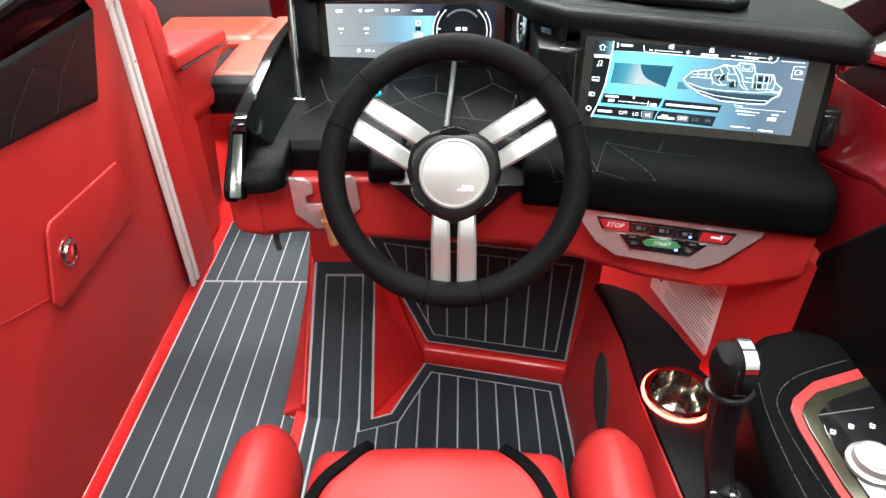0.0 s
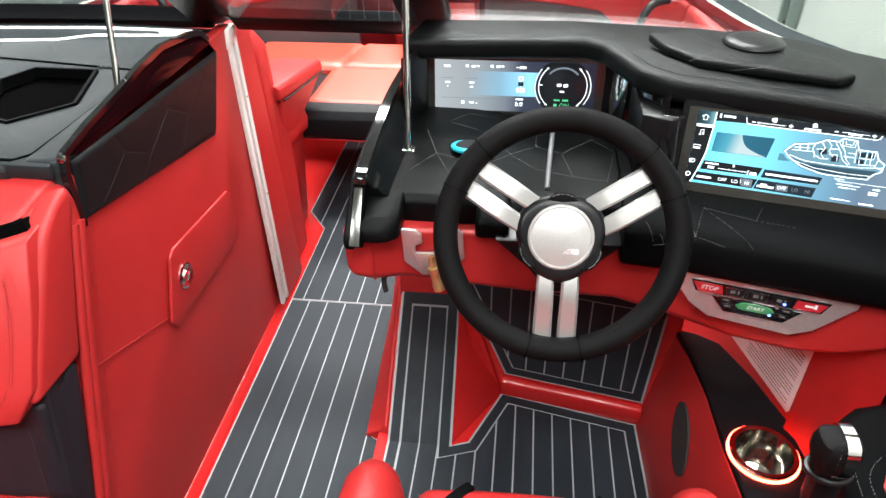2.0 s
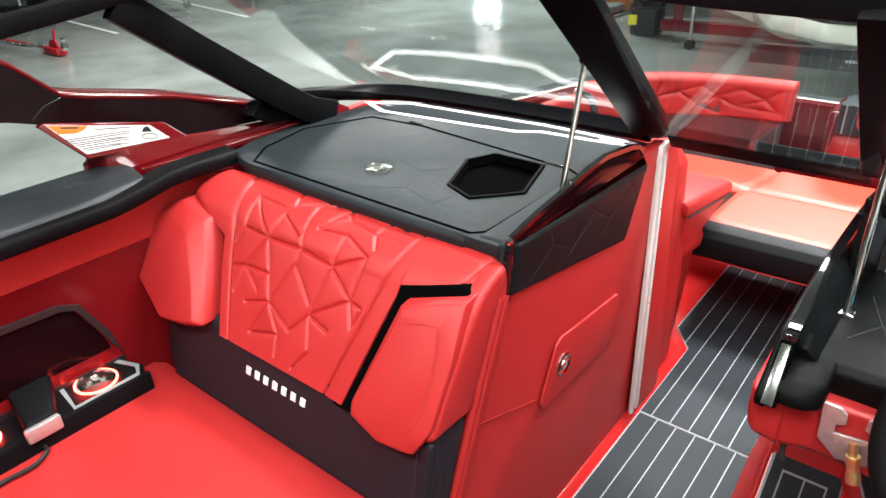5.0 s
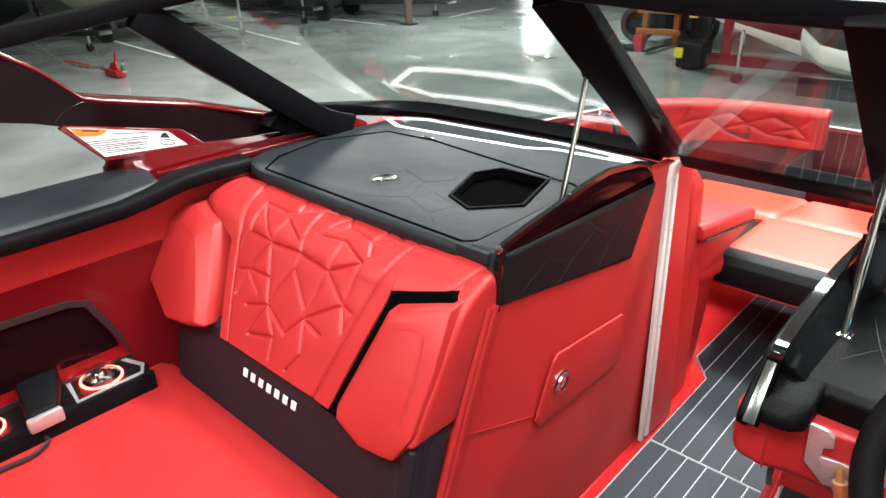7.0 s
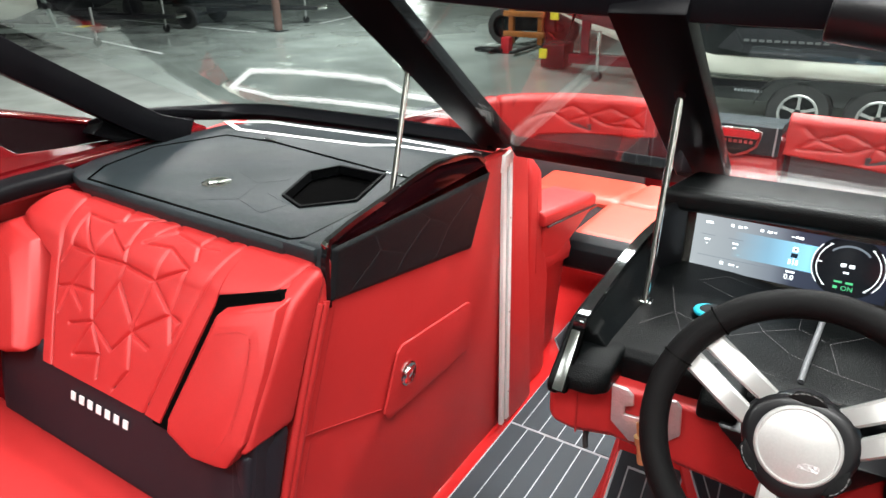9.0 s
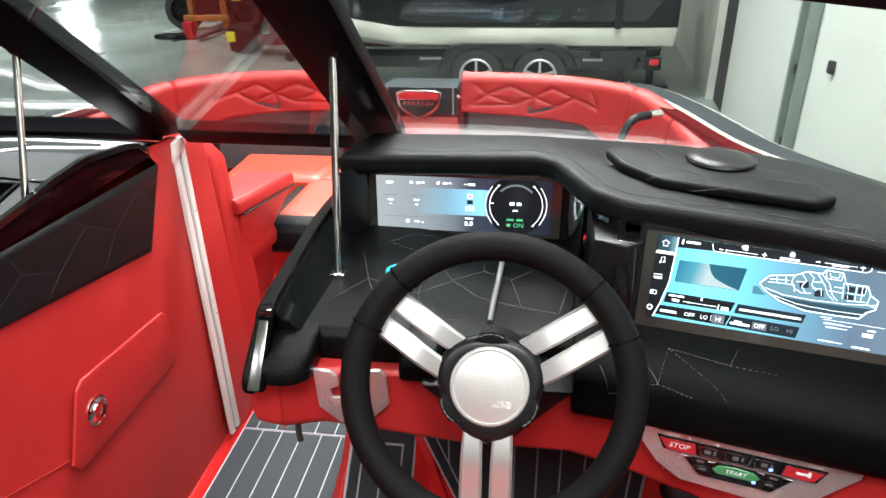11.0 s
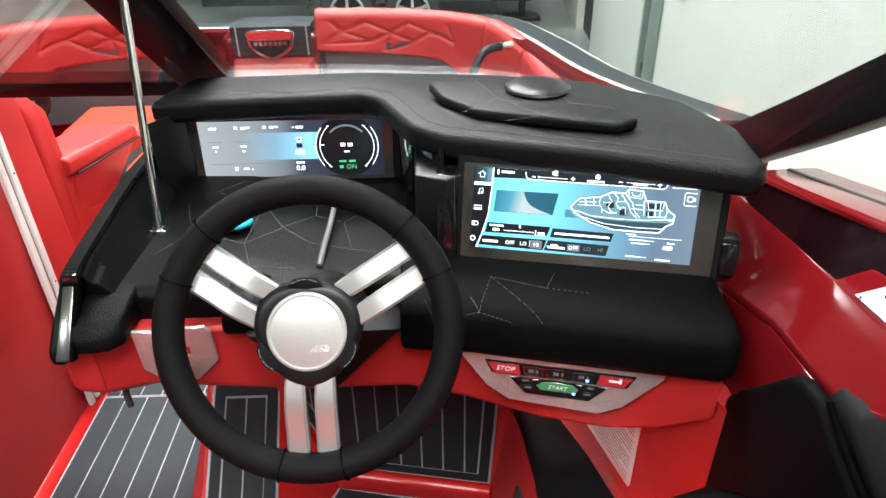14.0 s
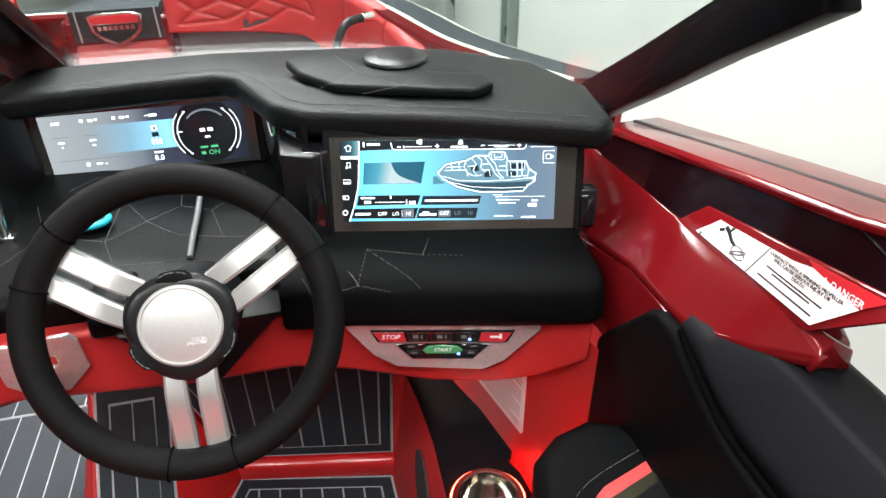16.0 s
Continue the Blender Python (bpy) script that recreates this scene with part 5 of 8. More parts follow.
part("clip", lathe((-0.768, 0.952, 0.93), (0, -1, 0.3), [(0, 0), (0.008, 0), (0.008, 0.004), (0, 0.006)], 12), CHROME, port)
# white gate channel
ch = thing("gate_channel", (-0.75, 1.67, 0.03), "white plastic gate channel with a centre groove", "gate rail")
rt, rb = Vector((-0.768, 1.682, 0.90)), Vector((-0.752, 1.658, 0.03))
wy = Vector((0, 0.026, 0))
for k, (a, b) in enumerate(((-1.0, -0.28), (0.28, 1.0))):
    part("flange", prism([rb + wy * a, rb + wy * b, rt + wy * b, rt + wy * a], (0.012, 0, 0), 0.002), WHITE, ch)
part("groove", prism([rb - wy * 0.28, rb + wy * 0.28, rt + wy * 0.28, rt - wy * 0.28], (0.005, 0, 0)), GREYPIPE, ch, "grey groove")
part("channel_top", prism([rt - wy * 1.25 + Vector((0, 0, -0.03)), rt + wy * 1.1, rt + wy * 0.9 + Vector((0, 0, 0.022)), rt - wy * 0.9 + Vector((0, 0, 0.018))], (0.014, 0, 0), 0.002), WHITE, ch)
for k in (0.12, 0.45, 0.8):
    part("screw", lathe(rb + (rt - rb) * k + wy * 0.65 + Vector((0.012, 0, 0)), (1, 0, 0), [(0, 0), (0.003, 0), (0.002, 0.0012), (0, 0.0012)], 8), CHROME, ch)
part("bow_post", loft([[(-0.80, 1.665, 0.0), (-0.745, 1.67, 0.0), (-0.745, 1.86, 0.0), (-0.80, 1.86, 0.0)], [(-0.83, 1.70, 0.905), (-0.770, 1.705, 0.905), (-0.768, 1.83, 0.895), (-0.83, 1.86, 0.89)]], 0.014, 4), RED, port, "red padded post")

# ---- port console: deck and lid ----
DZ = 0.922
dk = [(-0.785, 0.935), (-1.60, 0.955), (-1.705, 0.99), (-1.742, 1.09), (-1.748, 1.25), (-1.715, 1.52), (-1.55, 1.66), (-1.1, 1.69), (-0.785, 1.66)]
spkh = [(-1.060, 1.127), (-0.968, 1.089), (-0.881, 1.183), (-0.936, 1.363), (-1.087, 1.367), (-1.125, 1.288)]
part("deck", plate([(x, y, DZ) for x, y in dk], [[(x, y, DZ) for x, y in spkh]], (0, 0, -0.03), 0.006), DECKV, port, "charcoal padded deck")
part("speaker_well", prism([(x, y, DZ - 0.045) for x, y in inset([Vector(p) for p in spkh], -0.004)], (0, 0, 0.018)), GAP, port, "black mesh speaker")
part("speaker_rim", sweep([(x, y, DZ + 0.001) for x, y in inset([Vector(p) for p in spkh], 0.004)], [(-0.004, -0.02), (0.004, -0.02), (0.004, 0.002), (-0.004, 0.002)], closed=True), BLACK, port)
lid = [(-0.862, 0.950), (-0.838, 0.975), (-0.832, 1.345), (-0.87, 1.37), (-1.407, 1.447), (-1.60, 1.435), (-1.69, 1.24), (-1.65, 1.06), (-1.585, 0.972)]
part("lid_gap", sweep([(x, y, DZ + 0.0005) for x, y in lid], [(-0.0035, -0.002), (0.0035, -0.002), (0.0035, 0.0012), (-0.0035, 0.0012)], closed=True), GAP, port, "dark lid gap")
ldl = part("lid_latch", lathe((-1.266, 1.113, DZ), (0, 0, 1), [(0, 0), (0.036, 0), (0.036, 0.003), (0.031, 0.005), (0.027, 0.003), (0, 0.003)]), CHROME, port, "round chrome lid latch")
part("latch_handle", box(-1.278, -1.254, 1.093, 1.133, DZ + 0.003, DZ + 0.006, 0.001), CHROME, ldl)
for x, y in ((-1.44, 1.458), (-0.92, 1.378)):
    part("hinge", box(x - 0.025, x + 0.025, y - 0.004, y + 0.004, DZ, DZ + 0.003, 0.001), CHROME, port)
part("front_roll", loft([[(x, y, DZ - 0.044), (x, y - 0.004, DZ - 0.014), (x, y + 0.003, DZ - 0.002), (x, y + 0.030, DZ + 0.0005), (x, y + 0.030, DZ - 0.044)] for x, y in ((-0.866, 0.936), (-1.1, 0.938), (-1.4, 0.946), (-1.58, 0.956), (-1.66, 0.985), (-1.70, 1.03))], 0.004, 3), DECKV, port, "padded front edge")
part("corner_end", loft([[(-0.772, 0.935, 0.83), (-0.845, 0.94, 0.85), (-0.845, 0.99, 0.85), (-0.772, 0.99, 0.83)], [(-0.775, 0.945, 0.928), (-0.84, 0.945, 0.926), (-0.84, 1.3, 0.926), (-0.775, 1.3, 0.928)]], 0.01, 3), DECKV, port)
# white stripe outlines on the deck
STR1 = [(-0.815, 1.640), (-1.10, 1.652), (-1.60, 1.622), (-1.745, 1.547), (-1.62, 1.490), (-1.30, 1.522), (-1.145, 1.540), (-1.075, 1.577), (-0.90, 1.588), (-0.815, 1.598)]
st = thing("deck_stripe", (-1.2, 1.58, DZ), "white inlaid outline stripe on the charcoal deck", "deck trim")
part("stripe", plate([(x, y, DZ + 0.0016) for x, y in STR1], [[(p.x, p.y, DZ + 0.0016) for p in inset([Vector(q) for q in STR1], 0.017)]], (0, 0, -0.0014)), SIGNWHITE, st)
part("stripe_end", prism([(-0.845, 1.60, DZ), (-0.845, 1.635, DZ), (-0.93, 1.638, DZ), (-0.91, 1.606, DZ)], (0, 0, 0.0012)), SIGNWHITE, st)
part("maker_mark", prism([(-1.66, 1.555, DZ), (-1.635, 1.548, DZ), (-1.63, 1.562, DZ), (-1.655, 1.568, DZ)], (0, 0, 0.001)), GREYPIPE, st)
part("deck_stitching", stitches([[(x, y, DZ + 0.0006) for x, y in q] for q in ([(-1.28, 1.20), (-1.17, 1.16), (-1.13, 1.06), (-1.02, 1.02), (-0.95, 0.97)], [(-1.17, 1.16), (-1.12, 1.22), (-1.20, 1.30)], [(-1.13, 1.06), (-1.22, 1.0)], [(-1.02, 1.02), (-1.0, 1.09), (-1.10, 1.12)])], r=0.0005, dash=0.006), DARKTHREAD, port)

# ---- port lounge ----
lng = thing("port_lounge", (-1.25, 0.5, 0.0), "red vinyl lounge with quilted backrest and black lower panel", "lounge seat")
QV = dict(a=(0.29, 0.66), b=(0.49, 0.67), c=(0.70, 0.64), d=(0.54, 0.73), e=(0.70, 0.82), f=(0.86, 0.75), g=(0.88, 0.51), h=(0.67, 0.35), i=(0.48, 0.58), j=(0.65, 0.40), k=(0.35, 0.32), l=(0.56, 0.22), m=(0.26, 0.66), n=(0.12, 0.46), o=(0.31, 0.47), p=(0.03, 0.29), q=(0.24, 0.36), r=(0.02, 0.43), s=(0.15, 0.26), t=(0.22, 0.11), u=(0.47, 0.17), v=(0.49, 0.05), w=(0.75, 0.16), x=(0.67, 0.04), y=(0.83, 0.31), z=(0.96, 0.49), A=(0.96, 0.38), B=(0.32, 0.81), C=(0.15, 0.80), D=(0.11, 0.86), E=(0.08, 0.67), F=(0.29, 0.85), G=(0.34, 0.87), H=(0.31, 1.04), I=(0.49, 0.96), J=(0.47, 0.77), K=(0.46, 0.91), L=(0.55, 0.97), M=(0.54, 0.80), N=(0.66, 0.90), O=(0.57, 0.86), P=(0.62, 0.96), Q=(0.82, 0.87), R=(0.87, 0.80), S=(0.84, 0.99), T=(0.92, 0.88), U=(0.93, 0.94), V=(0.67, 0.95), W=(0.02, 0.57), X=(0.45, 0.73))
SEAMS = [QV[e[0]] + QV[e[1]] for e in "ab bc Me ec cf ef cg ch ik ij kl hl hg am mk mn no np nq rn sk kt tu ku uv hw wx hy gz gA gf mB mC DE Em DF DC BX XJ GH GI GF JK KL MN OP NQ QR QT QS SU NP Vi KI EW bi Jb zA".split() if e != "Vi"]
EDGES = [(0.0, 0.0, 0.0, 1.0), (1.0, 0.0, 1.0, 1.0)]


def face(v):
    """Backrest profile from its lower edge over the rolled top: y, z."""
    if v < 0.72:
        k = v / 0.72
        return 0.676 + 0.135 * k + 0.015 * k * k, 0.605 + 0.222 * k
    k = (v - 0.72) / 0.28 * math.radians(78)
    return 0.826 + 0.085 * (1 - math.cos(k)) + 0.035 * math.sin(k), 0.827 + 0.063 * math.sin(k)


x_left = lambda v: -1.38 - 0.16 * v
x_right = lambda v: -1.05 + 0.08 * v


def back(u, v):
    """Backrest centre panel: u from the hull to the aisle."""
    v *= 1.07
    y, z = face(v)
    return Vector((x_left(v) + (x_right(v) - x_left(v)) * u, y, z))


part("quilted_panel", cushion(back, (0.46, 0.40), SEAMS + EDGES, 250, 220, 0.05, 0.0048, 0.0042, 0.0017, crown=0.0), RED, lng, "red quilted centre panel")


def strip(u, v):
    v *= 1.07
    y, z = face(v)
    x1 = -0.991 + 0.045 * min(1, v / 0.68)
    return Vector((x_right(v) + (x1 - x_right(v)) * u, y - 0.002 * u, z))


def wing(u, v):
    v0 = 0.70 + 0.155 * u
    v = v0 + (1.07 - v0) * v
    y, z = face(v)
    end = max(0, (u - 0.80) / 0.20) ** 2.5
    return Vector((x_right(v) + (-0.775 - x_right(v)) * u, y + 0.012 * u * u + 0.018 * end, z + 0.004 * u - 0.016 * end))


def wing_hull(u, v):
    """Border beside the quilting that flares out into the hull-side wing."""
    v *= 1.07
    y, z = face(v)
    k = max(0.0, min(1.0, (v - 0.62) / 0.2))
    x0 = (x_left(v) - 0.032) * (1 - k) - (1.70 - 0.12 * max(0, v - 0.86)) * k
    edge = max(0, 0.25 - u) / 0.25
    return Vector((x0 + (x_left(v) - x0) * u, y - 0.010 * k * (1 - u) + 0.014 * k * edge * edge, z - 0.010 * k * edge * edge))


part("panel_border", cushion(strip, (0.06, 0.4), [(0.0, 0, 0.0, 1)], 14, 70, 0.05, 0.006, 0.0052, 0.003, crown=0.0), RED, lng)
part("aisle_wing", cushion(wing, (0.18, 0.16), [(0.0, 0, 0.0, 1), (0.80, 0.0, 0.90, 0.35), (0.90, 0.35, 0.96, 1.0)], 60, 50, 0.06, 0.003, 0.003, 0.003, crown=0.0), RED, lng)
part("hull_wing", cushion(wing_hull, (0.10, 0.40), [(1.0, 0, 1.0, 1)], 30, 70, 0.06, 0.006, 0.0052, 0.003, crown=0.0), RED, lng)
part("side_end", prism([(-0.760, *face(v)) for v in (0.03, 0.3, 0.5, 0.62, 0.72, 0.78, 0.84, 0.9, 0.96, 1.02)] + [(-0.760, 0.938, 0.862), (-0.760, 0.90, 0.80), (-0.760, 0.81, 0.61)], (-0.044, 0, 0), 0.020, 6), RED, lng)
part("lower_side", prism([(-0.765, 0.648, 0.36), (-0.765, 0.690, 0.606), (-0.765, 0.806, 0.606), (-0.765, 0.73, 0.39), (-0.765, 0.67, 0.24)], (-0.04, 0, 0), 0.014, 4), LOWERV, lng, "black vinyl side panel")
part("corner_seam", stitches([[(-0.790 - 0.003 * k, 0.641 + 0.0225 * k, 0.41 + 0.1 * k) for k in (0, 1, 2)]], r=0.0008, dash=0.004, up=(0, -1, 0.2)), DARKTHREAD, lng)
part("aisle_side", loft([[(-0.80, 0.80, 0.0), (-0.80, 0.885, 0.0), (-0.93, 0.885, 0.0), (-0.93, 0.80, 0.0)], [(-0.785, 0.80, 0.62), (-0.785, 0.93, 0.62), (-0.93, 0.93, 0.62), (-0.93, 0.80, 0.62)], [(-0.785, 0.865, 0.86), (-0.785, 0.955, 0.86), (-0.93, 0.955, 0.86), (-0.93, 0.865, 0.86)]], 0.01, 2), RED, lng)
part("lower_panel", cushion(lambda u, v: Vector((-1.735 + u * 0.975, 0.637 + 0.055 * v + 0.12 * max(0, u - 0.9) + 0.05 * max(0, 0.12 - u) / 0.12, 0.40 + 0.235 * v)), (0.96, 0.24), [(0.93, 0, 0.93, 1)], 60, 16, 0.05, 0.003, 0.005), LOWERV, lng, "black vinyl lower panel")
gap_y = lambda z: 0.674 + (z - 0.605) * 0.676
part("black_gap", prism([(x, gap_y(z), z) for x, z in ((-1.015, 0.60), (-0.95, 0.60), (-0.905, 0.79), (-0.80, 0.836), (-0.788, 0.856), (-0.80, 0.866), (-0.968, 0.826), (-1.0, 0.66))], (0, 0.05, 0), 0.0), GAP, lng, "black recess around the bolster")


fy = lambda z, d: 0.658 + (z - 0.615) * 0.62 + d
rb0 = [(-0.948, 0.634), (-0.940, 0.620), (-0.872, 0.604), (-0.822, 0.612), (-0.796, 0.66), (-0.796, 0.74), (-0.812, 0.808), (-0.897, 0.790)]
rb1 = [(-0.958, 0.632), (-0.950, 0.611), (-0.872, 0.593), (-0.812, 0.600), (-0.785, 0.65), (-0.784, 0.74), (-0.802, 0.822), (-0.906, 0.802)]
rb2 = [(-0.962, 0.632), (-0.954, 0.609), (-0.872, 0.590), (-0.788, 0.596), (-0.7655, 0.64), (-0.7655, 0.75), (-0.776, 0.853), (-0.918, 0.812)]
back_ring = [(-0.955, fy(0.63, 0.10), 0.63), (-0.95, fy(0.61, 0.10), 0.612), (-0.872, fy(0.59, 0.13), 0.592), (-0.788, 0.775, 0.597), (-0.7655, 0.808, 0.64), (-0.7655, 0.866, 0.76), (-0.772, 0.898, 0.868), (-0.915, fy(0.82, 0.09), 0.828)]
aisle_pad = part("bolster", loft([[(x, fy(z, -0.003), z) for x, z in rb0], [(x, fy(z, 0.003), z) for x, z in rb1], [(x, fy(z, 0.012), z) for x, z in rb2], back_ring], 0.006, 3), RED, lng, "red faceted side bolster")
ax_ = [(x, fy(z, -0.0022), z) for x, z in rb0]
part("stitching", stitches([smooth_path(ax_[3:] , 3), [Vector(q) + Vector((0.006, 0, 0)) for q in smooth_path(ax_[4:7], 3)]], r=0.0006, dash=0.004, up=(0, -1, 0.3)), REDTHREAD, aisle_pad)
hy = lambda z, d: 0.672 + (z - 0.66) * 0.66 + d
hb0 = [(-1.735, 0.665), (-1.748, 0.806), (-1.68, 0.812), (-1.60, 0.792), (-1.53, 0.712), (-1.474, 0.636), (-1.52, 0.624), (-1.605, 0.612)]
hb1 = [(-1.757, 0.655), (-1.762, 0.823), (-1.69, 0.846), (-1.575, 0.822), (-1.508, 0.722), (-1.454, 0.622), (-1.52, 0.606), (-1.605, 0.597)]
hull_pad = part("bolster", loft([[(x, hy(z, -0.012), z) for x, z in hb0], [(x, hy(z, 0.012), z) for x, z in hb1], [(x, hy(z, 0.07), z) for x, z in hb1]], 0.006, 3), RED, lng, "red faceted side bolster")
part("stitching", stitches([[(x, hy(z, -0.0125), z) for x, z in hb0[1:6]]], r=0.0006, dash=0.004, up=(0, -1, 0.3)), REDTHREAD, hull_pad)
# raised wordmark drawn as plain bars
LF = plane_frame((-1.21, 0.6701, 0.551), (1, 0, 0), (0, 0.055, 0.235))
for k in range(7):
    x = -0.108 + k * 0.0318
    part("lettering_bar", flat(LF, [(x, -0.0105), (x + 0.017, -0.0105), (x + 0.019, 0.0105), (x + 0.002, 0.0105)], -0.001, 0.0018, 0.0005), SIGNWHITE, lng)
part("seat_cushion", cushion(bilinear((-1.60, -0.9, 0.425), (-0.80, -0.9, 0.425), (-0.80, 0.66, 0.425), (-1.74, 0.66, 0.425), 0.02), (0.9, 1.5), (), 40, 50, 0.12, crown=0.02), RED, lng)
part("base", box(-1.72, -0.80, -0.9, 0.86, 0.0, 0.31), RED, lng)
part("piping", tube(smooth_path([(-1.60, 0.295, 0.437), (-1.575, 0.29, 0.438), (-1.555, 0.25, 0.438), (-1.56, 0.18, 0.437), (-1.53, 0.10, 0.436), (-1.48, -0.3, 0.434)]), 0.005, 8), WELT, lng, "black piping")

# side pocket with cup holders on the port hull
tray = thing("side_tray", (-1.68, 0.4, 0.42), "black hull-side tray with lit cup holders", "tray")
c1 = Vector((-1.672, 0.465, 0.478))
c2 = Vector((-1.672, 0.19, 0.478))
hole_ = lambda c: [(c.x + 0.043 * math.cos(a * math.pi / 12), c.y + 0.043 * math.sin(a * math.pi / 12), 0.478) for a in range(24)]
part("shelf", plate([(-1.605, -0.05, 0.478), (-1.605, 0.555, 0.478), (-1.645, 0.575, 0.478), (-1.75, 0.54, 0.478), (-1.75, -0.05, 0.478)], [hole_(c1), hole_(c2)], (0, 0, -0.02), 0.003), GREYV, tray)
part("shelf_stripe", sweep([(-1.735, 0.40, 0.4792), (-1.615, 0.385, 0.4792), (-1.615, 0.545, 0.4792), (-1.65, 0.562, 0.4792), (-1.735, 0.53, 0.4792)], [(-0.006, -0.001), (0.006, -0.001), (0.006, 0.001), (-0.006, 0.001)]), GREYPIPE, tray)
part("shelf_front", box(-1.612, -1.60, -0.05, 0.57, 0.40, 0.477, 0.002), GREYV, tray)
part("armrest_block", loft([[(-1.60, 0.27, 0.47), (-1.60, 0.345, 0.47), (-1.75, 0.40, 0.47), (-1.75, 0.29, 0.47)], [(-1.605, 0.275, 0.505), (-1.605, 0.34, 0.505), (-1.75, 0.395, 0.54), (-1.75, 0.295, 0.54)]], 0.01), GREYV, tray)
part("armrest_tip", box(-1.608, -1.59, 0.268, 0.346, 0.462, 0.50, 0.006), PLATE, tray)
for c in (c1, c2):
    cc = thing("cup_holder", c - Vector((0, 0, 0.07)), "polished steel cup holder with a glowing red ring", "cup holder", "cup holders")
    part("cup", lathe(c, (0, 0, 1), [(0.0, -0.065), (0.036, -0.065), (0.041, 0.0), (0.043, 0.005), (0.047, 0.005), (0.048, 0.001), (0.042, -0.002), (0.038, -0.067), (0.0, -0.068)]), CHROME, cc)
    part("light_ring", lathe(c, (0, 0, 1), [(0.046, 0.001), (0.0515, 0.001), (0.052, 0.0035), (0.0485, 0.0055), (0.046, 0.001)]), LED, cc, "glowing red ring light")
part("pocket", prism([(-1.725, -0.1, 0.48), (-1.725, 0.555, 0.48), (-1.725, 0.53, 0.56), (-1.725, 0.485, 0.66), (-1.725, 0.45, 0.675), (-1.725, -0.1, 0.70)], (0.006, 0, 0), 0.002), SMOKE, tray, "dark glossy pocket door")
part("pocket_frame", sweep([(-1.716, -0.1, 0.49), (-1.716, 0.565, 0.478), (-1.716, 0.54, 0.565), (-1.716, 0.492, 0.668), (-1.716, 0.45, 0.685), (-1.716, -0.1, 0.71)], [(-0.008, -0.004), (0.008, -0.004), (0.008, 0.004), (-0.008, 0.004)], up=(1, 0, 0)), WELT, tray)

# ---- hull sides, mirrored about the keel line ----
KEEL = -0.48


def both(pts, sgn, tip=0.0):
    return [Vector((x, y, z)) if sgn > 0 else Vector((2 * KEEL - x, y, z + tip)) for x, y, z in pts]


def wing_point(y, z, sgn, out=0.0):
    """A point on the inner face of a side wing, leaning outwards."""
    if sgn > 0:
        return Vector((0.725 + 0.25 * (z - 0.93) + out, y, z))
    return Vector((-1.81 - 0.25 * (z - 0.95) - out, y, z))


# outlines on each wing's face, in y and z
WING = {
    1: dict(panel=[(1.15, 0.912), (1.113, 0.903), (0.883, 0.926), (0.845, 0.967), (0.575, 1.020), (0.35, 1.07), (0.35, 1.20), (0.50, 1.13), (0.615, 1.066), (0.653, 1.055), (0.819, 1.018), (1.111, 0.950)],
            rail=[(1.14, 0.944), (0.819, 1.018), (0.653, 1.055), (0.60, 1.070), (0.50, 1.13), (0.30, 1.26)],
            red=[(0.95, 0.915), (0.883, 0.926), (0.845, 0.967), (0.575, 1.022), (0.55, 1.018), (0.632, 0.938)],
            label=[(0.842, 0.933), (0.811, 0.966), (0.689, 0.988), (0.664, 0.996), (0.596, 0.994), (0.632, 0.948)],
            crease=[(0.653, 1.055), (0.596, 1.046), (0.56, 1.027)]),
    -1: dict(panel=[(1.225, 0.940), (0.924, 0.965), (0.877, 1.012), (0.589, 1.078), (0.525, 1.099), (0.30, 1.15), (0.30, 1.40), (0.573, 1.212), (0.652, 1.130), (0.932, 1.066), (1.161, 0.995)],
             rail=[(1.19, 0.985), (0.932, 1.066), (0.70, 1.118), (0.652, 1.132), (0.573, 1.212), (0.30, 1.40)],
             red=[(1.20, 0.935), (0.924, 0.967), (0.877, 1.014), (0.589, 1.082), (0.575, 1.075), (0.657, 0.978)],
             label=[(0.877, 0.973), (0.835, 1.017), (0.592, 1.076), (0.657, 0.990)],
             crease=[(0.652, 1.128), (0.605, 1.117), (0.569, 1.091)]),
}
PORT_FLARE = [[(xu, y, zu), ((xu * 2 + xl) / 3 - 0.004, y, (zu * 2 + zl) / 3 - 0.004), (xl, y, zl), (xl, y, zl - 0.016), (xl - 0.03, y, zl - 0.03), (xu - 0.03, y, zu - 0.02)] for y, xu, zu, xl, zl in ((1.46, -1.79, 0.944, -1.725, 0.929), (1.217, -1.807, 0.940, -1.742, 0.929), (1.02, -1.812, 0.957, -1.74, 0.930), (0.92, -1.814, 0.967, -1.742, 0.931), (0.757, -1.816, 0.980, -1.756, 0.934), (0.70, -1.818, 0.986, -1.82, 0.944), (0.665, -1.822, 0.991, -1.868, 0.944))]
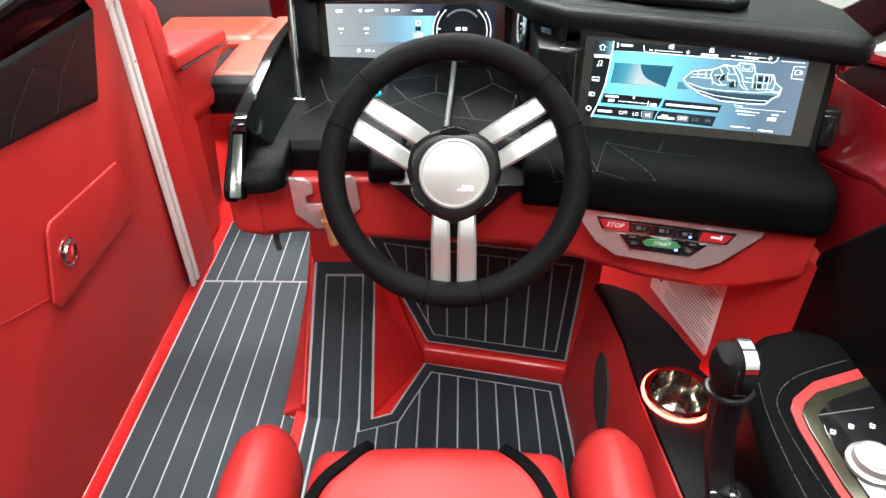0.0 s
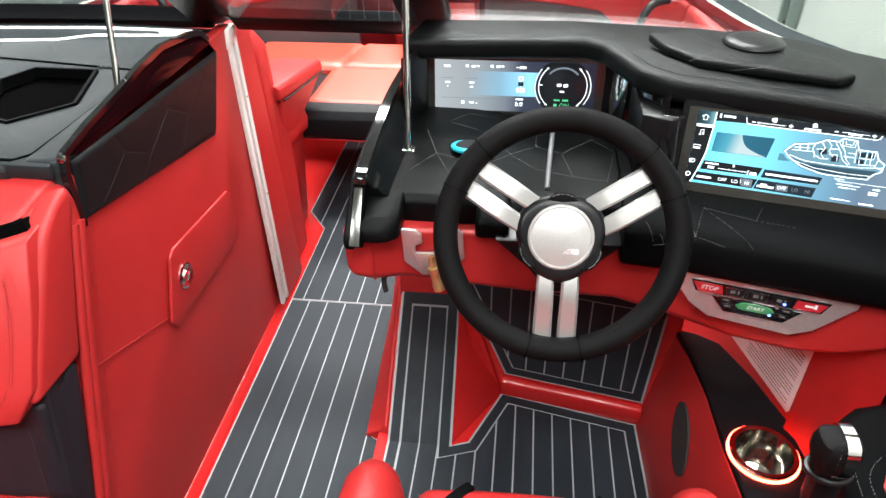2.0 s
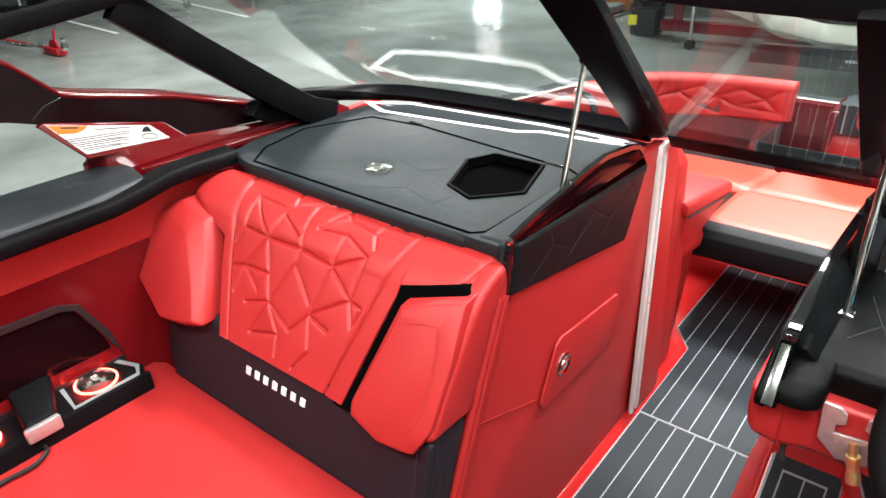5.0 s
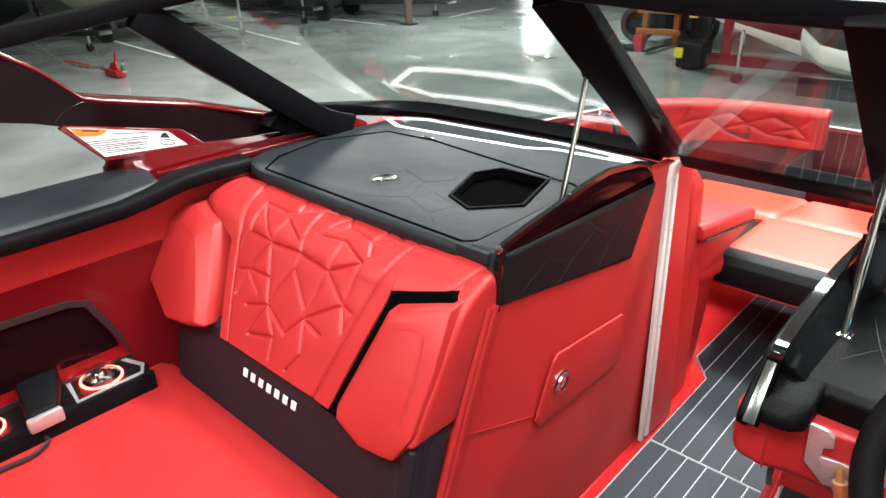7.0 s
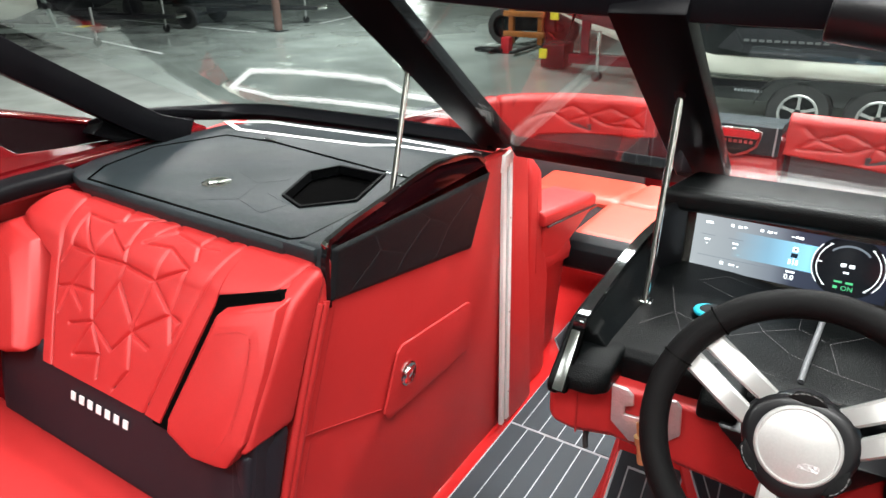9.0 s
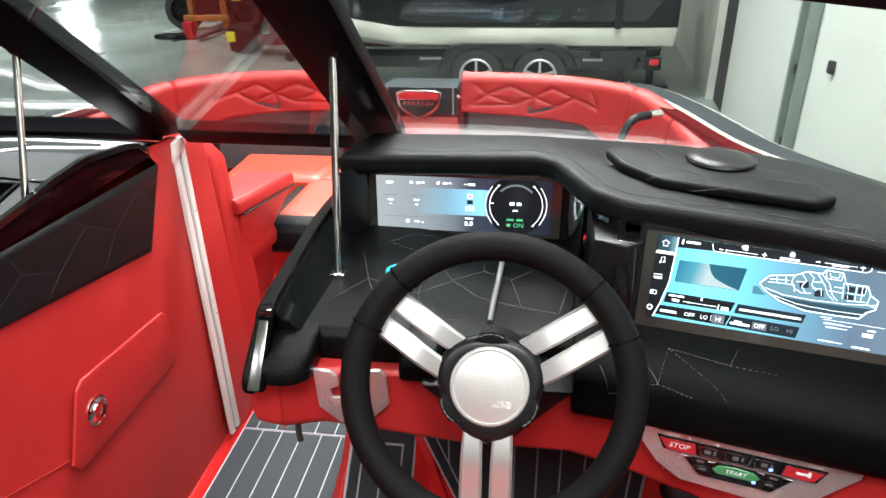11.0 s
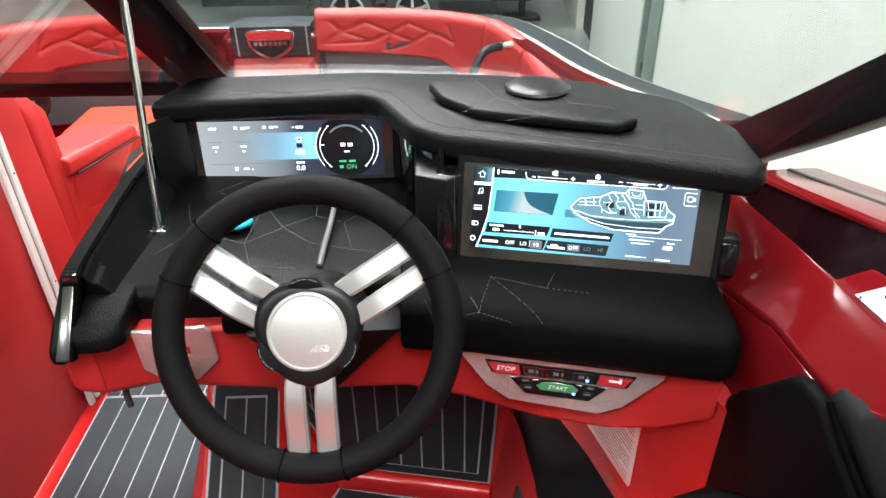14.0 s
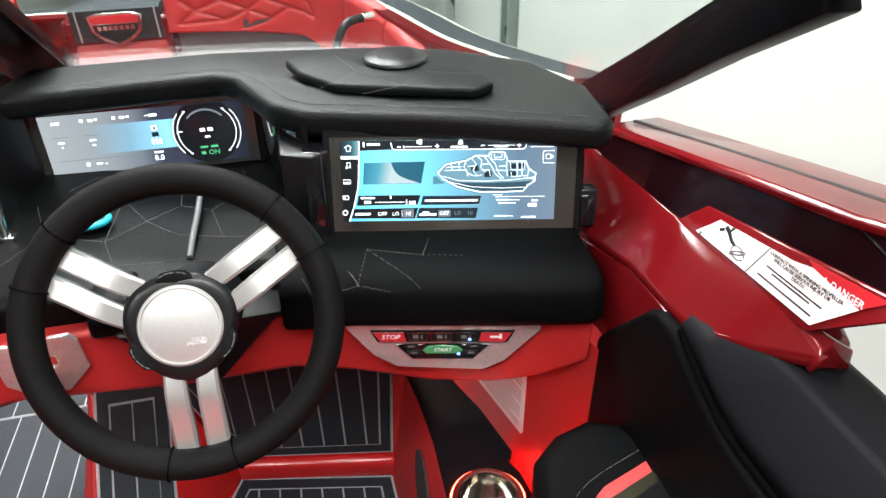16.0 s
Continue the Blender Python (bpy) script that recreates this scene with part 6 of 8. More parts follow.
for sgn in (1, -1):
    b = lambda pts: both([(x, y - (0.0 if sgn > 0 else 0.025), z) for x, y, z in pts], sgn, 0.085)
    wp = lambda pts, out=0.0: [wing_point(y, z, sgn, out) for y, z in pts]
    W = WING[sgn]
    hull_side = thing("hull_side", b([(0.9, 0, 0)])[0], "red gelcoat hull side with a padded coaming", "hull", kind="structure")
    st_ = [(-1.6, 0.66), (0.0, 0.66), (0.5, 0.655), (0.93, 0.66), (1.25, 0.67), (1.75, 0.72)]
    part("inner_wall", loft([b([(x, y, 0.0), (x, y, 0.80), (x + 0.03, y, 0.80), (x + 0.03, y, 0.0)]) for y, x in (st_ if sgn > 0 else [(y, x + 0.16) for y, x in st_])]), RED, hull_side, "red upholstered inner wall")
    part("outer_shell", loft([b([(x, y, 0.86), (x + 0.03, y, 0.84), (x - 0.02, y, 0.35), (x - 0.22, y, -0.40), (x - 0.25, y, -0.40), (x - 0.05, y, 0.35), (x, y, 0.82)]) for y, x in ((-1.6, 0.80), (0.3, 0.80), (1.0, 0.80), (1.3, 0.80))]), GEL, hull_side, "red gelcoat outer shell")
    # red flare and ledge under the wing
    fl = [(1.30, 0.718, 0.890, 0.655, 0.73), (1.12, 0.716, 0.908, 0.655, 0.80), (0.98, 0.720, 0.920, 0.655, 0.840), (0.88, 0.722, 0.927, 0.658, 0.868), (0.80, 0.722, 0.931, 0.659, 0.873), (0.727, 0.724, 0.938, 0.660, 0.878), (0.66, 0.728, 0.943, 0.690, 0.903), (0.605, 0.736, 0.948, 0.720, 0.929)]
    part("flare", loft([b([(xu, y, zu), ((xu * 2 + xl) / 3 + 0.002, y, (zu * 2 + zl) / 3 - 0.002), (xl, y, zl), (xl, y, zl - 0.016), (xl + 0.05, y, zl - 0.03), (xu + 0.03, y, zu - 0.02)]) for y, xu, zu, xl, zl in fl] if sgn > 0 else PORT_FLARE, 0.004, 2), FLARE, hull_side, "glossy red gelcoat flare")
    lb = b if sgn > 0 else (lambda pts: [(-1.135 - x, y + 0.06, z + 0.012) for x, y, z in pts])
    part("ledge_end", loft([lb([(0.716, 0.603, 0.908), (0.765, 0.613, 0.908), (0.772, 0.637, 0.908), (0.726, 0.66, 0.908)]), lb([(0.719, 0.601, 0.927), (0.767, 0.612, 0.930), (0.774, 0.637, 0.934), (0.726, 0.66, 0.934)]), lb([(0.726, 0.609, 0.936), (0.762, 0.617, 0.936), (0.768, 0.635, 0.940), (0.730, 0.66, 0.944)])], 0.003), GEL, hull_side)
    if sgn > 0:
        # in the darker gelcoat: the shade below the dash is put into its colour
        part("inner_cheek", prism([(0.657, 0.735, 0.50), (0.657, 1.25, 0.50), (0.657, 1.25, 0.745), (0.657, 1.12, 0.788), (0.657, 0.98, 0.828), (0.657, 0.88, 0.858), (0.657, 0.735, 0.866)], (0.02, 0, 0), 0.003), FLARE, hull_side, "red gelcoat inner cheek, shade put into its dark colour")
    # coaming pads
    if sgn > 0:
        cp = [(0.745, 0.655, 0.868, 0.892), (0.70, 0.652, 0.868, 0.905), (0.644, 0.652, 0.846, 0.906), (0.593, 0.655, 0.834, 0.906), (0.40, 0.66, 0.84, 0.906), (0.0, 0.665, 0.84, 0.906), (-1.6, 0.66, 0.84, 0.905)]
        part("coaming_pad", loft([b([(x + 0.01, y, zb - 0.05), (x, y, zb + 0.002), (x + 0.012, y, zb + 0.018), (x + 0.05, y, zt), (x + 0.12, y, zt - 0.004), (x + 0.15, y, zt - 0.03), (x + 0.15, y, zb - 0.05)]) for y, x, zb, zt in cp], 0.008, 3), GREYV, hull_side, "black padded coaming")
        part("side_pad", prism([(0.66, 0.905, 0.40), (0.66, 0.905, 0.715), (0.66, 0.885, 0.742), (0.66, 0.79, 0.858), (0.66, 0.768, 0.873), (0.66, 0.735, 0.874), (0.66, 0.708, 0.862), (0.66, 0.644, 0.836), (0.66, 0.593, 0.823), (0.66, 0.30, 0.83), (0.66, 0.30, 0.40)], (-0.022, 0, 0), 0.012, 4), BLACK, hull_side, "black padded side panel")
        part("pad_piping", tube(smooth_path([(0.644, 0.722, 0.882), (0.644, 0.70, 0.868), (0.645, 0.644, 0.842), (0.646, 0.593, 0.829), (0.648, 0.40, 0.835), (0.65, 0.30, 0.835)], 5), 0.004, 8), GAP, hull_side)
    else:
        rs = lambda y: min(1, max(0, (y - 0.55) * 4.5))
        part("coaming_pad", loft([[(-1.685 - 0.015 * rs(y), y, 0.86 + 0.045 * rs(y)), (-1.683 - 0.015 * rs(y), y, 0.885 + 0.03 * rs(y)), (-1.70 - 0.01 * rs(y), y, 0.915 + 0.015 * rs(y)), (-1.76, y, 0.946), (-1.85, y, 0.945), (-1.875, y, 0.90), (-1.875, y, 0.84)] for y in (0.735, 0.70, 0.64, 0.55, 0.40, 0.0, -1.6)], 0.01, 3), COAMV, hull_side, "charcoal padded coaming")
        part("lower_pad", loft([[(-1.672, y, z - 0.040), (-1.668, y, z - 0.014), (-1.675, y, z), (-1.73, y, z + 0.005), (-1.73, y, z - 0.040)] for y, z in ((0.99, 0.932), (0.86, 0.936), (0.78, 0.933), (0.70, 0.918), (0.62, 0.907), (0.40, 0.904), (0.0, 0.904), (-1.6, 0.904))], 0.006, 2), GREYV, hull_side, "black lower coaming roll")
        part("inner_lining", loft([both([(x, y, 0.25), (x - 0.002, y, 0.5), (x, y, 0.80), (x + 0.04, y, 0.80), (x + 0.04, y, 0.25)], sgn, 0.07) for y, x in ((1.0, 0.765), (0.84, 0.78), (0.72, 0.785), (0.60, 0.785), (0.40, 0.785), (0.0, 0.785), (-1.6, 0.785))], 0), RED, hull_side, "red upholstered side lining")
    # raised wing with a smoked panel
    wing_ = thing("side_wing", wing_point(0.8, 0.93, sgn), "red gelcoat wing with a smoked glossy panel and warning label", "boat wing")
    part("smoked_panel", loft([wp(W["panel"]), wp(W["panel"], 0.012)], 0.0), SMOKE, wing_, "smoked acrylic panel", sharp=5)
    part("crease", tube(wp(W["crease"], -0.0005), 0.0011, 6), GLOSS, wing_)
    part("top_rail", loft([[wing_point(y, z, sgn) + Vector((sgn * dx, 0, dz)) for dx, dz in ((-0.004, -0.004), (-0.005, 0.004), (0.001, 0.009), (0.092, 0.011), (0.099, 0.002), (0.097, -0.05), (0.02, -0.02))] for y, z in W["rail"]], 0.002), GEL, wing_, "red gelcoat top rail")
    part("rail_gap", loft([[wing_point(y, z, sgn) + Vector((sgn * dx, 0, dz)) for dx, dz in ((0.047, 0.0), (0.047, 0.0104), (0.054, 0.0106), (0.054, 0.0))] for y, z in W["rail"]]), WELT, wing_, "black rail gap")
    part("lower_panel", loft([wp(W["red"], -0.003), wp(W["red"], 0.016)], 0.002, 1), GEL, wing_, "red gelcoat label panel")
    # label
    o = wing_point(0.72, 0.957, sgn, -0.0035)
    wf = plane_frame(o, (0, -sgn, 0), (0.25 * sgn, 0, 1))
    q = lambda y, z: ((0.72 - y) * sgn, (z - 0.957) * 1.03)
    sticker = part("label", flat(wf, [q(y, z) for y, z in W["label"]], 0.0002, 0.0010), PAPER, wing_, "white warning label")
    line = lambda p0, p1, h, z0=0.0010, z1=0.0013: flat(wf, [(p0[0], p0[1] - h), (p1[0], p1[1] - h), (p1[0], p1[1] + h), (p0[0], p0[1] + h)], z0, z1)
    if sgn > 0:
        part("label_flag", flat(wf, [q(y, z) for y, z in ((0.672, 1.0), (0.662, 0.9965), (0.596, 0.9945), (0.574, 1.018))], 0.0002, 0.0009), REDINK, sticker)
        at = lambda a, c, d=5.5, h=0.0011: wf @ Matrix.Translation((a, c, h)) @ Matrix.Rotation(radians(d), 4, "Z")
        words("label_text", "DANGER", at(0.105, 0.0415, 6.5), 0.0105, SIGNWHITE, sticker)
        part("warning_mark", flat(wf, [(0.072, 0.034), (0.081, 0.035), (0.076, 0.0425)], 0.0010, 0.0013), SIGNWHITE, sticker)
        words("label_text", "CONTACT WITH A SPINNING PROPELLER", at(0.0535, 0.0273), 0.0057, INK, sticker)
        words("label_text", "WILL CAUSE SERIOUS INJURY OR", at(0.051, 0.0222), 0.0057, INK, sticker)
        words("label_text", "DEATH.", at(0.051, 0.0170), 0.0057, INK, sticker)
        for (a, c), (d, e) in (((0.004, 0.0072), (0.09, 0.0134)), ((0.016, 0.0040), (0.075, 0.0084)), ((-0.002, -0.0072), (0.084, -0.001))):
            part("text_bar", line((a, c), (d, e), 0.0009), INK, sticker)
        part("divider", flat(wf, [(-0.0188, -0.0165), (-0.0175, -0.0165), (-0.0015, 0.0278), (-0.0028, 0.0278)], 0.0010, 0.0013), INK, sticker)
        part("pictogram", merge(*[flat(wf, o_, 0.0010, 0.0013) for o_ in ([(-0.078, 0.006), (-0.071, 0.004), (-0.06, -0.003), (-0.052, -0.004), (-0.050, -0.001), (-0.058, 0.002), (-0.068, 0.009), (-0.075, 0.011)], [(-0.086, 0.001), (-0.083, -0.002), (-0.076, 0.003), (-0.079, 0.006)], [(-0.07, 0.006), (-0.066, 0.0135), (-0.06, 0.017), (-0.062, 0.014), (-0.066, 0.007)])] + [tube([wf @ Vector((-0.042 + r * math.cos(a * 0.5), -0.007 + 0.6 * r * math.sin(a * 0.5 + k), 0.0012)) for a in range(13)], 0.0006, 5) for k, r in ((0, 0.012), (1.2, 0.012), (2.2, 0.007))]), INK, sticker)
        part("rivet", flat(wf, [q(0.832 + 0.002 * math.cos(a), 0.936 + 0.002 * math.sin(a)) for a in (0, 1, 2, 3, 4, 5)], 0.0010, 0.0014), INK, sticker)
    else:
        part("label_flag", flat(wf, [q(y, z) for y, z in ((0.595, 1.0745), (0.684, 1.0525), (0.670, 1.045), (0.650, 1.043), (0.612, 1.0505))], 0.0010, 0.0013), ORANGE, sticker)
        part("text_bar", line(q(0.622, 1.063), q(0.662, 1.0535), 0.0019, 0.0013, 0.0016), INK, sticker)
        part("text_bar", line(q(0.695, 1.0405), q(0.782, 1.0245), 0.0011), INK, sticker)
        for k in range(7):
            f = k / 6
            y0, z0, y1, z1 = 0.620 + 0.040 * f, 1.034 - 0.035 * f, 0.780 - 0.014 * f, 1.016 - 0.027 * f
            part("text_bar", line(q(y0, z0), q(y1 - 0.02 * (k % 3 == 2), z1), 0.0010), INK, sticker)
        part("pictogram", merge(tube([wf @ Vector((*q(0.825 + 0.020 * math.cos(a * 0.52), 0.990 + 0.007 * math.sin(a * 0.52) - 0.004 * math.cos(a * 0.52)), 0.0012)) for a in range(12)], 0.0012, 5, closed=True), flat(wf, [q(y, z) for y, z in ((0.808, 1.006), (0.836, 0.999), (0.828, 1.016), (0.817, 1.015))], 0.0010, 0.0013)), INK, sticker)

# footwell closing wall with the paper notice
solo("wall_footwell_side", prism([(0.662, 0.80, 0.02), (0.452, 1.58, 0.02), (0.452, 1.58, 0.70), (0.662, 0.80, 0.70)], (0.03, 0.008, 0)), RED, "red upholstered wall closing the footwell", "wall", kind="structure")
nf = plane_frame((0.5625, 1.168, 0.44), (0.26, -0.966, 0), (0, 0, 1))
note = thing("paper_notice", (0.56, 1.168, 0.33), "white printed notice stuck on the red wall, lit red", "notice")
part("sheet", flat(nf, [(-0.122, -0.11), (0.112, -0.11), (0.118, -0.10), (0.118, 0.14), (-0.122, 0.14)], 0.001, 0.002), PAPER, note)
for k in range(26):
    z = 0.122 - k * 0.0086
    part("text_bar", flat(nf, rect(-0.060 if k % 7 else -0.02, 0.104 - 0.03 * (k % 5 == 3), z - 0.0012, z + 0.0012), 0.002, 0.0024), GREYPIPE, note)
for z in (0.10, 0.05, 0.0, -0.05):
    part("pictogram", flat(nf, [(-0.108, z - 0.012), (-0.082, z - 0.016), (-0.078, z + 0.010), (-0.10, z + 0.016)], 0.002, 0.0025), INK, note)

# ---- arm console with throttle ----
arm = thing("arm_console", (0.58, 0.5, 0.1), "black stitched arm console with a red inlay and control panel", "console")
AO = [(0.455, 0.70), (0.475, 0.765), (0.52, 0.802), (0.575, 0.818), (0.625, 0.80), (0.655, 0.735), (0.668, 0.66), (0.67, 0.40), (0.67, 0.0), (0.50, 0.0), (0.455, 0.25), (0.44, 0.45), (0.445, 0.6)]
part("padded_body", loft([[(x, y, 0.05) for x, y in inset([Vector(p) for p in AO[::-1]], 0.02)], [(x, y, 0.60) for x, y in AO[::-1]], [(x, y, 0.632) for x, y in AO[::-1]], [(p.x, p.y, 0.65) for p in inset([Vector(p) for p in AO[::-1]], 0.02)]], 0.006, 2), BLACK, arm)
part("red_inlay", prism([(0.668, 0.733, 0.648), (0.654, 0.728, 0.648), (0.546, 0.694, 0.648), (0.507, 0.664, 0.648), (0.496, 0.645, 0.648), (0.494, 0.615, 0.648), (0.502, 0.522, 0.648), (0.53, 0.40, 0.648), (0.668, 0.40, 0.648)], (0, 0, 0.004), 0.0015), RED, arm, "red vinyl inlay")
part("panel_frame", prism([(0.668, 0.712, 0.65), (0.643, 0.706, 0.65), (0.54, 0.672, 0.65), (0.516, 0.652, 0.65), (0.506, 0.635, 0.65), (0.505, 0.61, 0.65), (0.512, 0.525, 0.65), (0.54, 0.40, 0.65), (0.668, 0.40, 0.65)], (0, 0, 0.006), 0.002), mat("bronze_gloss", (0.05, 0.047, 0.030), 0.18, 0.6), arm, "bronze gloss frame")
cpn = part("control_panel", prism([(0.668, 0.69, 0.655), (0.64, 0.688, 0.655), (0.55, 0.655, 0.655), (0.525, 0.632, 0.655), (0.522, 0.60, 0.655), (0.535, 0.48, 0.655), (0.668, 0.44, 0.655)], (0, 0, 0.004), 0.001), GLOSS, arm, "glossy black control panel")
dial = part("knob", lathe((0.556, 0.553, 0.659), (0, 0, 1), [(0, 0), (0.031, 0), (0.031, 0.005), (0.028, 0.007), (0.0255, 0.007), (0.024, 0.016), (0.021, 0.0178), (0, 0.0178)], 32), ALU, cpn, "round satin control knob")
part("knob_cap", lathe((0.556, 0.553, 0.6768), (0, 0, 1), [(0, 0), (0.0205, 0), (0.020, 0.0012), (0, 0.0016)], 32), CAP, dial, "satin grey cap")
AF = Matrix.Translation((0, 0, 0.6592))
for x, y in ((0.530, 0.602), (0.557, 0.611), (0.584, 0.612)):
    ic = part("icon", flat(AF, [(x - 0.0045, y - 0.003), (x + 0.001, y - 0.0042), (x + 0.0045, y + 0.001), (x - 0.001, y + 0.0045)], 0, 0.0005), UIW, cpn)
    part("icon_centre", flat(AF, [(x - 0.002, y - 0.0012), (x + 0.0008, y - 0.0018), (x + 0.0018, y + 0.001), (x - 0.0006, y + 0.002)], 0.0005, 0.0007), UIK, ic)
part("icon_rule", flat(AF, [(0.523, 0.628), (0.60, 0.642), (0.60, 0.6428), (0.523, 0.629)], 0, 0.0006), ALU, cpn)
for q in ([(0.668, 0.752, 0.6515), (0.61, 0.735, 0.6515), (0.53, 0.705, 0.6515), (0.488, 0.668, 0.6515), (0.479, 0.625, 0.6515), (0.488, 0.53, 0.6515), (0.515, 0.40, 0.6515)], [(0.47, 0.69, 0.652), (0.461, 0.62, 0.652), (0.464, 0.5, 0.652), (0.49, 0.36, 0.652)]):
    part("stitching", stitches([smooth_path(q, 3)], r=0.00035, dash=0.0032, gap=0.0022), ARMTHREAD, arm)
thr = thing("throttle_lever", (0.44, 0.62, 0.46), "black throttle lever with a chrome-banded grip", "throttle")
part("stem", loft([[(x - 0.017, y - 0.013, z), (x + 0.017, y - 0.013, z), (x + 0.017, y + 0.013, z), (x - 0.017, y + 0.013, z)] for x, y, z in ((0.40, 0.50, 0.47), (0.393, 0.555, 0.56), (0.389, 0.60, 0.62), (0.382, 0.612, 0.68), (0.368, 0.598, 0.768))], 0.006), SATIN, thr)


def squircle(cx, cy, a, b_, z, n=28):
    ring_ = []
    for t in range(n):
        c, s_ = math.cos(2 * math.pi * t / n), math.sin(2 * math.pi * t / n)
        ring_.append((cx + a * math.copysign(abs(c) ** 0.6, c), cy + b_ * math.copysign(abs(s_) ** 0.6, s_), z))
    return ring_


KX, KY = 0.363, 0.594


def shrink(bm, k=0.82, c=(0.365, 0.594, 0.788)):
    """Bring a grip piece to its size about the grip's middle."""
    bmesh.ops.transform(bm, matrix=Matrix.Translation(c) @ Matrix.Scale(k, 4) @ Matrix.Translation([-q for q in c]), verts=bm.verts)
    return bm


part("grip", shrink(loft([squircle(KX, KY, a, b_, z) for a, b_, z in ((0.016, 0.014, 0.7600), (0.023, 0.021, 0.7680), (0.0285, 0.027, 0.7860), (0.0295, 0.028, 0.8060), (0.026, 0.024, 0.8230), (0.017, 0.015, 0.8300))], 0.0)), GRIP, thr, "black leather grip")
part("grip_seam", shrink(stitches([[(KX - 0.006, KY - 0.0285, 0.7890), (KX - 0.007, KY - 0.0275, 0.8120), (KX - 0.006, KY - 0.02, 0.8280)]], r=0.0005, dash=0.003)), THREAD, thr)
part("band", shrink(sweep(smooth_path([(KX + 0.008, KY - 0.016, 0.7610), (KX + 0.008, KY - 0.024, 0.7720), (KX + 0.008, KY - 0.0292, 0.7890), (KX + 0.008, KY - 0.0298, 0.8070), (KX + 0.008, KY - 0.025, 0.8240), (KX + 0.008, KY - 0.012, 0.8325), (KX + 0.008, KY + 0.012, 0.8325), (KX + 0.008, KY + 0.025, 0.8240), (KX + 0.008, KY + 0.0298, 0.8070)], 4), [(-0.002, -0.0085), (0.002, -0.0085), (0.002, 0.0085), (-0.002, 0.0085)], up=(1, 0, 0))), CHROME, thr, "chrome band")
part("ring", shrink(tube([(0.368 + 0.029 * math.cos(a * math.pi / 10), 0.597 + 0.024 * math.sin(a * math.pi / 10), 0.752) for a in range(20)], 0.005, 8, closed=True)), SATIN, thr)
part("pivot", lathe((0.405, 0.565, 0.575), (0.9, -0.25, 0.35), [(0, -0.02), (0.036, -0.02), (0.036, 0.0), (0.033, 0.012), (0.024, 0.022), (0.010, 0.028), (0, 0.029)]), GLOSS, thr, "glossy black pivot boss")

for ob in [*arm.children_recursive, *thr.children_recursive]:
    dx, dy, dz = (0.012, -0.032, 0.020) if ob.parent == thr else (0.020, 0.0, 0.0)
    for v in ob.data.vertices:
        v.co.x += dx * (1.0 if ob.parent == thr else max(0.0, min(1.0, (0.69 - v.co.x) / 0.08)))
        v.co.y += dy
        v.co.z += dz

# ---- helm seat ----
hs = thing("helm_chair", (0.03, 0.3, 0.02), "red vinyl helm seat with black stripes and side bolsters", "seat")
part("cushion", cushion(lambda u, v: Vector((-0.129 + 0.355 * u, -0.1 + 0.755 * v, 0.58 + 0.014 * math.sin(math.pi * u) - 0.03 * max(0, (v - 0.9) / 0.1) ** 2)), (0.355, 0.74), (), 36, 50, 0.10, crown=0.02), RED, hs)
sf = lambda x, y: Vector((x, y, 0.583 + 0.012 * math.sin(math.pi * (x + 0.129) / 0.355) - 0.03 * max(0, ((y + 0.1) / 0.755 - 0.9) / 0.1) ** 2))
for pts in ([(-0.130, 0.48), (-0.107, 0.561), (-0.076, 0.60), (-0.046, 0.640)], [(0.216, 0.48), (0.190, 0.562), (0.166, 0.601), (0.137, 0.632)]):
    part("stripe", sweep([sf(p.x, p.y) + Vector((0, 0, 0.0045)) for p in smooth_path([(x, y, 0) for x, y in pts], 5)], [(-0.0075, -0.006), (0.0075, -0.006), (0.0075, 0.0), (-0.0075, 0.0)]), BLACK, hs, "black vinyl stripe")
for x0, x1 in ((-0.254, -0.146), (0.234, 0.346)):
    xm = (x0 + x1) / 2
    part("side_bolster", loft([[(xm + (x1 - x0) / 2 * s * math.cos(t * math.pi / 10), y, 0.52 + 0.085 * s * math.sin(t * math.pi / 10)) for t in range(20)] for s, y in ((0.25, 0.68), (0.7, 0.668), (0.93, 0.64), (1.0, 0.59), (1.0, 0.3), (1.0, -0.1))]), RED, hs)
    part("bolster_seam", stitches([smooth_path([(xm, 0.675, 0.55), (xm + 0.002, 0.66, 0.585), (xm + 0.004, 0.60, 0.606), (xm + 0.004, 0.40, 0.606)], 4)]), REDTHREAD, hs)
part("pedestal", rod((0.03, 0.2, 0.02), (0.03, 0.2, 0.5), 0.09, 0.07), SATIN, hs)

# ---- windscreen ----
ws = thing("windscreen", (-0.48, 1.68, 0.93), "clear windscreen in a black frame, closed centre gate", "windscreen")


def bar(pts, w, d, name="frame_bar", m=FRAMEBLK, up=(0, -0.7, 0.7)):
    return part(name, sweep(pts, [(-w, -d), (w, -d), (w, d), (-w, d)], up=up, w=0.004), m, ws)


hdr_y = lambda x: 1.11 - 0.45 * (abs(x - KEEL) / 1.23) ** 2.4
ease = lambda x: max(0.0, min(1.0, (x + 0.35) / 0.5))
top = lambda x: Vector((x, hdr_y(x) + 0.115 * ease(x), 1.375 - 0.065 * (x + 0.48) + 0.018 * ease(x)))
HX = [2 * KEEL - 0.72, -1.45, -1.1, -0.8, -0.48, -0.16, 0.14, 0.49, 0.72]
base_p = [(-1.80, 1.24, 1.0), (-1.79, 1.46, 0.965), (-1.735, 1.60, 0.945), (-1.62, 1.66, 0.942), (-1.4, 1.685, 0.94), (-1.1, 1.70, 0.938), (-0.80, 1.69, 0.94)]
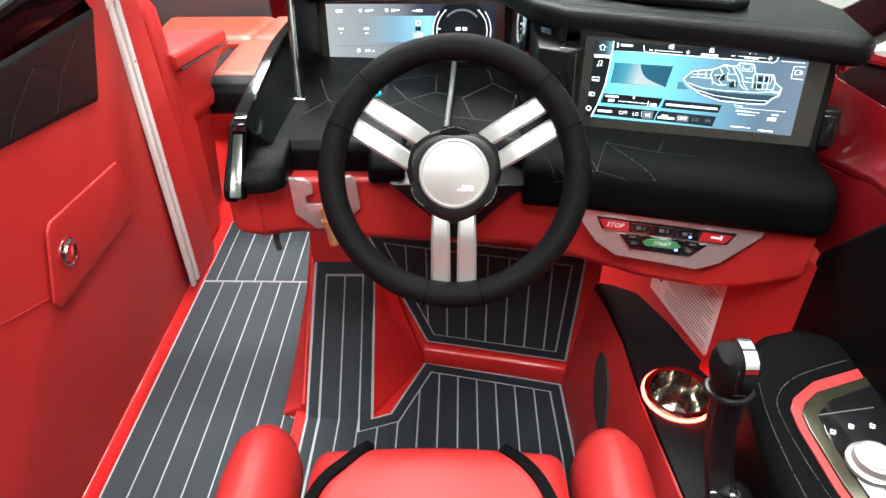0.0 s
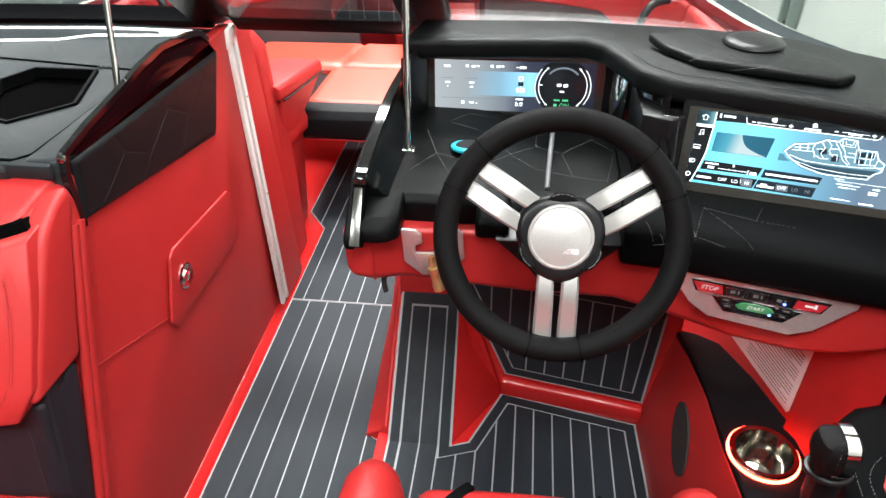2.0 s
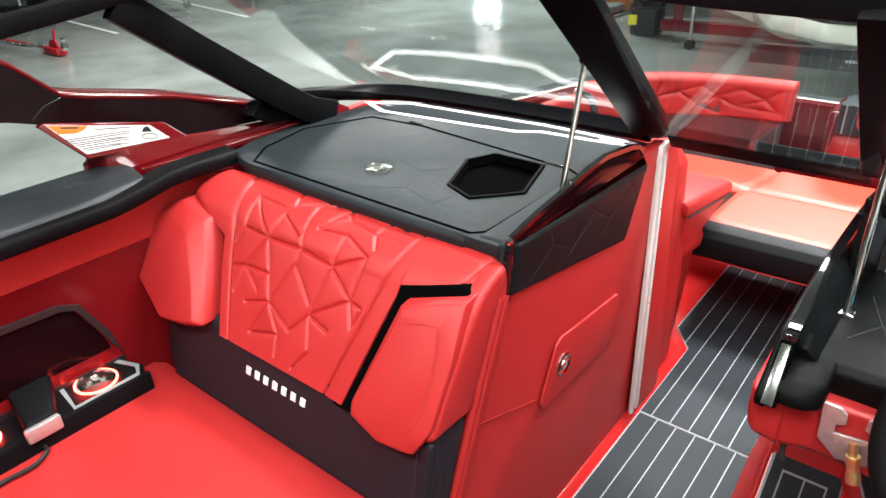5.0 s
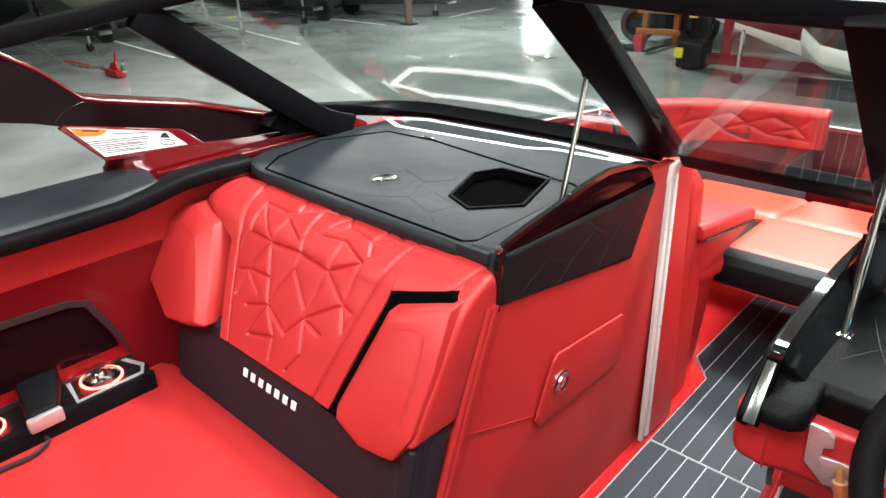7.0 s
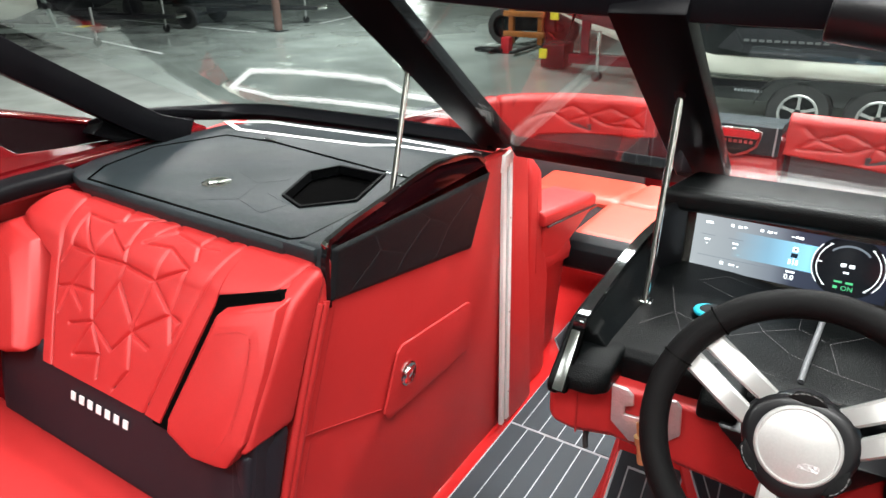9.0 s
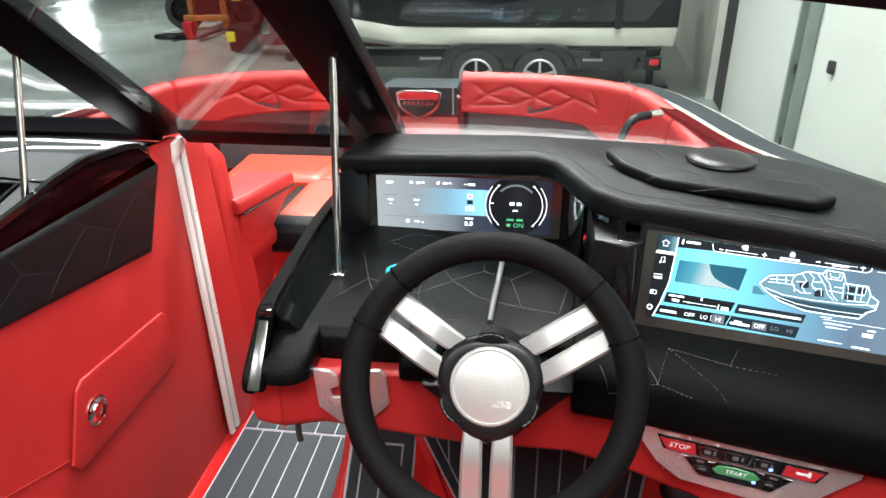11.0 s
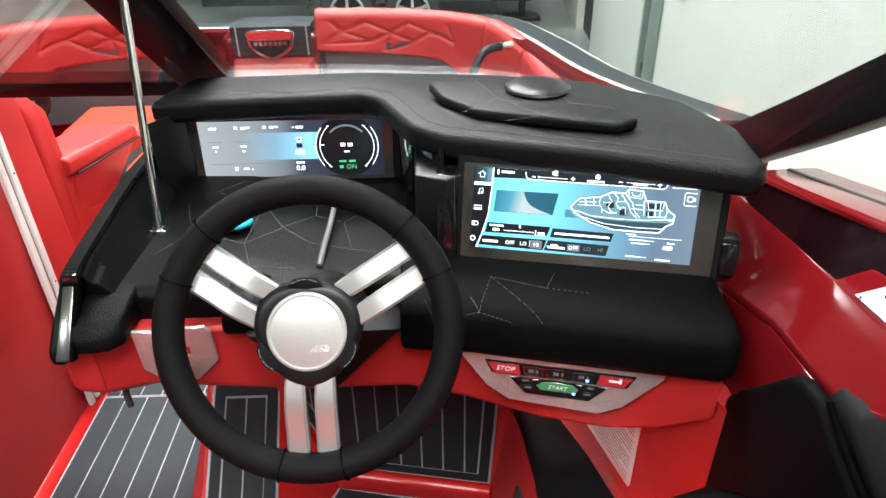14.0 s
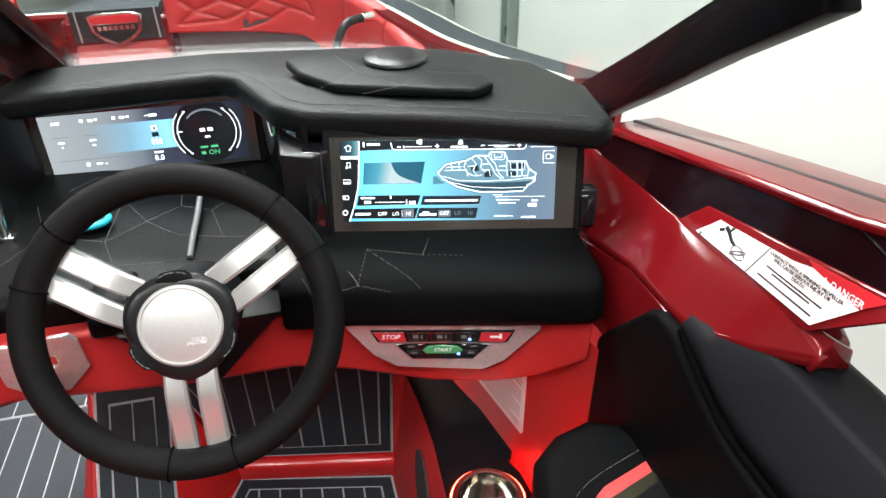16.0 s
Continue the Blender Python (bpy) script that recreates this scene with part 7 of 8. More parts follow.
base_s = [(0.75, 1.19, 0.945), (0.70, 1.32, 0.94), (0.58, 1.46, 0.935), (0.36, 1.58, 0.935), (0.08, 1.635, 0.935), (-0.19, 1.65, 0.935)]
bar(smooth_path([(-1.76, 0.2, 1.275), (-1.755, 0.45, 1.305), (-1.745, 0.66, 1.332), (-1.73, 0.80, 1.355), (-1.66, 0.92, 1.378)] + [top(x) for x in HX[1:-1]] + [(0.72, 0.84, 1.31), (0.775, 0.75, 1.28), (0.79, 0.6, 1.255), (0.80, 0.3, 1.21)], 4), 0.028, 0.020, "header", FRAMEBLK, up=(0, 0, 1))
bar(smooth_path([(-1.775, 1.13, 1.0)] + base_p, 4), 0.022, 0.018, "sill")
bar(smooth_path(base_s, 4), 0.012, 0.012, "sill")
bar([(-0.797, 1.70, 0.938), (-0.768, 1.11, 1.378)], 0.048, 0.018, "gate_post")
bar([(-0.762, 1.685, 0.967), (-0.735, 1.13, 1.383)], 0.003, 0.0195, "post_seam", GAP)
bar([(-0.239, 1.645, 0.958), (-0.239, 1.10, 1.367)], 0.057, 0.018, "gate_post")
bar([(-0.276, 1.634, 0.983), (-0.276, 1.13, 1.365)], 0.003, 0.0195, "post_seam", GAP)
bar([(-0.755, 1.706, 0.934), (-0.28, 1.712, 0.928)], 0.014, 0.036, "gate_sill")
for k in (1, -1):
    px = 0.77 if k > 0 else 2 * KEEL - 0.77
    pp = [(1.351, 0.887), (1.095, 1.052), (0.93, 1.163), (0.782, 1.255)] if k > 0 else [(1.39, 0.925), (1.285, 0.966), (1.225, 1.005), (0.955, 1.197), (0.77, 1.335)]
    bar([(px, y, z) for y, z in pp], 0.036 if k > 0 else 0.040, 0.022, "side_pillar", up=(1, 0, 0))


part("pillar_foot", prism([(-1.745, y, z) for y, z in ((1.10, 0.985), (1.17, 0.945), (1.42, 0.925), (1.44, 0.955), (1.28, 0.995), (1.14, 1.015))], (-0.06, 0, 0), 0.006), FRAMEBLK, ws)


def sheet(a, b, name="pane"):
    """A pane between a lower and an upper edge."""
    n = len(a)
    ob = part(name, loft([[Vector(p) for p in a] + [Vector(p) + Vector((0, 0.004, 0.004)) for p in a[::-1]], [Vector(p) for p in b] + [Vector(p) + Vector((0, 0.004, 0.004)) for p in b[::-1]]]), GLASS, ws, "clear glass pane", sharp=60)
    ob.visible_shadow = False
    return ob


bp, bs = smooth_path([(-1.84, 1.61, 0.945), (-1.62, 1.672, 0.942), (-1.4, 1.69, 0.94), (-1.1, 1.70, 0.938), (-0.80, 1.69, 0.94)], 4), smooth_path(base_s, 4)
sheet(bp, [top(2 * KEEL - 0.77 + (-0.80 - (2 * KEEL - 0.77)) * i / (len(bp) - 1)) for i in range(len(bp))])
sheet(bs, [top(0.77 + (-0.24 - 0.77) * i / (len(bs) - 1)) for i in range(len(bs))])
sheet([(-0.78, 1.67, 0.948), (-0.25, 1.60, 0.965)], [(-0.79, 1.11, 1.375), (-0.30, 1.10, 1.36)])
ss = thing("deck_stripe", (0.2, 1.55, 0.96), "white inlaid stripe behind the brow along the glass", "deck trim")
sp_ = [Vector((x, y - 0.035, z + 0.012)) for x, y, z in base_s[1:]]
part("stripe", sweep(smooth_path(sp_, 4), [(-0.013, -0.001), (0.013, -0.001), (0.013, 0.001), (-0.013, 0.001)]), SIGNWHITE, ss)
part("ledge", sweep(smooth_path([p - Vector((0, 0, 0.004)) for p in sp_], 4), [(-0.040, -0.02), (0.025, -0.02), (0.025, 0.0), (-0.040, 0.0)]), DECKV, ss)
part("mirror_arm", rod((-0.008, 1.085, 1.366), (0.142, 1.085, 1.348), 0.038, n=24, w=0.006), SATIN, ws, "satin black mirror bracket")
for x, t0, b0 in ((-0.81, (-0.824, 1.326, 1.203), (-0.800, 1.205, 0.930)), (-0.22, (-0.225, 1.292, 1.208), (-0.217, 1.183, 0.852))):
    gs = thing("gas_strut", b0, "slim steel gas strut holding the windscreen gate", "strut", "gas struts")
    part("rod", rod(b0, t0, 0.0065, n=14), CHROME, gs)
    part("top_joint", lathe(t0, (0, 1, 0.4), [(0, -0.012), (0.010, -0.012), (0.010, 0.03), (0, 0.03)], 12), SATIN, gs)
    part("base_joint", box(b0[0] - 0.014, b0[0] + 0.014, b0[1] - 0.012, b0[1] + 0.012, b0[2] - 0.012, b0[2] + 0.004, 0.003), CHROME, gs)

# ---- bow ----
RIM = [(0.80, 1.55, 0.86), (0.74, 2.0, 0.78), (0.665, 2.30, 0.75), (0.55, 2.70, 0.75), (0.42, 3.04, 0.735), (0.18, 3.20, 0.68), (-0.12, 3.30, 0.65), (KEEL + 0.02, 3.32, 0.64)]
for sgn in (1, -1):
    R = smooth_path(both(RIM, sgn), 4)
    gw = thing("bow_gunwale", R[8], "red bow side with white lip and grey deck mat", "hull", kind="structure")
    part("inner_side", loft([[p, p + Vector((0.012 * sgn, 0.012, 0)), p + Vector((0.012 * sgn, 0.012, -0.78)), p + Vector((0, 0, -0.78))] for p in R]), GEL, gw)
    part("white_lip", sweep(R, [(0.036 * sgn, 0.0), (0.05 * sgn, 0.002), (0.05 * sgn, 0.012), (0.036 * sgn, 0.010)]), HULLW, gw, "white lip")
    part("inner_cap", sweep(R, [(-0.004 * sgn, -0.012), (0.035 * sgn, -0.004), (0.035 * sgn, 0.008), (0.0, 0.002)]), FLARE, gw, "red inner cap")
    part("deck_mat", sweep(R, [(0.052 * sgn, -0.002), (0.16 * sgn, -0.012), (0.16 * sgn, 0.0), (0.052 * sgn, 0.010)]), FOAM, gw, "grey foam mat")
    part("outer_lip", sweep(R, [(0.162 * sgn, -0.03), (0.185 * sgn, -0.04), (0.185 * sgn, -0.008), (0.162 * sgn, 0.0)]), HULLW, gw)
    part("outer_side", sweep(R, [(0.17 * sgn, -0.02), (0.186 * sgn, -0.03), (0.05 * sgn, -0.9), (0.03 * sgn, -0.9)]), GEL, gw)
    G2 = smooth_path(both([(0.86, -1.6, 0.76), (0.86, 0.4, 0.76), (0.86, 1.0, 0.78), (0.86, 1.5, 0.80)], sgn), 3)
    part("cockpit_outer_side", sweep(G2, [(0.0, 0.0), (0.012 * sgn, 0.0), (-0.15 * sgn, -1.0), (-0.16 * sgn, -1.0)]), GEL, gw)

QB = [(0.04, 0.25, 0.12, 0.62), (0.12, 0.62, 0.06, 0.92), (0.12, 0.62, 0.26, 0.35), (0.12, 0.62, 0.24, 0.90), (0.26, 0.35, 0.04, 0.25), (0.26, 0.35, 0.38, 0.62), (0.38, 0.62, 0.24, 0.90), (0.38, 0.62, 0.36, 0.12), (0.38, 0.62, 0.50, 0.92), (0.38, 0.62, 0.54, 0.40), (0.54, 0.40, 0.66, 0.70), (0.66, 0.70, 0.50, 0.92), (0.66, 0.70, 0.86, 0.55), (0.86, 0.55, 0.80, 0.92), (0.54, 0.40, 0.36, 0.12), (0.60, 0.3, 0.62, 0.85)]
for sgn in (1, -1):
    cc = lambda p: both([p], sgn)[0]
    bk = thing("bow_bench", cc((0.1, 3.0, 0.45)), "red quilted bow backrest above a grey panel", "backrest", "bow backrests")
    line_ = smooth_path([cc(q) for q in ((-0.22, 3.03, 0), (0.06, 3.02, 0), (0.28, 2.965, 0), (0.44, 2.85, 0), (0.525, 2.68, 0), (0.565, 2.48, 0), (0.605, 2.22, 0), (0.65, 1.95, 0))], 6)

    def backrest(u, v, line_=line_, sgn=sgn):
        """Rolled bow backrest, u along the bow from its centre aft, v upwards."""
        if sgn < 0:
            u = 1 - u
        f = u * (len(line_) - 1)
        k = min(int(f), len(line_) - 2)
        p = line_[k] + (line_[k + 1] - line_[k]) * (f - k)
        t = (line_[min(k + 2, len(line_) - 1)] - line_[max(k - 1, 0)]).normalized()
        n = Vector((-t.y, t.x, 0)) * sgn
        zt = 0.786 - 0.02 * u - 0.075 * max(0, u - 0.45) / 0.55
        zb = 0.632 - 0.10 * min(u, 0.3) - 0.13 * min(1, max(0, u - 0.30) / 0.15)
        if v < 0.7:
            return p + n * (0.03 * v) + Vector((0, 0, zb + (zt - 0.035 - zb) * v / 0.7))
        a = (v - 0.7) / 0.3 * 1.75
        return p + n * (0.021 + 0.045 * (1 - math.cos(a))) + Vector((0, 0, zt - 0.035 + 0.035 * math.sin(a)))

    qs = [(a * 0.36 + 0.02, b * 0.72, c * 0.36 + 0.02, d * 0.72) for a, b, c, d in QB[:-1]] + [(0.43, 0, 0.43, 1), (0.64, 0, 0.64, 1), (0.68, 0.2, 0.74, 0.6), (0.74, 0.6, 0.80, 0.15), (0.80, 0.15, 0.87, 0.6), (0.74, 0.6, 0.87, 0.6)]
    part("cushion", cushion(backrest, (1.75, 0.28), [(a, b, c, d) if sgn > 0 else (1 - a, b, 1 - c, d) for a, b, c, d in qs], 210, 34, 0.05, 0.007, 0.008, 0.003, crown=0.006), RED, bk, "red rolled quilted cushion")
    part("lower_panel", prism([cc((-0.19, 3.062, 0.36)), cc((0.44, 2.962, 0.36)), cc((0.44, 2.966, 0.66)), cc((-0.19, 3.066, 0.66))], (0, 0.02, 0)), mat("grey_panel", (0.055, 0.06, 0.066), 0.5, grain=0.2, scale=300), bk, "grey lower panel")
    hd = thing("grab_handle", cc((0.53, 2.58, 0.72)), "black grab handle on a steel mount", "handle", "grab handles")
    part("grip", tube(smooth_path([cc((0.365, 2.44, 0.60)), cc((0.385, 2.46, 0.69)), cc((0.41, 2.48, 0.745)), cc((0.44, 2.50, 0.768)), cc((0.487, 2.525, 0.772))]), 0.0145, 12), SATIN, hd)
    part("mount", rod(cc((0.485, 2.524, 0.772)), cc((0.525, 2.545, 0.770)), 0.017, n=14, w=0.003), CHROME, hd)
# centre locker with badge
loc = thing("bow_locker", (-0.40, 3.05, 0.4), "red bow locker with grey mat top and shield badge", "locker")
part("body", box(-0.60, -0.21, 3.03, 3.30, 0.30, 0.70, 0.02, 3), GEL, loc)
part("mat_top", loft([[(-0.56, 3.02, 0.62), (-0.235, 3.02, 0.62), (-0.235, 3.03, 0.62), (-0.56, 3.03, 0.62)], [(-0.56, 3.02, 0.735), (-0.235, 3.02, 0.735), (-0.235, 3.03, 0.735), (-0.56, 3.03, 0.735)], [(-0.56, 3.06, 0.74), (-0.235, 3.06, 0.74), (-0.235, 3.06, 0.70), (-0.56, 3.06, 0.70)], [(-0.56, 3.3, 0.712), (-0.235, 3.3, 0.712), (-0.235, 3.3, 0.70), (-0.56, 3.3, 0.70)]]), FOAM, loc, "grey foam mat")
for x in (-0.54, -0.255):
    part("mat_line", box(x, x + 0.006, 3.016, 3.0205, 0.62, 0.735), FOAMLINE, loc)
bf = plane_frame((-0.40, 3.018, 0.665), (1, 0, 0), (0, 0.1, 1))
bd = part("badge", flat(bf, [(-0.10, 0.05), (-0.09, -0.01), (-0.055, -0.04), (0.0, -0.065), (0.055, -0.04), (0.09, -0.01), (0.10, 0.05), (0.06, 0.06), (-0.06, 0.06)], 0, 0.012, 0.003), CHROME, loc, "chrome shield badge")
part("badge_field", flat(bf, [(-0.088, 0.042), (-0.083, 0.022), (0.083, 0.022), (0.088, 0.042), (0.055, 0.05), (-0.055, 0.05)], 0.012, 0.014), REDINK, bd)
part("badge_field", flat(bf, [(-0.082, 0.018), (-0.076, -0.008), (-0.045, -0.032), (0, -0.052), (0.045, -0.032), (0.076, -0.008), (0.082, 0.018)], 0.012, 0.0135), SATIN, bd)
bars(bf, [(-0.06 + 0.02 * k, 0.005, 0.014, 0.015) for k in range(7)], CHROME, bd, "badge_bar", 0.0136)
part("headrest", cushion(bilinear((-0.58, 3.0, 0.46), (-0.22, 3.0, 0.46), (-0.235, 3.012, 0.61), (-0.565, 3.012, 0.61)), (0.36, 0.16), (), 30, 16, 0.05, crown=0.02), RED, loc, "red padded front")
# bow seat cushions and arm rest
bsx = thing("bow_cushion", (-0.55, 2.6, 0.3), "orange-red bow seat cushion with a black skirt", "seat cushion", "bow cushions")
part("cushion", cushion(bilinear((-0.815, 2.342, 0.43), (-0.16, 2.342, 0.43), (-0.16, 2.70, 0.432), (-0.80, 2.70, 0.432), 0.01), (0.65, 0.36), (), 40, 24, 0.04, crown=0.008), REDHOT, bsx)
SK = [(2.70, 0.395), (2.35, 0.425), (2.325, 0.424), (2.296, 0.411), (2.277, 0.385), (2.271, 0.35), (2.276, 0.315), (2.288, 0.298), (2.32, 0.286), (2.70, 0.28)]
part("skirt", loft([[(x, y + dy, z) for y, z in SK] for x, dy in ((-0.86, 0.03), (-0.845, 0.008), (-0.82, 0.0), (-0.6, 0.002), (-0.4, 0.006), (-0.16, 0.012))], 0.002), BLACKQ, bsx, "black vinyl skirt")
part("welt", tube([(-0.85, 2.289, 0.301), (-0.6, 2.283, 0.300), (-0.4, 2.287, 0.300), (-0.16, 2.293, 0.300)], 0.0022, 6), REDINK, bsx)
bs2 = thing("bow_cushion", (-0.55, 2.85, 0.3), "orange-red bow seat cushion against the locker", "seat cushion", "bow cushions")
part("cushion", cushion(bilinear((-1.2, 2.705, 0.43), (0.2, 2.705, 0.43), (0.2, 3.0, 0.435), (-1.2, 3.0, 0.435), 0.008), (1.3, 0.3), [(0.30, 0, 0.34, 1), (0.70, 0, 0.70, 1)], 80, 24, 0.13, 0.01, 0.012, crown=0.02), REDHOT, bs2)
ar = thing("bow_side_console", (-0.9, 2.2, 0.3), "red padded bow armrest beside the walkway", "armrest")
part("pad", loft([[(-0.752, 1.93, 0.607), (-0.750, 2.385, 0.535), (-0.93, 2.385, 0.535), (-0.93, 1.93, 0.607)], [(-0.752, 1.93, 0.645), (-0.750, 2.385, 0.571), (-0.93, 2.385, 0.571), (-0.93, 1.93, 0.645)], [(-0.764, 1.93, 0.658), (-0.762, 2.377, 0.582), (-0.92, 2.377, 0.582), (-0.92, 1.93, 0.658)]], 0.010, 3), RED, ar)
part("panel", loft([[(-0.80, 1.95, 0.0), (-0.835, 2.235, 0.0), (-1.05, 2.44, 0.0), (-1.05, 1.95, 0.0)], [(-0.785, 1.95, 0.40), (-0.815, 2.28, 0.40), (-1.05, 2.44, 0.40), (-1.05, 1.95, 0.40)], [(-0.757, 1.95, 0.600), (-0.756, 2.378, 0.532), (-1.0, 2.378, 0.532), (-1.0, 1.95, 0.600)]], 0.010), RED, ar)
part("lower_roll", loft([[(-0.778, 1.99, z0), (-0.772, 1.99, z0 + 0.05), (-0.784, 1.99, z0 + 0.09), (-0.84, 1.99, z0 + 0.09), (-0.84, 1.99, z0)] for z0 in (0.41,)] + [[(-0.792, 2.26, z0), (-0.786, 2.26, z0 + 0.05), (-0.798, 2.26, z0 + 0.09), (-0.86, 2.26, z0 + 0.09), (-0.86, 2.26, z0)] for z0 in (0.355,)], 0.012, 3), RED, ar, "red padded seat roll")
part("pad_piping", tube([(-0.7515, 1.955, 0.600), (-0.750, 2.384, 0.533)], 0.0035, 8), WELT, ar, "black piping")
part("panel_seam", stitches([[(-0.7745, 1.99, 0.46), (-0.789, 2.26, 0.405)]], r=0.001, dash=0.006, up=(1, 0, 0)), REDTHREAD, ar)
part("back_pad", loft([[(-0.775, 1.845, 0.0), (-0.775, 2.03, 0.0), (-1.3, 2.03, 0.0), (-1.3, 1.845, 0.0)], [(-0.772, 1.845, 0.40), (-0.772, 2.025, 0.40), (-1.3, 2.025, 0.40), (-1.3, 1.845, 0.40)], [(-0.770, 1.852, 0.58), (-0.770, 1.965, 0.58), (-1.3, 1.965, 0.58), (-1.3, 1.852, 0.58)], [(-0.776, 1.868, 0.79), (-0.776, 1.955, 0.79), (-1.3, 1.955, 0.79), (-1.3, 1.868, 0.79)], [(-0.80, 1.882, 0.862), (-0.80, 1.915, 0.85), (-1.3, 1.915, 0.85), (-1.3, 1.882, 0.862)]], 0.020, 4), RED, ar)
part("side_seam", stitches([[(-0.7665, 1.905, 0.45), (-0.7665, 1.905, 0.60), (-0.7735, 1.915, 0.79)]], r=0.0008, dash=0.005, up=(1, 0, 0)), REDTHREAD, ar)
spm = thing("bow_speaker", (-1.0, 2.35, 0.62), "black bow speaker with chrome fins", "speaker")
part("ring", lathe((-1.16, 2.5, 0.62), (0.6, -0.8, 0.1), [(0, 0), (0.075, 0), (0.08, 0.01), (0.07, 0.02), (0.05, 0.012), (0, 0.01)]), SATIN, spm)
for k in range(4):
    part("fin", box(-1.21, -1.11, 2.47, 2.485, 0.585 + 0.022 * k, 0.592 + 0.022 * k, 0.001), CHROME, spm)

# hull closing: bow sole and transom
solo("floor_bow", loft([[(x, y, -0.06) for x, y in ((-1.58, 1.75), (0.66, 1.75), (0.56, 2.3), (0.36, 2.9), (0.1, 3.18), (KEEL, 3.28), (2 * KEEL - 0.1, 3.18), (2 * KEEL - 0.36, 2.9), (2 * KEEL - 0.56, 2.3))], [(x, y, -0.034) for x, y in ((-1.58, 1.75), (0.66, 1.75), (0.56, 2.3), (0.36, 2.9), (0.1, 3.18), (KEEL, 3.28), (2 * KEEL - 0.1, 3.18), (2 * KEEL - 0.36, 2.9), (2 * KEEL - 0.56, 2.3))]]), GELS, "red gelcoat sole of the bow", "floor", kind="structure")
solo("wall_transom", prism([(-1.82, -1.62, 0.75), (0.86, -1.62, 0.75), (0.70, -1.62, -0.25), (-1.66, -1.62, -0.25)], (0, -0.03, 0), 0.01), GEL, "red gelcoat transom behind the cockpit", "wall", kind="structure")

# ---- the hall round the boat ----
FZ = -0.95
solo("ground", box(-60, 7.0, -14, 62, FZ - 0.1, FZ), CONCRETE, "polished greenish grey concrete hall floor", "floor", kind="structure")
solo("ceiling", box(-60, 7.0, -14, 62, 5.4, 5.5), WALL, "white painted hall ceiling", "ceiling", kind="structure")
wall_x = lambda y: 1.67 + 0.067 * y
slab = lambda y0, y1, d=0.0, t=0.18: prism([(wall_x(y0) + d, y0, FZ), (wall_x(y1) + d, y1, FZ), (wall_x(y1) + d + t, y1, FZ), (wall_x(y0) + d + t, y0, FZ)], (0, 0, 5.4 - FZ))
solo("wall_right", slab(-14, 8.43), WALL, "white painted plaster hall wall with fine cracks", "wall", kind="structure")
solo("wall_right_far", slab(9.63, 62), DIRTYWALL, "stained white hall wall beyond the doorway", "wall", kind="structure")
solo("wall_left", box(-60.2, -60, -14, 62, FZ, 5.4), WALL, "white painted hall wall", "wall", kind="structure")
solo("wall_back", box(-60, 7.0, -14.2, -14, FZ, 5.4), WALL, "white painted hall wall", "wall", kind="structure")
solo("wall_front", box(-60, 7.0, 62, 62.2, FZ, 5.4), DIRTYWALL, "stained hall wall at the far end", "wall", kind="structure")
solo("door_1", slab(8.43, 9.63, 0.10, 0.05), DARKGAP, "dark open doorway in the white wall", "doorway", kind="structure")
post = thing("wall_post", (wall_x(5.6), 5.6, FZ), "grey-green steel column on the white wall", "column", kind="structure")
part("flange", slab(5.44, 5.88, -0.035, 0.03), STEEL, post)
part("web", slab(5.66, 5.71, -0.085, 0.05), STEEL, post)
part("flange_edge", slab(5.44, 5.47, -0.085, 0.05), STEEL, post)
for z in (-0.72, -0.30, 0.26, 0.85):
    part("bracket", prism([(wall_x(5.6) - 0.06, 5.56, z), (wall_x(5.6) - 0.06, 5.64, z), (wall_x(5.6) - 0.03, 5.64, z), (wall_x(5.6) - 0.03, 5.56, z)], (0, 0, 0.07), 0.006), INK, post)
solo("wall_hook", box(wall_x(4.97) - 0.035, wall_x(4.97) - 0.001, 4.94, 5.0, 0.40, 0.48, 0.006), INK, "small black hook on the white wall", "hook")
for x0, y0, x1, y1 in ((-24.4, 12.6, -14.85, 10.58), (-24.1, 15.3, -15.8, 14.5), (-21.8, 8.3, -15.7, 7.63), (-15.5, 17.0, -16.0, 20.0), (1.45, 9.02, 1.92, 9.07)):
    a = Vector((x1 - x0, y1 - y0, 0))
    n_ = Vector((-a.y, a.x, 0)).normalized() * 0.05
    c0, c1 = Vector((x0, y0, FZ + 0.001)), Vector((x1, y1, FZ + 0.001))
    solo("floor_line", prism([c0 - n_, c1 - n_, c1 + n_, c0 + n_], (0, 0, 0.003)), SIGNWHITE, "worn white parking line painted on the concrete", "floor line", "floor lines", kind="structure")


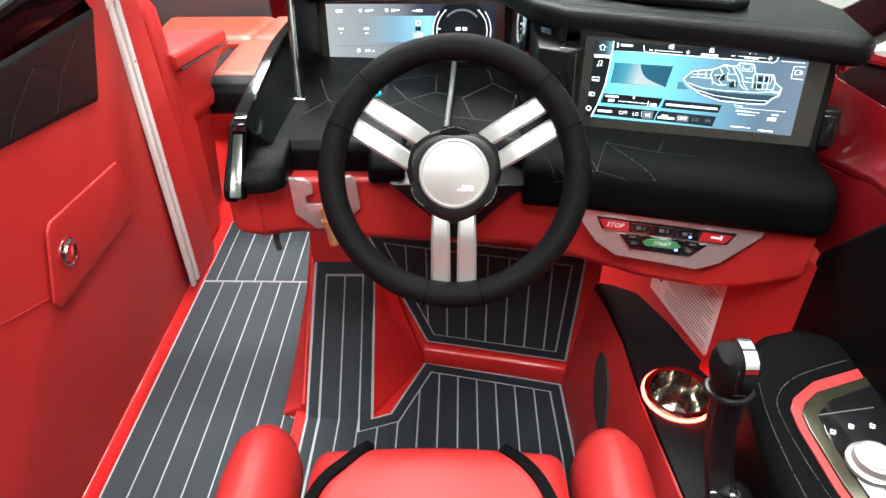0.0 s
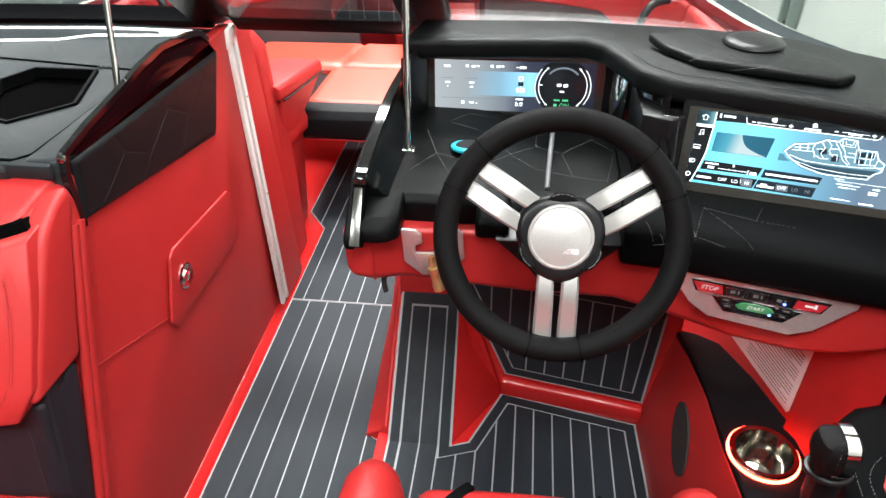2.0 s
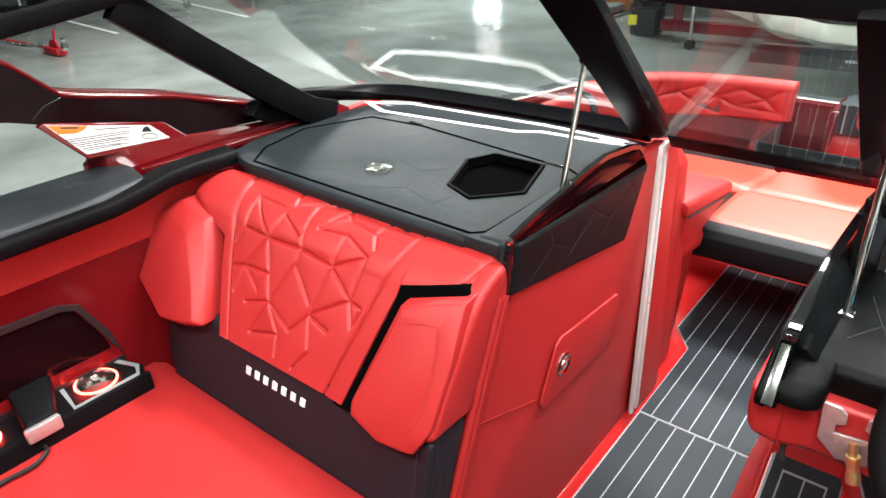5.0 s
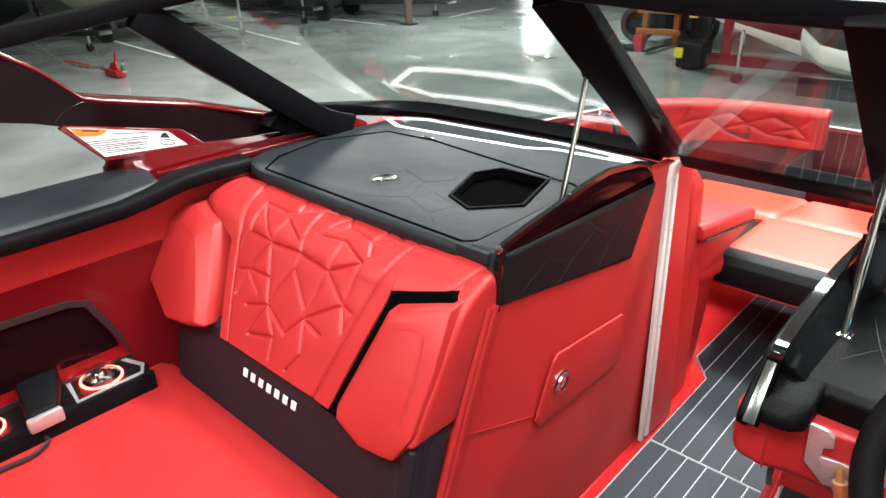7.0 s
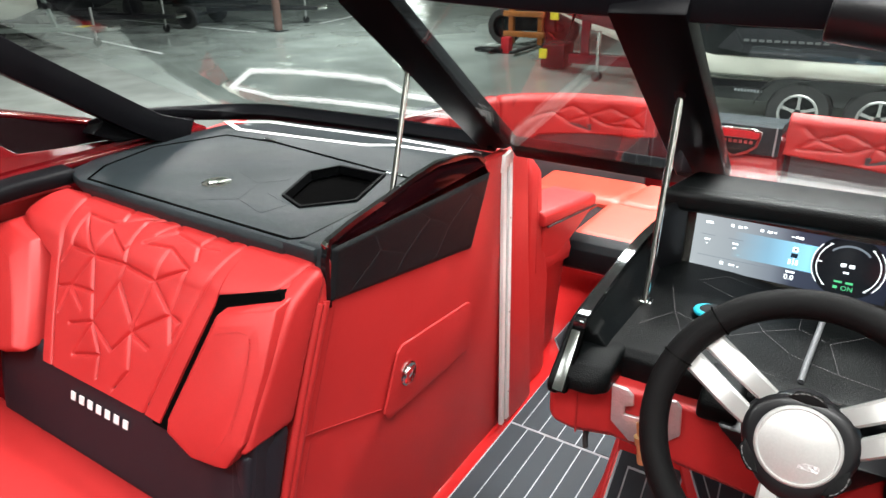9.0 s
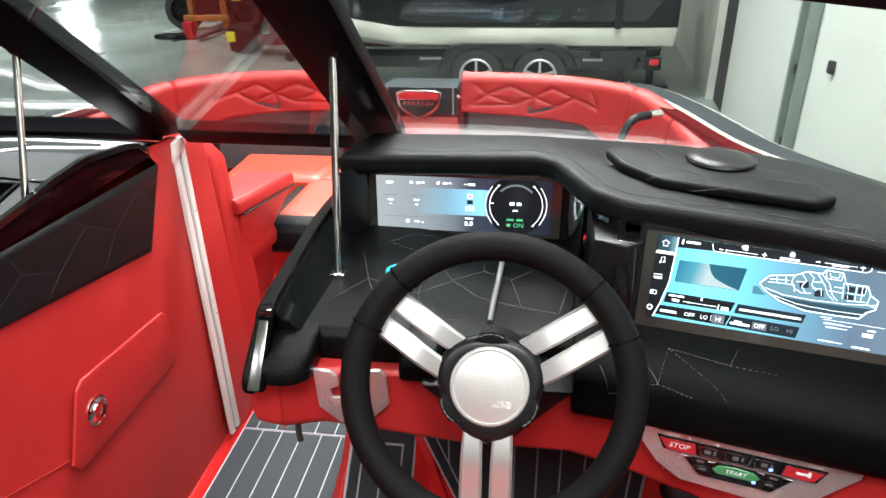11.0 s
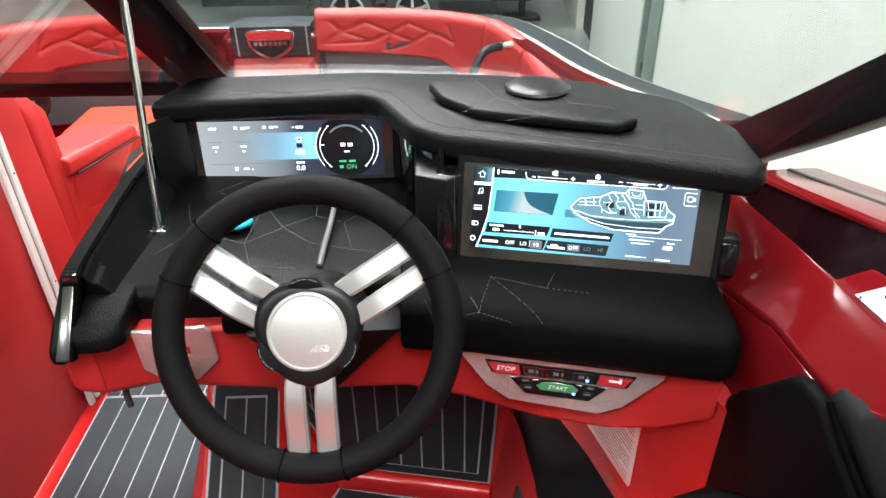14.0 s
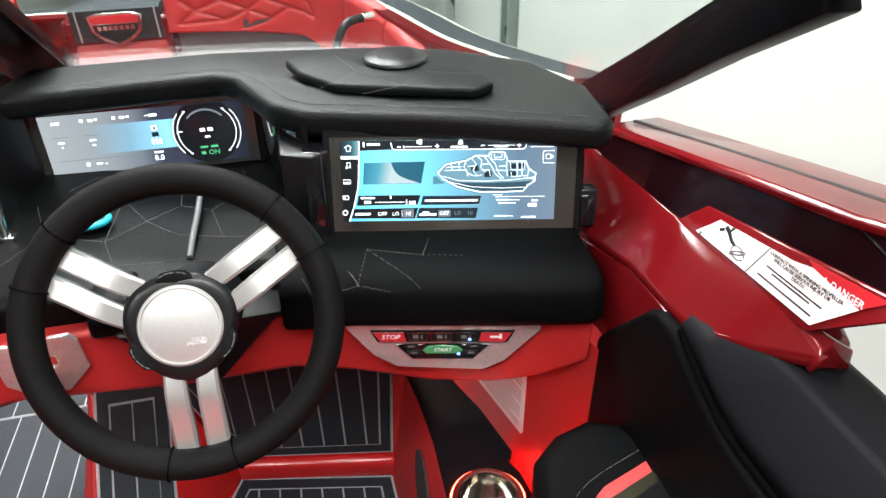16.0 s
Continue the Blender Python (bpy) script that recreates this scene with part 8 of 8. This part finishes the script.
def wheel(parent, c, r, w, axis=(0, 1, 0), spoke=True):
    ax = Vector(axis)
    t = part("wheel", lathe(Vector(c) - ax * w / 2, axis, [(r * 0.62, 0), (r * 0.93, 0), (r, w * 0.18), (r, w * 0.82), (r * 0.93, w), (r * 0.62, w), (r * 0.60, w * 0.7), (r * 0.60, w * 0.3)], 36), RUBBER, parent)
    part("rim", lathe(Vector(c) - ax * w * 0.45, axis, [(0, w * 0.25), (r * 0.2, w * 0.22), (r * 0.25, w * 0.3), (r * 0.57, w * 0.34), (r * 0.60, w * 0.1), (r * 0.64, 0), (r * 0.64, w * 0.9), (0, w * 0.9)], 36), SATIN, t)
    if spoke:
        q = ax.to_track_quat("Z", "Y")
        p = Vector(c) - ax * w * 0.44
        part("rim_ring", tube([p + q @ Vector((r * 0.585 * math.cos(a * math.pi / 18), r * 0.585 * math.sin(a * math.pi / 18), 0)) for a in range(36)], r * 0.055, 8, closed=True, up=axis), ALU, t)
        part("hub_cap", lathe(p, axis, [(0, -0.01), (r * 0.11, -0.01), (r * 0.13, 0.02), (0, 0.02)], 16), SATIN, t)
        for k in range(5):
            a = k * math.pi * 0.4 + 0.31
            d, s_ = q @ Vector((math.cos(a), math.sin(a), 0)), q @ Vector((-math.sin(a), math.cos(a), 0))
            part("spoke", loft([[p + d * r * u + s_ * r * h, p + d * r * u - s_ * r * h, p + d * r * u - s_ * r * h + ax * 0.025, p + d * r * u + s_ * r * h + ax * 0.025] for u, h in ((0.1, 0.06), (0.3, 0.04), (0.57, 0.055))]), ALU, t)
    return t


# black tandem trailer with a boat
tr = thing("boat_trailer", (0.0, 9.3, FZ), "black tandem-axle boat trailer with alloy wheels", "trailer")
TY = 9.25
for x in (-0.74, 0.09):
    wheel(tr, (x, TY, FZ + 0.385), 0.36, 0.23)
part("fender", loft([[(x, TY - 0.15, z), (x, TY + 0.2, z), (x, TY + 0.2, z + 0.03), (x, TY - 0.15, z + 0.03)] for x, z in ((-1.24, FZ + 0.44), (-1.17, FZ + 0.64), (-1.05, FZ + 0.735), (-0.88, FZ + 0.765), (0.22, FZ + 0.765), (0.39, FZ + 0.735), (0.51, FZ + 0.64), (0.58, FZ + 0.44))], 0.008), GLOSS, tr)
part("fender_skirt", prism([(x, TY - 0.1, z) for x, z in ((-1.17, FZ + 0.50), (-1.15, FZ + 0.63), (-1.04, FZ + 0.73), (-0.88, FZ + 0.76), (0.22, FZ + 0.76), (0.38, FZ + 0.73), (0.49, FZ + 0.63), (0.51, FZ + 0.50), (0.42, FZ + 0.60), (0.09, FZ + 0.755), (-0.20, FZ + 0.62), (-0.45, FZ + 0.62), (-0.74, FZ + 0.755), (-1.07, FZ + 0.60))], (0, 0.02, 0)), GLOSS, tr)
part("frame", box(-2.6, 1.42, TY + 0.02, TY + 0.14, FZ + 0.46, FZ + 0.70, 0.01), GLOSS, tr)
part("frame", box(-2.6, 1.42, TY + 1.7, TY + 1.8, FZ + 0.46, FZ + 0.70, 0.01), GLOSS, tr)
part("cross_beam", box(1.32, 1.47, TY, TY + 1.9, FZ + 0.46, FZ + 0.62, 0.01), GLOSS, tr)
part("tail_bracket", box(1.40, 1.62, TY - 0.02, TY + 0.05, FZ + 0.46, FZ + 0.62, 0.01), SATIN, tr)
part("tail_light", box(1.47, 1.58, TY - 0.045, TY - 0.02, FZ + 0.53, FZ + 0.60, 0.004), REDINK, tr)
part("support_leg", box(1.10, 1.18, TY, TY + 0.08, FZ + 0.05, FZ + 0.46, 0.01), SATIN, tr)
for x, n, w in ((-1.34, 9, 0.34), (0.76, 7, 0.26)):
    bars(plane_frame((x, TY + 0.015, FZ + 0.58), (1, 0, 0), (0, 0, 1)), [(-w / 2 + w / n * (k + 0.5), 0, w / n * 0.68, 0.034) for k in range(n)], GREYPIPE, tr, "letter_bar", 0.0)
LETTER = mat("dim_grey_lettering", (0.075, 0.078, 0.08), 0.4)
hb = thing("moored_boat", (-1, 10, FZ + 0.66), "black and white wakeboard boat on the black trailer", "boat")
hs_ = [(-2.9, 0.25, 0.22), (-2.5, 0.8, 0.06), (-1.8, 1.15, 0.0), (-0.7, 1.25, 0.0), (1.75, 1.22, 0.0)]
part("lower_hull", loft([[(x, 10.35 - hw * 0.15, FZ + 0.55 + k), (x, 10.35 - hw * 0.9, FZ + 0.76 + k), (x, 10.35 - hw, FZ + 1.0 + k * 0.8), (x, 10.35 + hw, FZ + 1.0 + k * 0.8), (x, 10.35 + hw * 0.85, FZ + 0.80 + k)] for x, hw, k in hs_], 0.02), HULLW, hb, "white lower hull")
part("upper_hull", loft([[(x, 10.35 - hw * 1.0, FZ + 1.002 + k * 0.8), (x, 10.35 - hw * 1.04, FZ + 1.5 + k * 0.4), (x, 10.35 + hw * 1.04, FZ + 1.5 + k * 0.4), (x, 10.35 + hw, FZ + 1.002 + k * 0.8)] for x, hw, k in hs_], 0.02), HULLK, hb, "black upper hull")
part("hull_accent", prism([(-1.75, 9.13, FZ + 1.10), (-1.45, 9.06, FZ + 1.06), (1.35, 9.05, FZ + 1.09), (1.55, 9.05, FZ + 1.36), (-1.55, 9.10, FZ + 1.34)], (0, 0.05, 0)), mat("grey_gelcoat", (0.022, 0.023, 0.025), 0.2, coat=0.05, spec=0.25), hb, "grey accent panel")
part("deck_line", box(-1.7, 1.75, 9.02, 9.06, FZ + 1.5, FZ + 1.53, 0.005), ALU, hb)
part("white_flash", prism([(0.35, 9.045, FZ + 1.58), (0.95, 9.045, FZ + 1.56), (1.75, 9.045, FZ + 1.53), (1.45, 9.045, FZ + 1.75), (1.15, 9.045, FZ + 1.86), (0.55, 9.045, FZ + 1.74)], (0, 0.4, 0), 0.01), HULLW, hb, "white deck moulding")
part("dark_flash", prism([(0.75, 9.04, FZ + 1.60), (1.35, 9.04, FZ + 1.575), (1.2, 9.04, FZ + 1.70), (0.8, 9.04, FZ + 1.72)], (0, 0.05, 0)), HULLK, hb)
part("tower_leg", box(0.98, 1.05, 9.0, 9.07, FZ + 1.0, FZ + 2.5, 0.01), SATIN, hb)
bars(plane_frame((1.015, 8.998, FZ + 1.66), (0, 0, 1), (-1, 0, 0)), [(-0.12 + 0.03 * k, 0, 0.02, 0.035) for k in range(9)], HULLW, hb, "letter_bar", 0.0)
bars(plane_frame((-1.0, 9.05, FZ + 1.21), (1, 0, 0), (0, 0, 1)), [(-0.42 + 0.085 * k, 0, 0.06, 0.030) for k in range(11)], LETTER, hb, "letter_bar", 0.0)
st_ = thing("motor_stand", (1.65, 10.3, FZ), "black outboard motor on a stand by the wall", "motor stand")
part("stand", box(1.60, 1.70, 10.25, 10.35, FZ, FZ + 0.75, 0.01), SATIN, st_)
part("foot", box(1.40, 1.90, 10.1, 10.5, FZ, FZ + 0.06, 0.01), SATIN, st_)
part("leg", loft([[(1.55, 10.2, FZ + 0.45), (1.75, 10.2, FZ + 0.45), (1.75, 10.4, FZ + 0.45), (1.55, 10.4, FZ + 0.45)], [(1.50, 10.2, FZ + 1.15), (1.80, 10.2, FZ + 1.15), (1.80, 10.45, FZ + 1.15), (1.50, 10.45, FZ + 1.15)]], 0.02), HULLK, st_)
part("cowl", loft([[(1.45, 10.15, FZ + 1.17), (1.85, 10.15, FZ + 1.17), (1.85, 10.55, FZ + 1.17), (1.45, 10.55, FZ + 1.17)], [(1.42, 10.12, FZ + 1.45), (1.88, 10.12, FZ + 1.45), (1.88, 10.6, FZ + 1.45), (1.42, 10.6, FZ + 1.45)], [(1.52, 10.2, FZ + 1.68), (1.80, 10.2, FZ + 1.68), (1.80, 10.5, FZ + 1.68), (1.52, 10.5, FZ + 1.68)]], 0.04, 3), HULLK, st_)

# white hull seen past the bow, on a dark red trailer
wb = thing("white_boat", (-4.2, 12.5, FZ), "boat with a white bottom and dark red topsides on a trailer", "boat")
low = [Vector((-5.5 + 2.9 * k, 12.9 - 0.8 * k, 0.06 - 0.76 * k ** 0.85)) for k in (0.0, 0.2, 0.45, 0.7, 1.0, 1.2)]
ks = (0.0, 0.2, 0.45, 0.7, 1.0, 1.2)
back_ = lambda q, k: q + Vector((0.25 * k, 1.9 * k + 0.03, 0))
part("bottom", loft([[q, q + Vector((0, -0.12 * k, 0.03 + 0.30 * k)), back_(q, k) + Vector((0, 0.1, 0.03 + 0.30 * k)), back_(q, k)] for q, k in zip(low, ks)], 0.01), HULLW, wb, "white hull bottom")
part("topsides", loft([[q + Vector((0, -0.121 * k, 0.034 + 0.30 * k)), Vector((q.x, q.y - 0.28 * k, 0.36 - 0.06 * k)), back_(Vector((q.x, q.y + 0.2, 0.36 - 0.06 * k)), k), back_(q, k) + Vector((0, 0.1, 0.034 + 0.30 * k))] for q, k in zip(low, ks)], 0.01), HULLR, wb, "dark red topsides")
part("deck_lip", loft([[Vector((q.x - 0.04, q.y - 0.28 * k - 0.03, 0.365 - 0.06 * k)), Vector((q.x - 0.04, q.y - 0.28 * k - 0.03, 0.43 - 0.06 * k)), back_(Vector((q.x, q.y + 0.2, 0.43 - 0.06 * k)), k), back_(Vector((q.x, q.y + 0.2, 0.365 - 0.06 * k)), k)] for q, k in zip(low, ks)], 0.01), HULLW, wb, "white deck lip")
part("trailer_beam", box(-4.9, -2.2, 12.0, 12.2, FZ + 0.25, FZ + 0.42, 0.01), HULLR, wb)
part("winch_post", box(-4.7, -4.55, 12.05, 12.15, FZ + 0.4, FZ + 1.0, 0.01), HULLR, wb)
part("jack", rod((-4.3, 11.9, FZ + 0.06), (-4.3, 11.9, FZ + 0.85), 0.035), CHROME, wb)
part("jack_wheel", rod((-4.3, 11.84, FZ + 0.08), (-4.3, 11.96, FZ + 0.08), 0.08), RUBBER, wb)

# forklift
fk = thing("forklift", (-8.6, 15.5, FZ), "orange forklift truck with lowered forks", "forklift")
for x in (-9.35, -7.9):
    wheel(fk, (x, 15.4, FZ + 0.42), 0.42, 0.3, (0, 1, 0), False)
part("body", loft([[(-9.25, 15.2, FZ + 0.35), (-7.95, 15.2, FZ + 0.35), (-7.95, 17.2, FZ + 0.35), (-9.25, 17.2, FZ + 0.35)], [(-9.1, 15.3, FZ + 1.2), (-8.1, 15.3, FZ + 1.2), (-8.1, 17.1, FZ + 1.3), (-9.1, 17.1, FZ + 1.3)]], 0.03), SATIN, fk, "dark body")
for x in (-9.0, -8.25):
    part("mast", box(x - 0.06, x + 0.06, 15.0, 15.12, FZ + 0.08, FZ + 2.6, 0.01), LIFT, fk)
for z in (0.25, 0.7, 1.15):
    part("carriage_bar", box(-9.15, -8.1, 14.9, 15.0, FZ + z, FZ + z + 0.12, 0.01), LIFT, fk)
for x in (-8.95, -8.35):
    part("fork", box(x - 0.06, x + 0.06, 13.8, 14.95, FZ + 0.05, FZ + 0.10, 0.005), RUBBER, fk)
pj = thing("pallet_jack", (-9.4, 14.4, FZ), "red pallet jack beside the forklift", "pallet jack")
part("forks", box(-9.9, -9.2, 13.9, 14.2, FZ + 0.02, FZ + 0.10, 0.01), SATIN, pj)
part("pump", box(-9.25, -9.05, 13.95, 14.15, FZ, FZ + 0.35, 0.02), REDINK, pj)
# dark machine with yellow accents by the white hull
mc = thing("floor_machine", (-6.9, 13.0, FZ), "black floor machine with yellow covers", "machine")
part("body", box(-7.35, -6.85, 12.9, 13.4, FZ + 0.03, FZ + 0.5, 0.05), SATIN, mc)
part("handle", tube([(-6.95, 13.1, FZ + 0.4), (-6.75, 13.1, FZ + 1.05), (-7.05, 13.1, FZ + 1.15)], 0.04, 8), RUBBER, mc)
for x, z in ((-7.36, 0.3), (-7.15, 1.02)):
    part("cover", box(x, x + 0.16, 12.85, 12.92, FZ + z - 0.08, FZ + z + 0.1, 0.01), mat("yellow_paint", (0.6, 0.55, 0.03), 0.4), mc)

# trailer tongues, jacks and posts across the hall
def tongue(x, y, a, colour, hull_m, strap_m, label):
    t = thing("trailer_tongue", (x, y, FZ), label, "trailer tongue", "trailer tongues")
    m = pose(x, y, FZ, 0, 0, a)
    for sy in (-1, 1):
        part("beam", put(loft([[(0.0, sy * 0.05 - 0.04, 0.42), (0.0, sy * 0.05 + 0.04, 0.42), (0.0, sy * 0.05 + 0.04, 0.52), (0.0, sy * 0.05 - 0.04, 0.52)], [(3.4, sy * 0.62 - 0.05, 0.46), (3.4, sy * 0.62 + 0.05, 0.46), (3.4, sy * 0.62 + 0.05, 0.58), (3.4, sy * 0.62 - 0.05, 0.58)]], 0.008), m), colour, t)
        part("bunk", put(box(2.2, 4.6, sy * 0.5 - 0.06, sy * 0.5 + 0.06, 0.60, 0.68, 0.01), m), RUBBER, t)
        wheel(t, m @ Vector((3.9, sy * 1.05, 0.34)), 0.34, 0.22, tuple(m.to_3x3() @ Vector((0, 1, 0))), False)
    part("cross_beam", put(box(1.35, 1.45, -0.32, 0.32, 0.43, 0.53, 0.01), m), colour, t)
    part("axle", put(box(3.85, 3.95, -1.0, 1.0, 0.30, 0.38, 0.01), m), SATIN, t)
    part("coupler", put(loft([[(0.06, -0.07, 0.42), (0.06, 0.07, 0.42), (0.06, 0.07, 0.53), (0.06, -0.07, 0.53)], [(-0.30, -0.05, 0.45), (-0.30, 0.05, 0.45), (-0.30, 0.05, 0.56), (-0.30, -0.05, 0.56)]], 0.015), m), CHROME, t)
    part("strap", put(box(0.55, 0.85, -0.20, 0.20, 0.515, 0.54, 0.004), m), strap_m, t, "band wrapped round the tongue")
    jack = part("jack", put(rod((0.5, -0.2, 0.14), (0.5, -0.2, 0.98), 0.035), m), ALU, t)
    part("crank", put(tube([(0.5, -0.2, 0.95), (0.5, -0.38, 0.95), (0.5, -0.38, 1.06)], 0.014, 6), m), SATIN, jack)
    part("jack_wheel", put(lathe((0.5, -0.26, 0.11), (0, 1, 0), [(0, 0), (0.05, 0), (0.055, 0.02), (0.10, 0.02), (0.11, 0.035), (0.11, 0.075), (0.10, 0.09), (0.05, 0.09), (0, 0.11)], 18), m), RUBBER, t)
    post_ = part("winch_post", put(loft([[(1.35, -0.05, 0.5), (1.45, -0.05, 0.5), (1.45, 0.05, 0.5), (1.35, 0.05, 0.5)], [(1.52, -0.05, 1.25), (1.62, -0.05, 1.25), (1.62, 0.05, 1.25), (1.52, 0.05, 1.25)]], 0.01), m), colour, t)
    part("winch", put(rod((1.5, -0.1, 1.05), (1.5, 0.1, 1.05), 0.08), m), SATIN, post_)
    part("bow_hull", put(loft([[(1.75, -0.02, 1.0), (1.75, -0.03, 1.5), (1.75, 0.03, 1.5), (1.75, 0.02, 1.0)], [(2.4, -0.06, 0.76), (2.4, -0.62, 1.55), (2.4, 0.62, 1.55), (2.4, 0.06, 0.76)], [(3.4, -0.10, 0.66), (3.4, -1.0, 1.25), (3.4, 1.0, 1.25), (3.4, 0.10, 0.66)], [(5.2, -0.12, 0.64), (5.2, -1.1, 1.15), (5.2, 1.1, 1.15), (5.2, 0.12, 0.64)]], 0.02), m), hull_m, t)


YELLOW = mat("yellow_tape", (0.55, 0.45, 0.03), 0.5)
tongue(-17.1, 10.75, 210, STEEL, HULLW, YELLOW, "grey trailer tongue with jack wheel across the hall")
tongue(-17.9, 13.45, 205, SATIN, HULLK, SATIN, "black trailer tongue with jack wheel across the hall")
tongue(-18.05, 7.0, 215, SATIN, HULLK, SATIN, "black trailer tongue with safety chains across the hall")
tongue(-15.5, 16.95, 205, SATIN, HULLK, SATIN, "black trailer tongue beside the hall post")
tw = thing("parked_trailer", (-24.6, 16.2, FZ), "dark trailer on black tyres across the hall", "trailer")
wheel(tw, (-23.6, 15.9, FZ + 0.36), 0.36, 0.25, (0.5, -0.86, 0))
part("bed", box(-27.0, -22.6, 16.1, 18.2, FZ + 0.55, FZ + 1.9, 0.03), HULLK, tw)
for x, y in ((-15.3, 14.95),):
    p_ = thing("steel_post", (x, y, FZ), "rust-brown steel hall post", "post")
    part("post", rod((x, y, FZ), (x, y, 5.4), 0.12), mat("rusty_steel", (0.12, 0.06, 0.045), 0.6, var=0.3), p_)
    part("base", box(x - 0.2, x + 0.2, y - 0.2, y + 0.2, FZ, FZ + 0.03, 0.004), SATIN, p_)
rj = thing("red_tow_bar", (-14.2, 5.6, FZ), "red tow bar with a ball hitch on the floor", "tow bar")
part("arm", tube([(-16.2, 6.5, FZ + 0.2), (-14.6, 5.8, FZ + 0.12)], 0.03, 8), REDINK, rj)
part("arm", tube([(-16.2, 5.4, FZ + 0.2), (-14.6, 5.7, FZ + 0.12)], 0.03, 8), REDINK, rj)
part("head", box(-14.75, -14.15, 5.62, 5.82, FZ + 0.02, FZ + 0.14, 0.02), REDINK, rj)
part("bracket", prism([(-14.7, 5.72, FZ + 0.14), (-14.3, 5.72, FZ + 0.14), (-14.35, 5.72, FZ + 0.30), (-14.6, 5.72, FZ + 0.26)], (0, 0.03, 0), 0.005), REDINK, rj)
part("ball", lathe((-13.95, 5.7, FZ + 0.12), (0, 0, 1), [(0, 0), (0.05, 0.02), (0.07, 0.06), (0.05, 0.12), (0.03, 0.17), (0.05, 0.22), (0, 0.25)], 14), CHROME, rj)

chain = thing("safety_chain", (-14.6, 5.6, FZ + 0.1), "two sagging steel safety chains leading to the tow bar", "chain")
for dy, sag in ((0.0, 0.25), (0.35, 0.4)):
    a, b_ = Vector((-17.9, 5.05 + dy, -0.5)), Vector((-14.55, 5.6, FZ + 0.2))
    for k in range(26):
        f0, f1 = k / 26, (k + 0.8) / 26
        c = lambda f: a + (b_ - a) * f - Vector((0, 0, sag * 4 * f * (1 - f) * 0.5))
        part("link", tube([c(f0), c(f1)], 0.022 if k % 2 else 0.014, 6), STEEL, chain)
fk.location += Vector((1.4, -0.1, 0))
pj.location += Vector((1.9, 0, 0))
mc.location += Vector((1.65, -0.4, 0))
